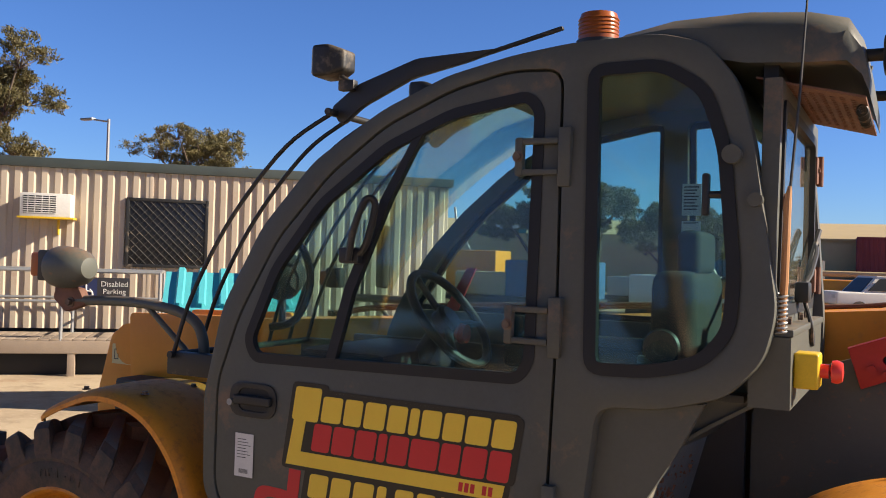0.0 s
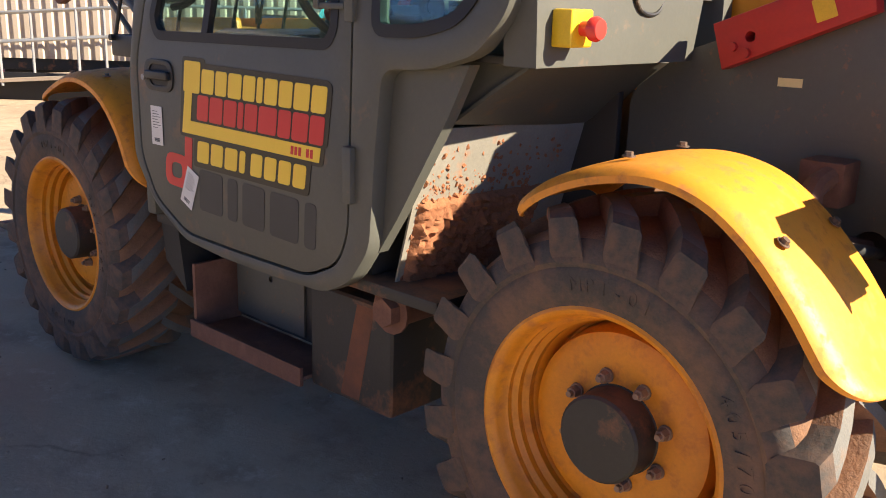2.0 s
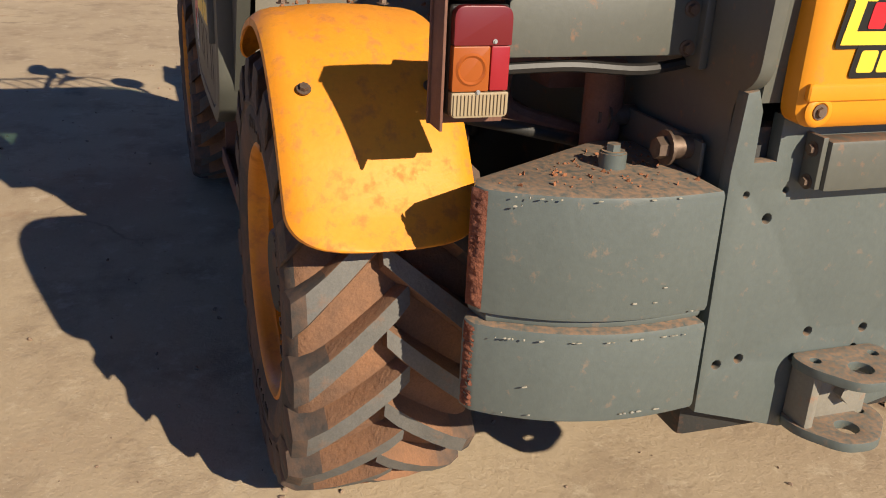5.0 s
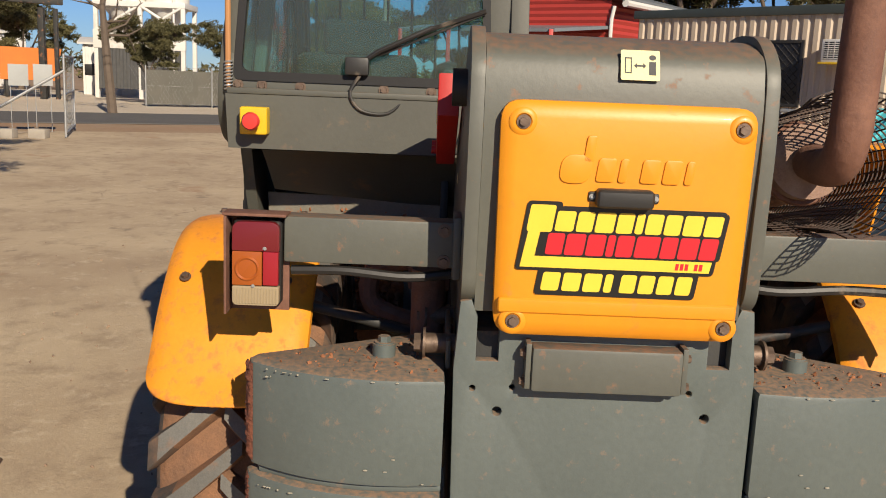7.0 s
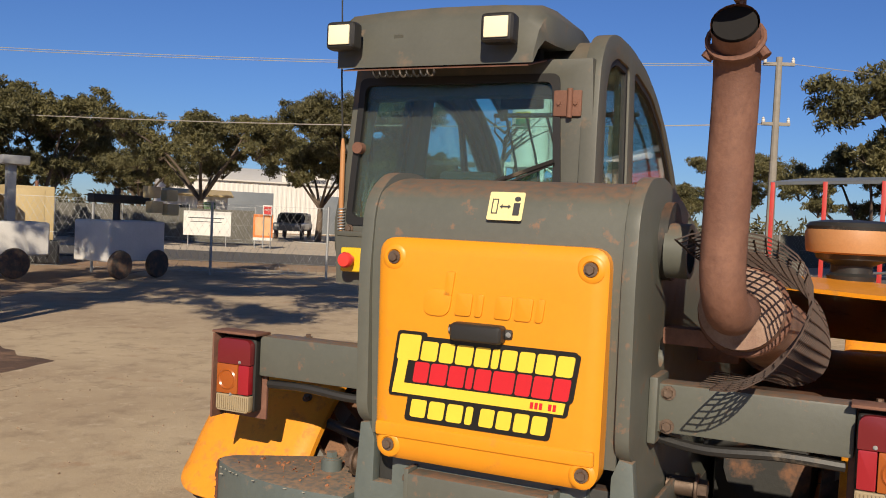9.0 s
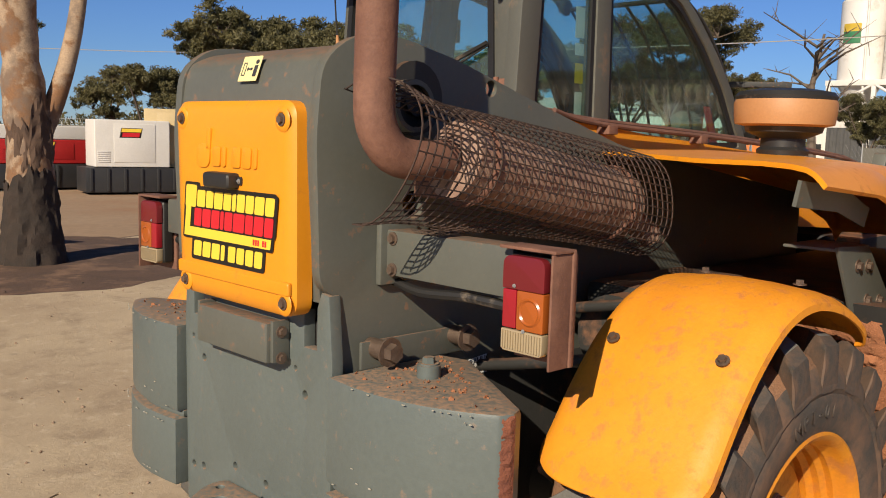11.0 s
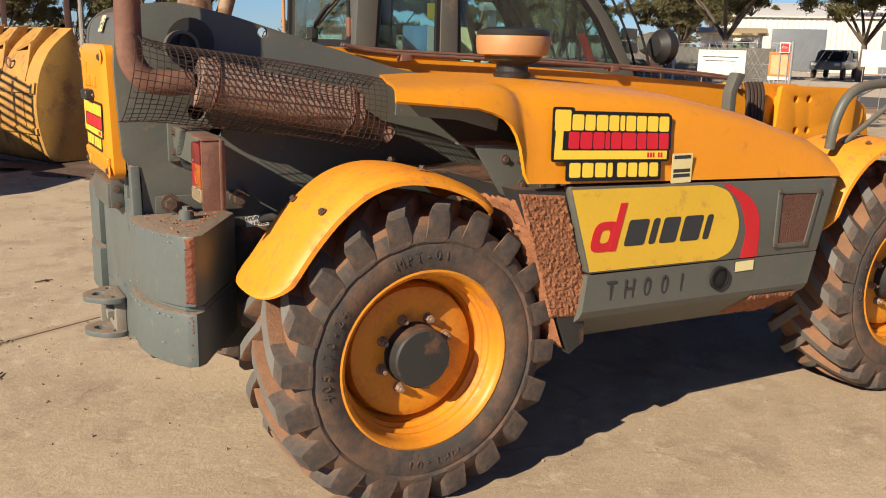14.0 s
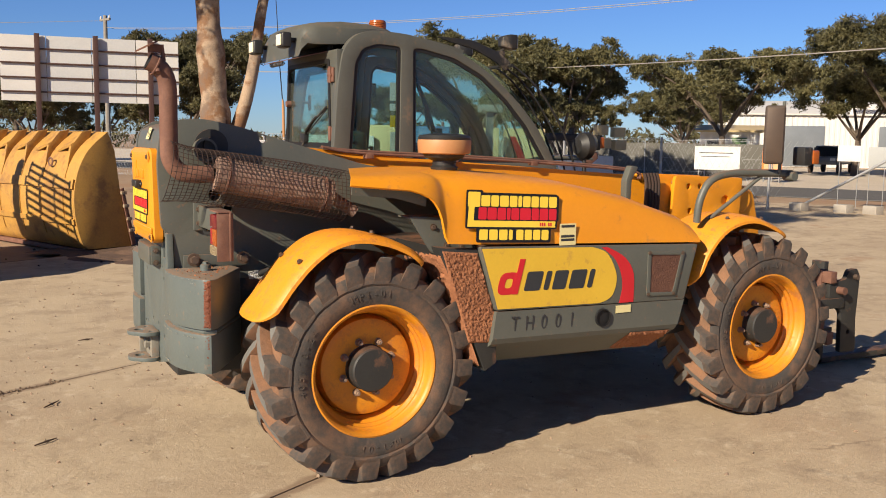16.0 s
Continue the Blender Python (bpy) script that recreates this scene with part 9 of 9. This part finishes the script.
# far belt of scrub to the horizon
_r = random.Random(41)
puffs = []
for k in range(420):
    a = 2 * math.pi * k / 420 + _r.uniform(-0.005, 0.005)
    d = _r.uniform(115, 150)
    puffs.append(((d * math.cos(a), d * math.sin(a), _r.uniform(0.5, 2.8)), _r.uniform(1.5, 3.0)))
me = leaf_cloud(puffs, 22, 0.55, 42)
me.materials.append(LEAF)
tagged(new("far_scrub", me), "distant belt of olive scrub and trees", "trees", kind="stuff")

# ---- loose things on the ground ----
STONE = surface("yard_pebbles", (0.34, 0.25, 0.17), (0.20, 0.13, 0.09), 0.9, scale=8, bump=0.3)
_r = random.Random(51)
peb = [(_r.uniform(-5, 6), _r.uniform(-6.5, 7.5), 0.002) for _ in range(2000)] + [(_r.gauss(-1.2, 0.9), _r.gauss(2.2, 1.2), 0.002) for _ in range(250)]
tagged(part("pebbles", dirt_clods(peb, 0.0025, 0.013, 7), STONE), "scattered pebbles and grit on the concrete", "pebbles", kind="stuff")
_r = random.Random(52)
_line = [(_r.uniform(-7.6, 0.2), _r.gauss(0, 0.030)) for _ in range(1300)]
tagged(part("joint_earth", dirt_clods([(-1.4 + math.cos(SLAB_TURN) * a - math.sin(SLAB_TURN) * b, 1.53 + math.sin(SLAB_TURN) * a + math.cos(SLAB_TURN) * b, 0.0) for a, b in _line], 0.003, 0.014, 8, 0.35), JOINT), "dry earth and grit gathered along a slab joint", "earth", kind="stuff")
TWIG = surface("dry_twig", (0.10, 0.06, 0.04), None, 0.9)
for x, y, a, l in ((-1.34, 1.02, 0.9, 0.16), (-1.44, 0.25, 0.6, 0.15), (-0.9, 2.9, 0.2, 0.12), (-2.6, -1.2, 1.2, 0.14), (0.9, 2.25, 0.4, 0.08), (-2.0, 3.3, 2.2, 0.1)):
    d = Vector((math.cos(a), math.sin(a), 0)) * l / 2
    p = Vector((x, y, 0.008))
    tagged(part("twig", joined(tube([p - d, p + Vector((0.01, -0.008, 0.006)), p + d], [0.004, 0.006, 0.003], 5), tube([p, p + d * 0.5 + Vector((-d.y, d.x, 0)) * 0.6], [0.004, 0.002], 4)), TWIG), "dry brown twig on the concrete", "twig", "twigs")

# ---- concrete slabs, one by one ----
def slab_mesh(w, d):
    return mesh_of(block(-w / 2, w / 2, -d / 2, d / 2, -0.04, 0.0, 0.0), "slab", SLAB, 0)
SLAB_W, SLAB_D = 8.0, 2.72
slab_me = slab_mesh(SLAB_W - 0.014, SLAB_D - 0.014)
# joint lines run through (-1.4, 1.53) along the slab direction
_c, _s = math.cos(SLAB_TURN), math.sin(SLAB_TURN)
v_line = -_s * -1.4 + _c * 1.53
_r = random.Random(61)
for j in range(-6, 3):
    for i in range(-2, 0):
        ob = new("slab", slab_me)
        ob.parent = pavement
        ob.matrix_basis = Matrix.Translation((4.296 + SLAB_W * i, v_line + SLAB_D * (j - 0.5 + 1), 0.0))
# one long pour in front of the jointed bays
pour = part("slab", plate([(0.2892, -13.6), (23.9, -13.6), (23.9, 8.0), (0.2892, 8.0)], -0.04, 0.0, XY), SLAB)
pour.parent = pavement
pour.matrix_parent_inverse = Matrix.Identity(4)
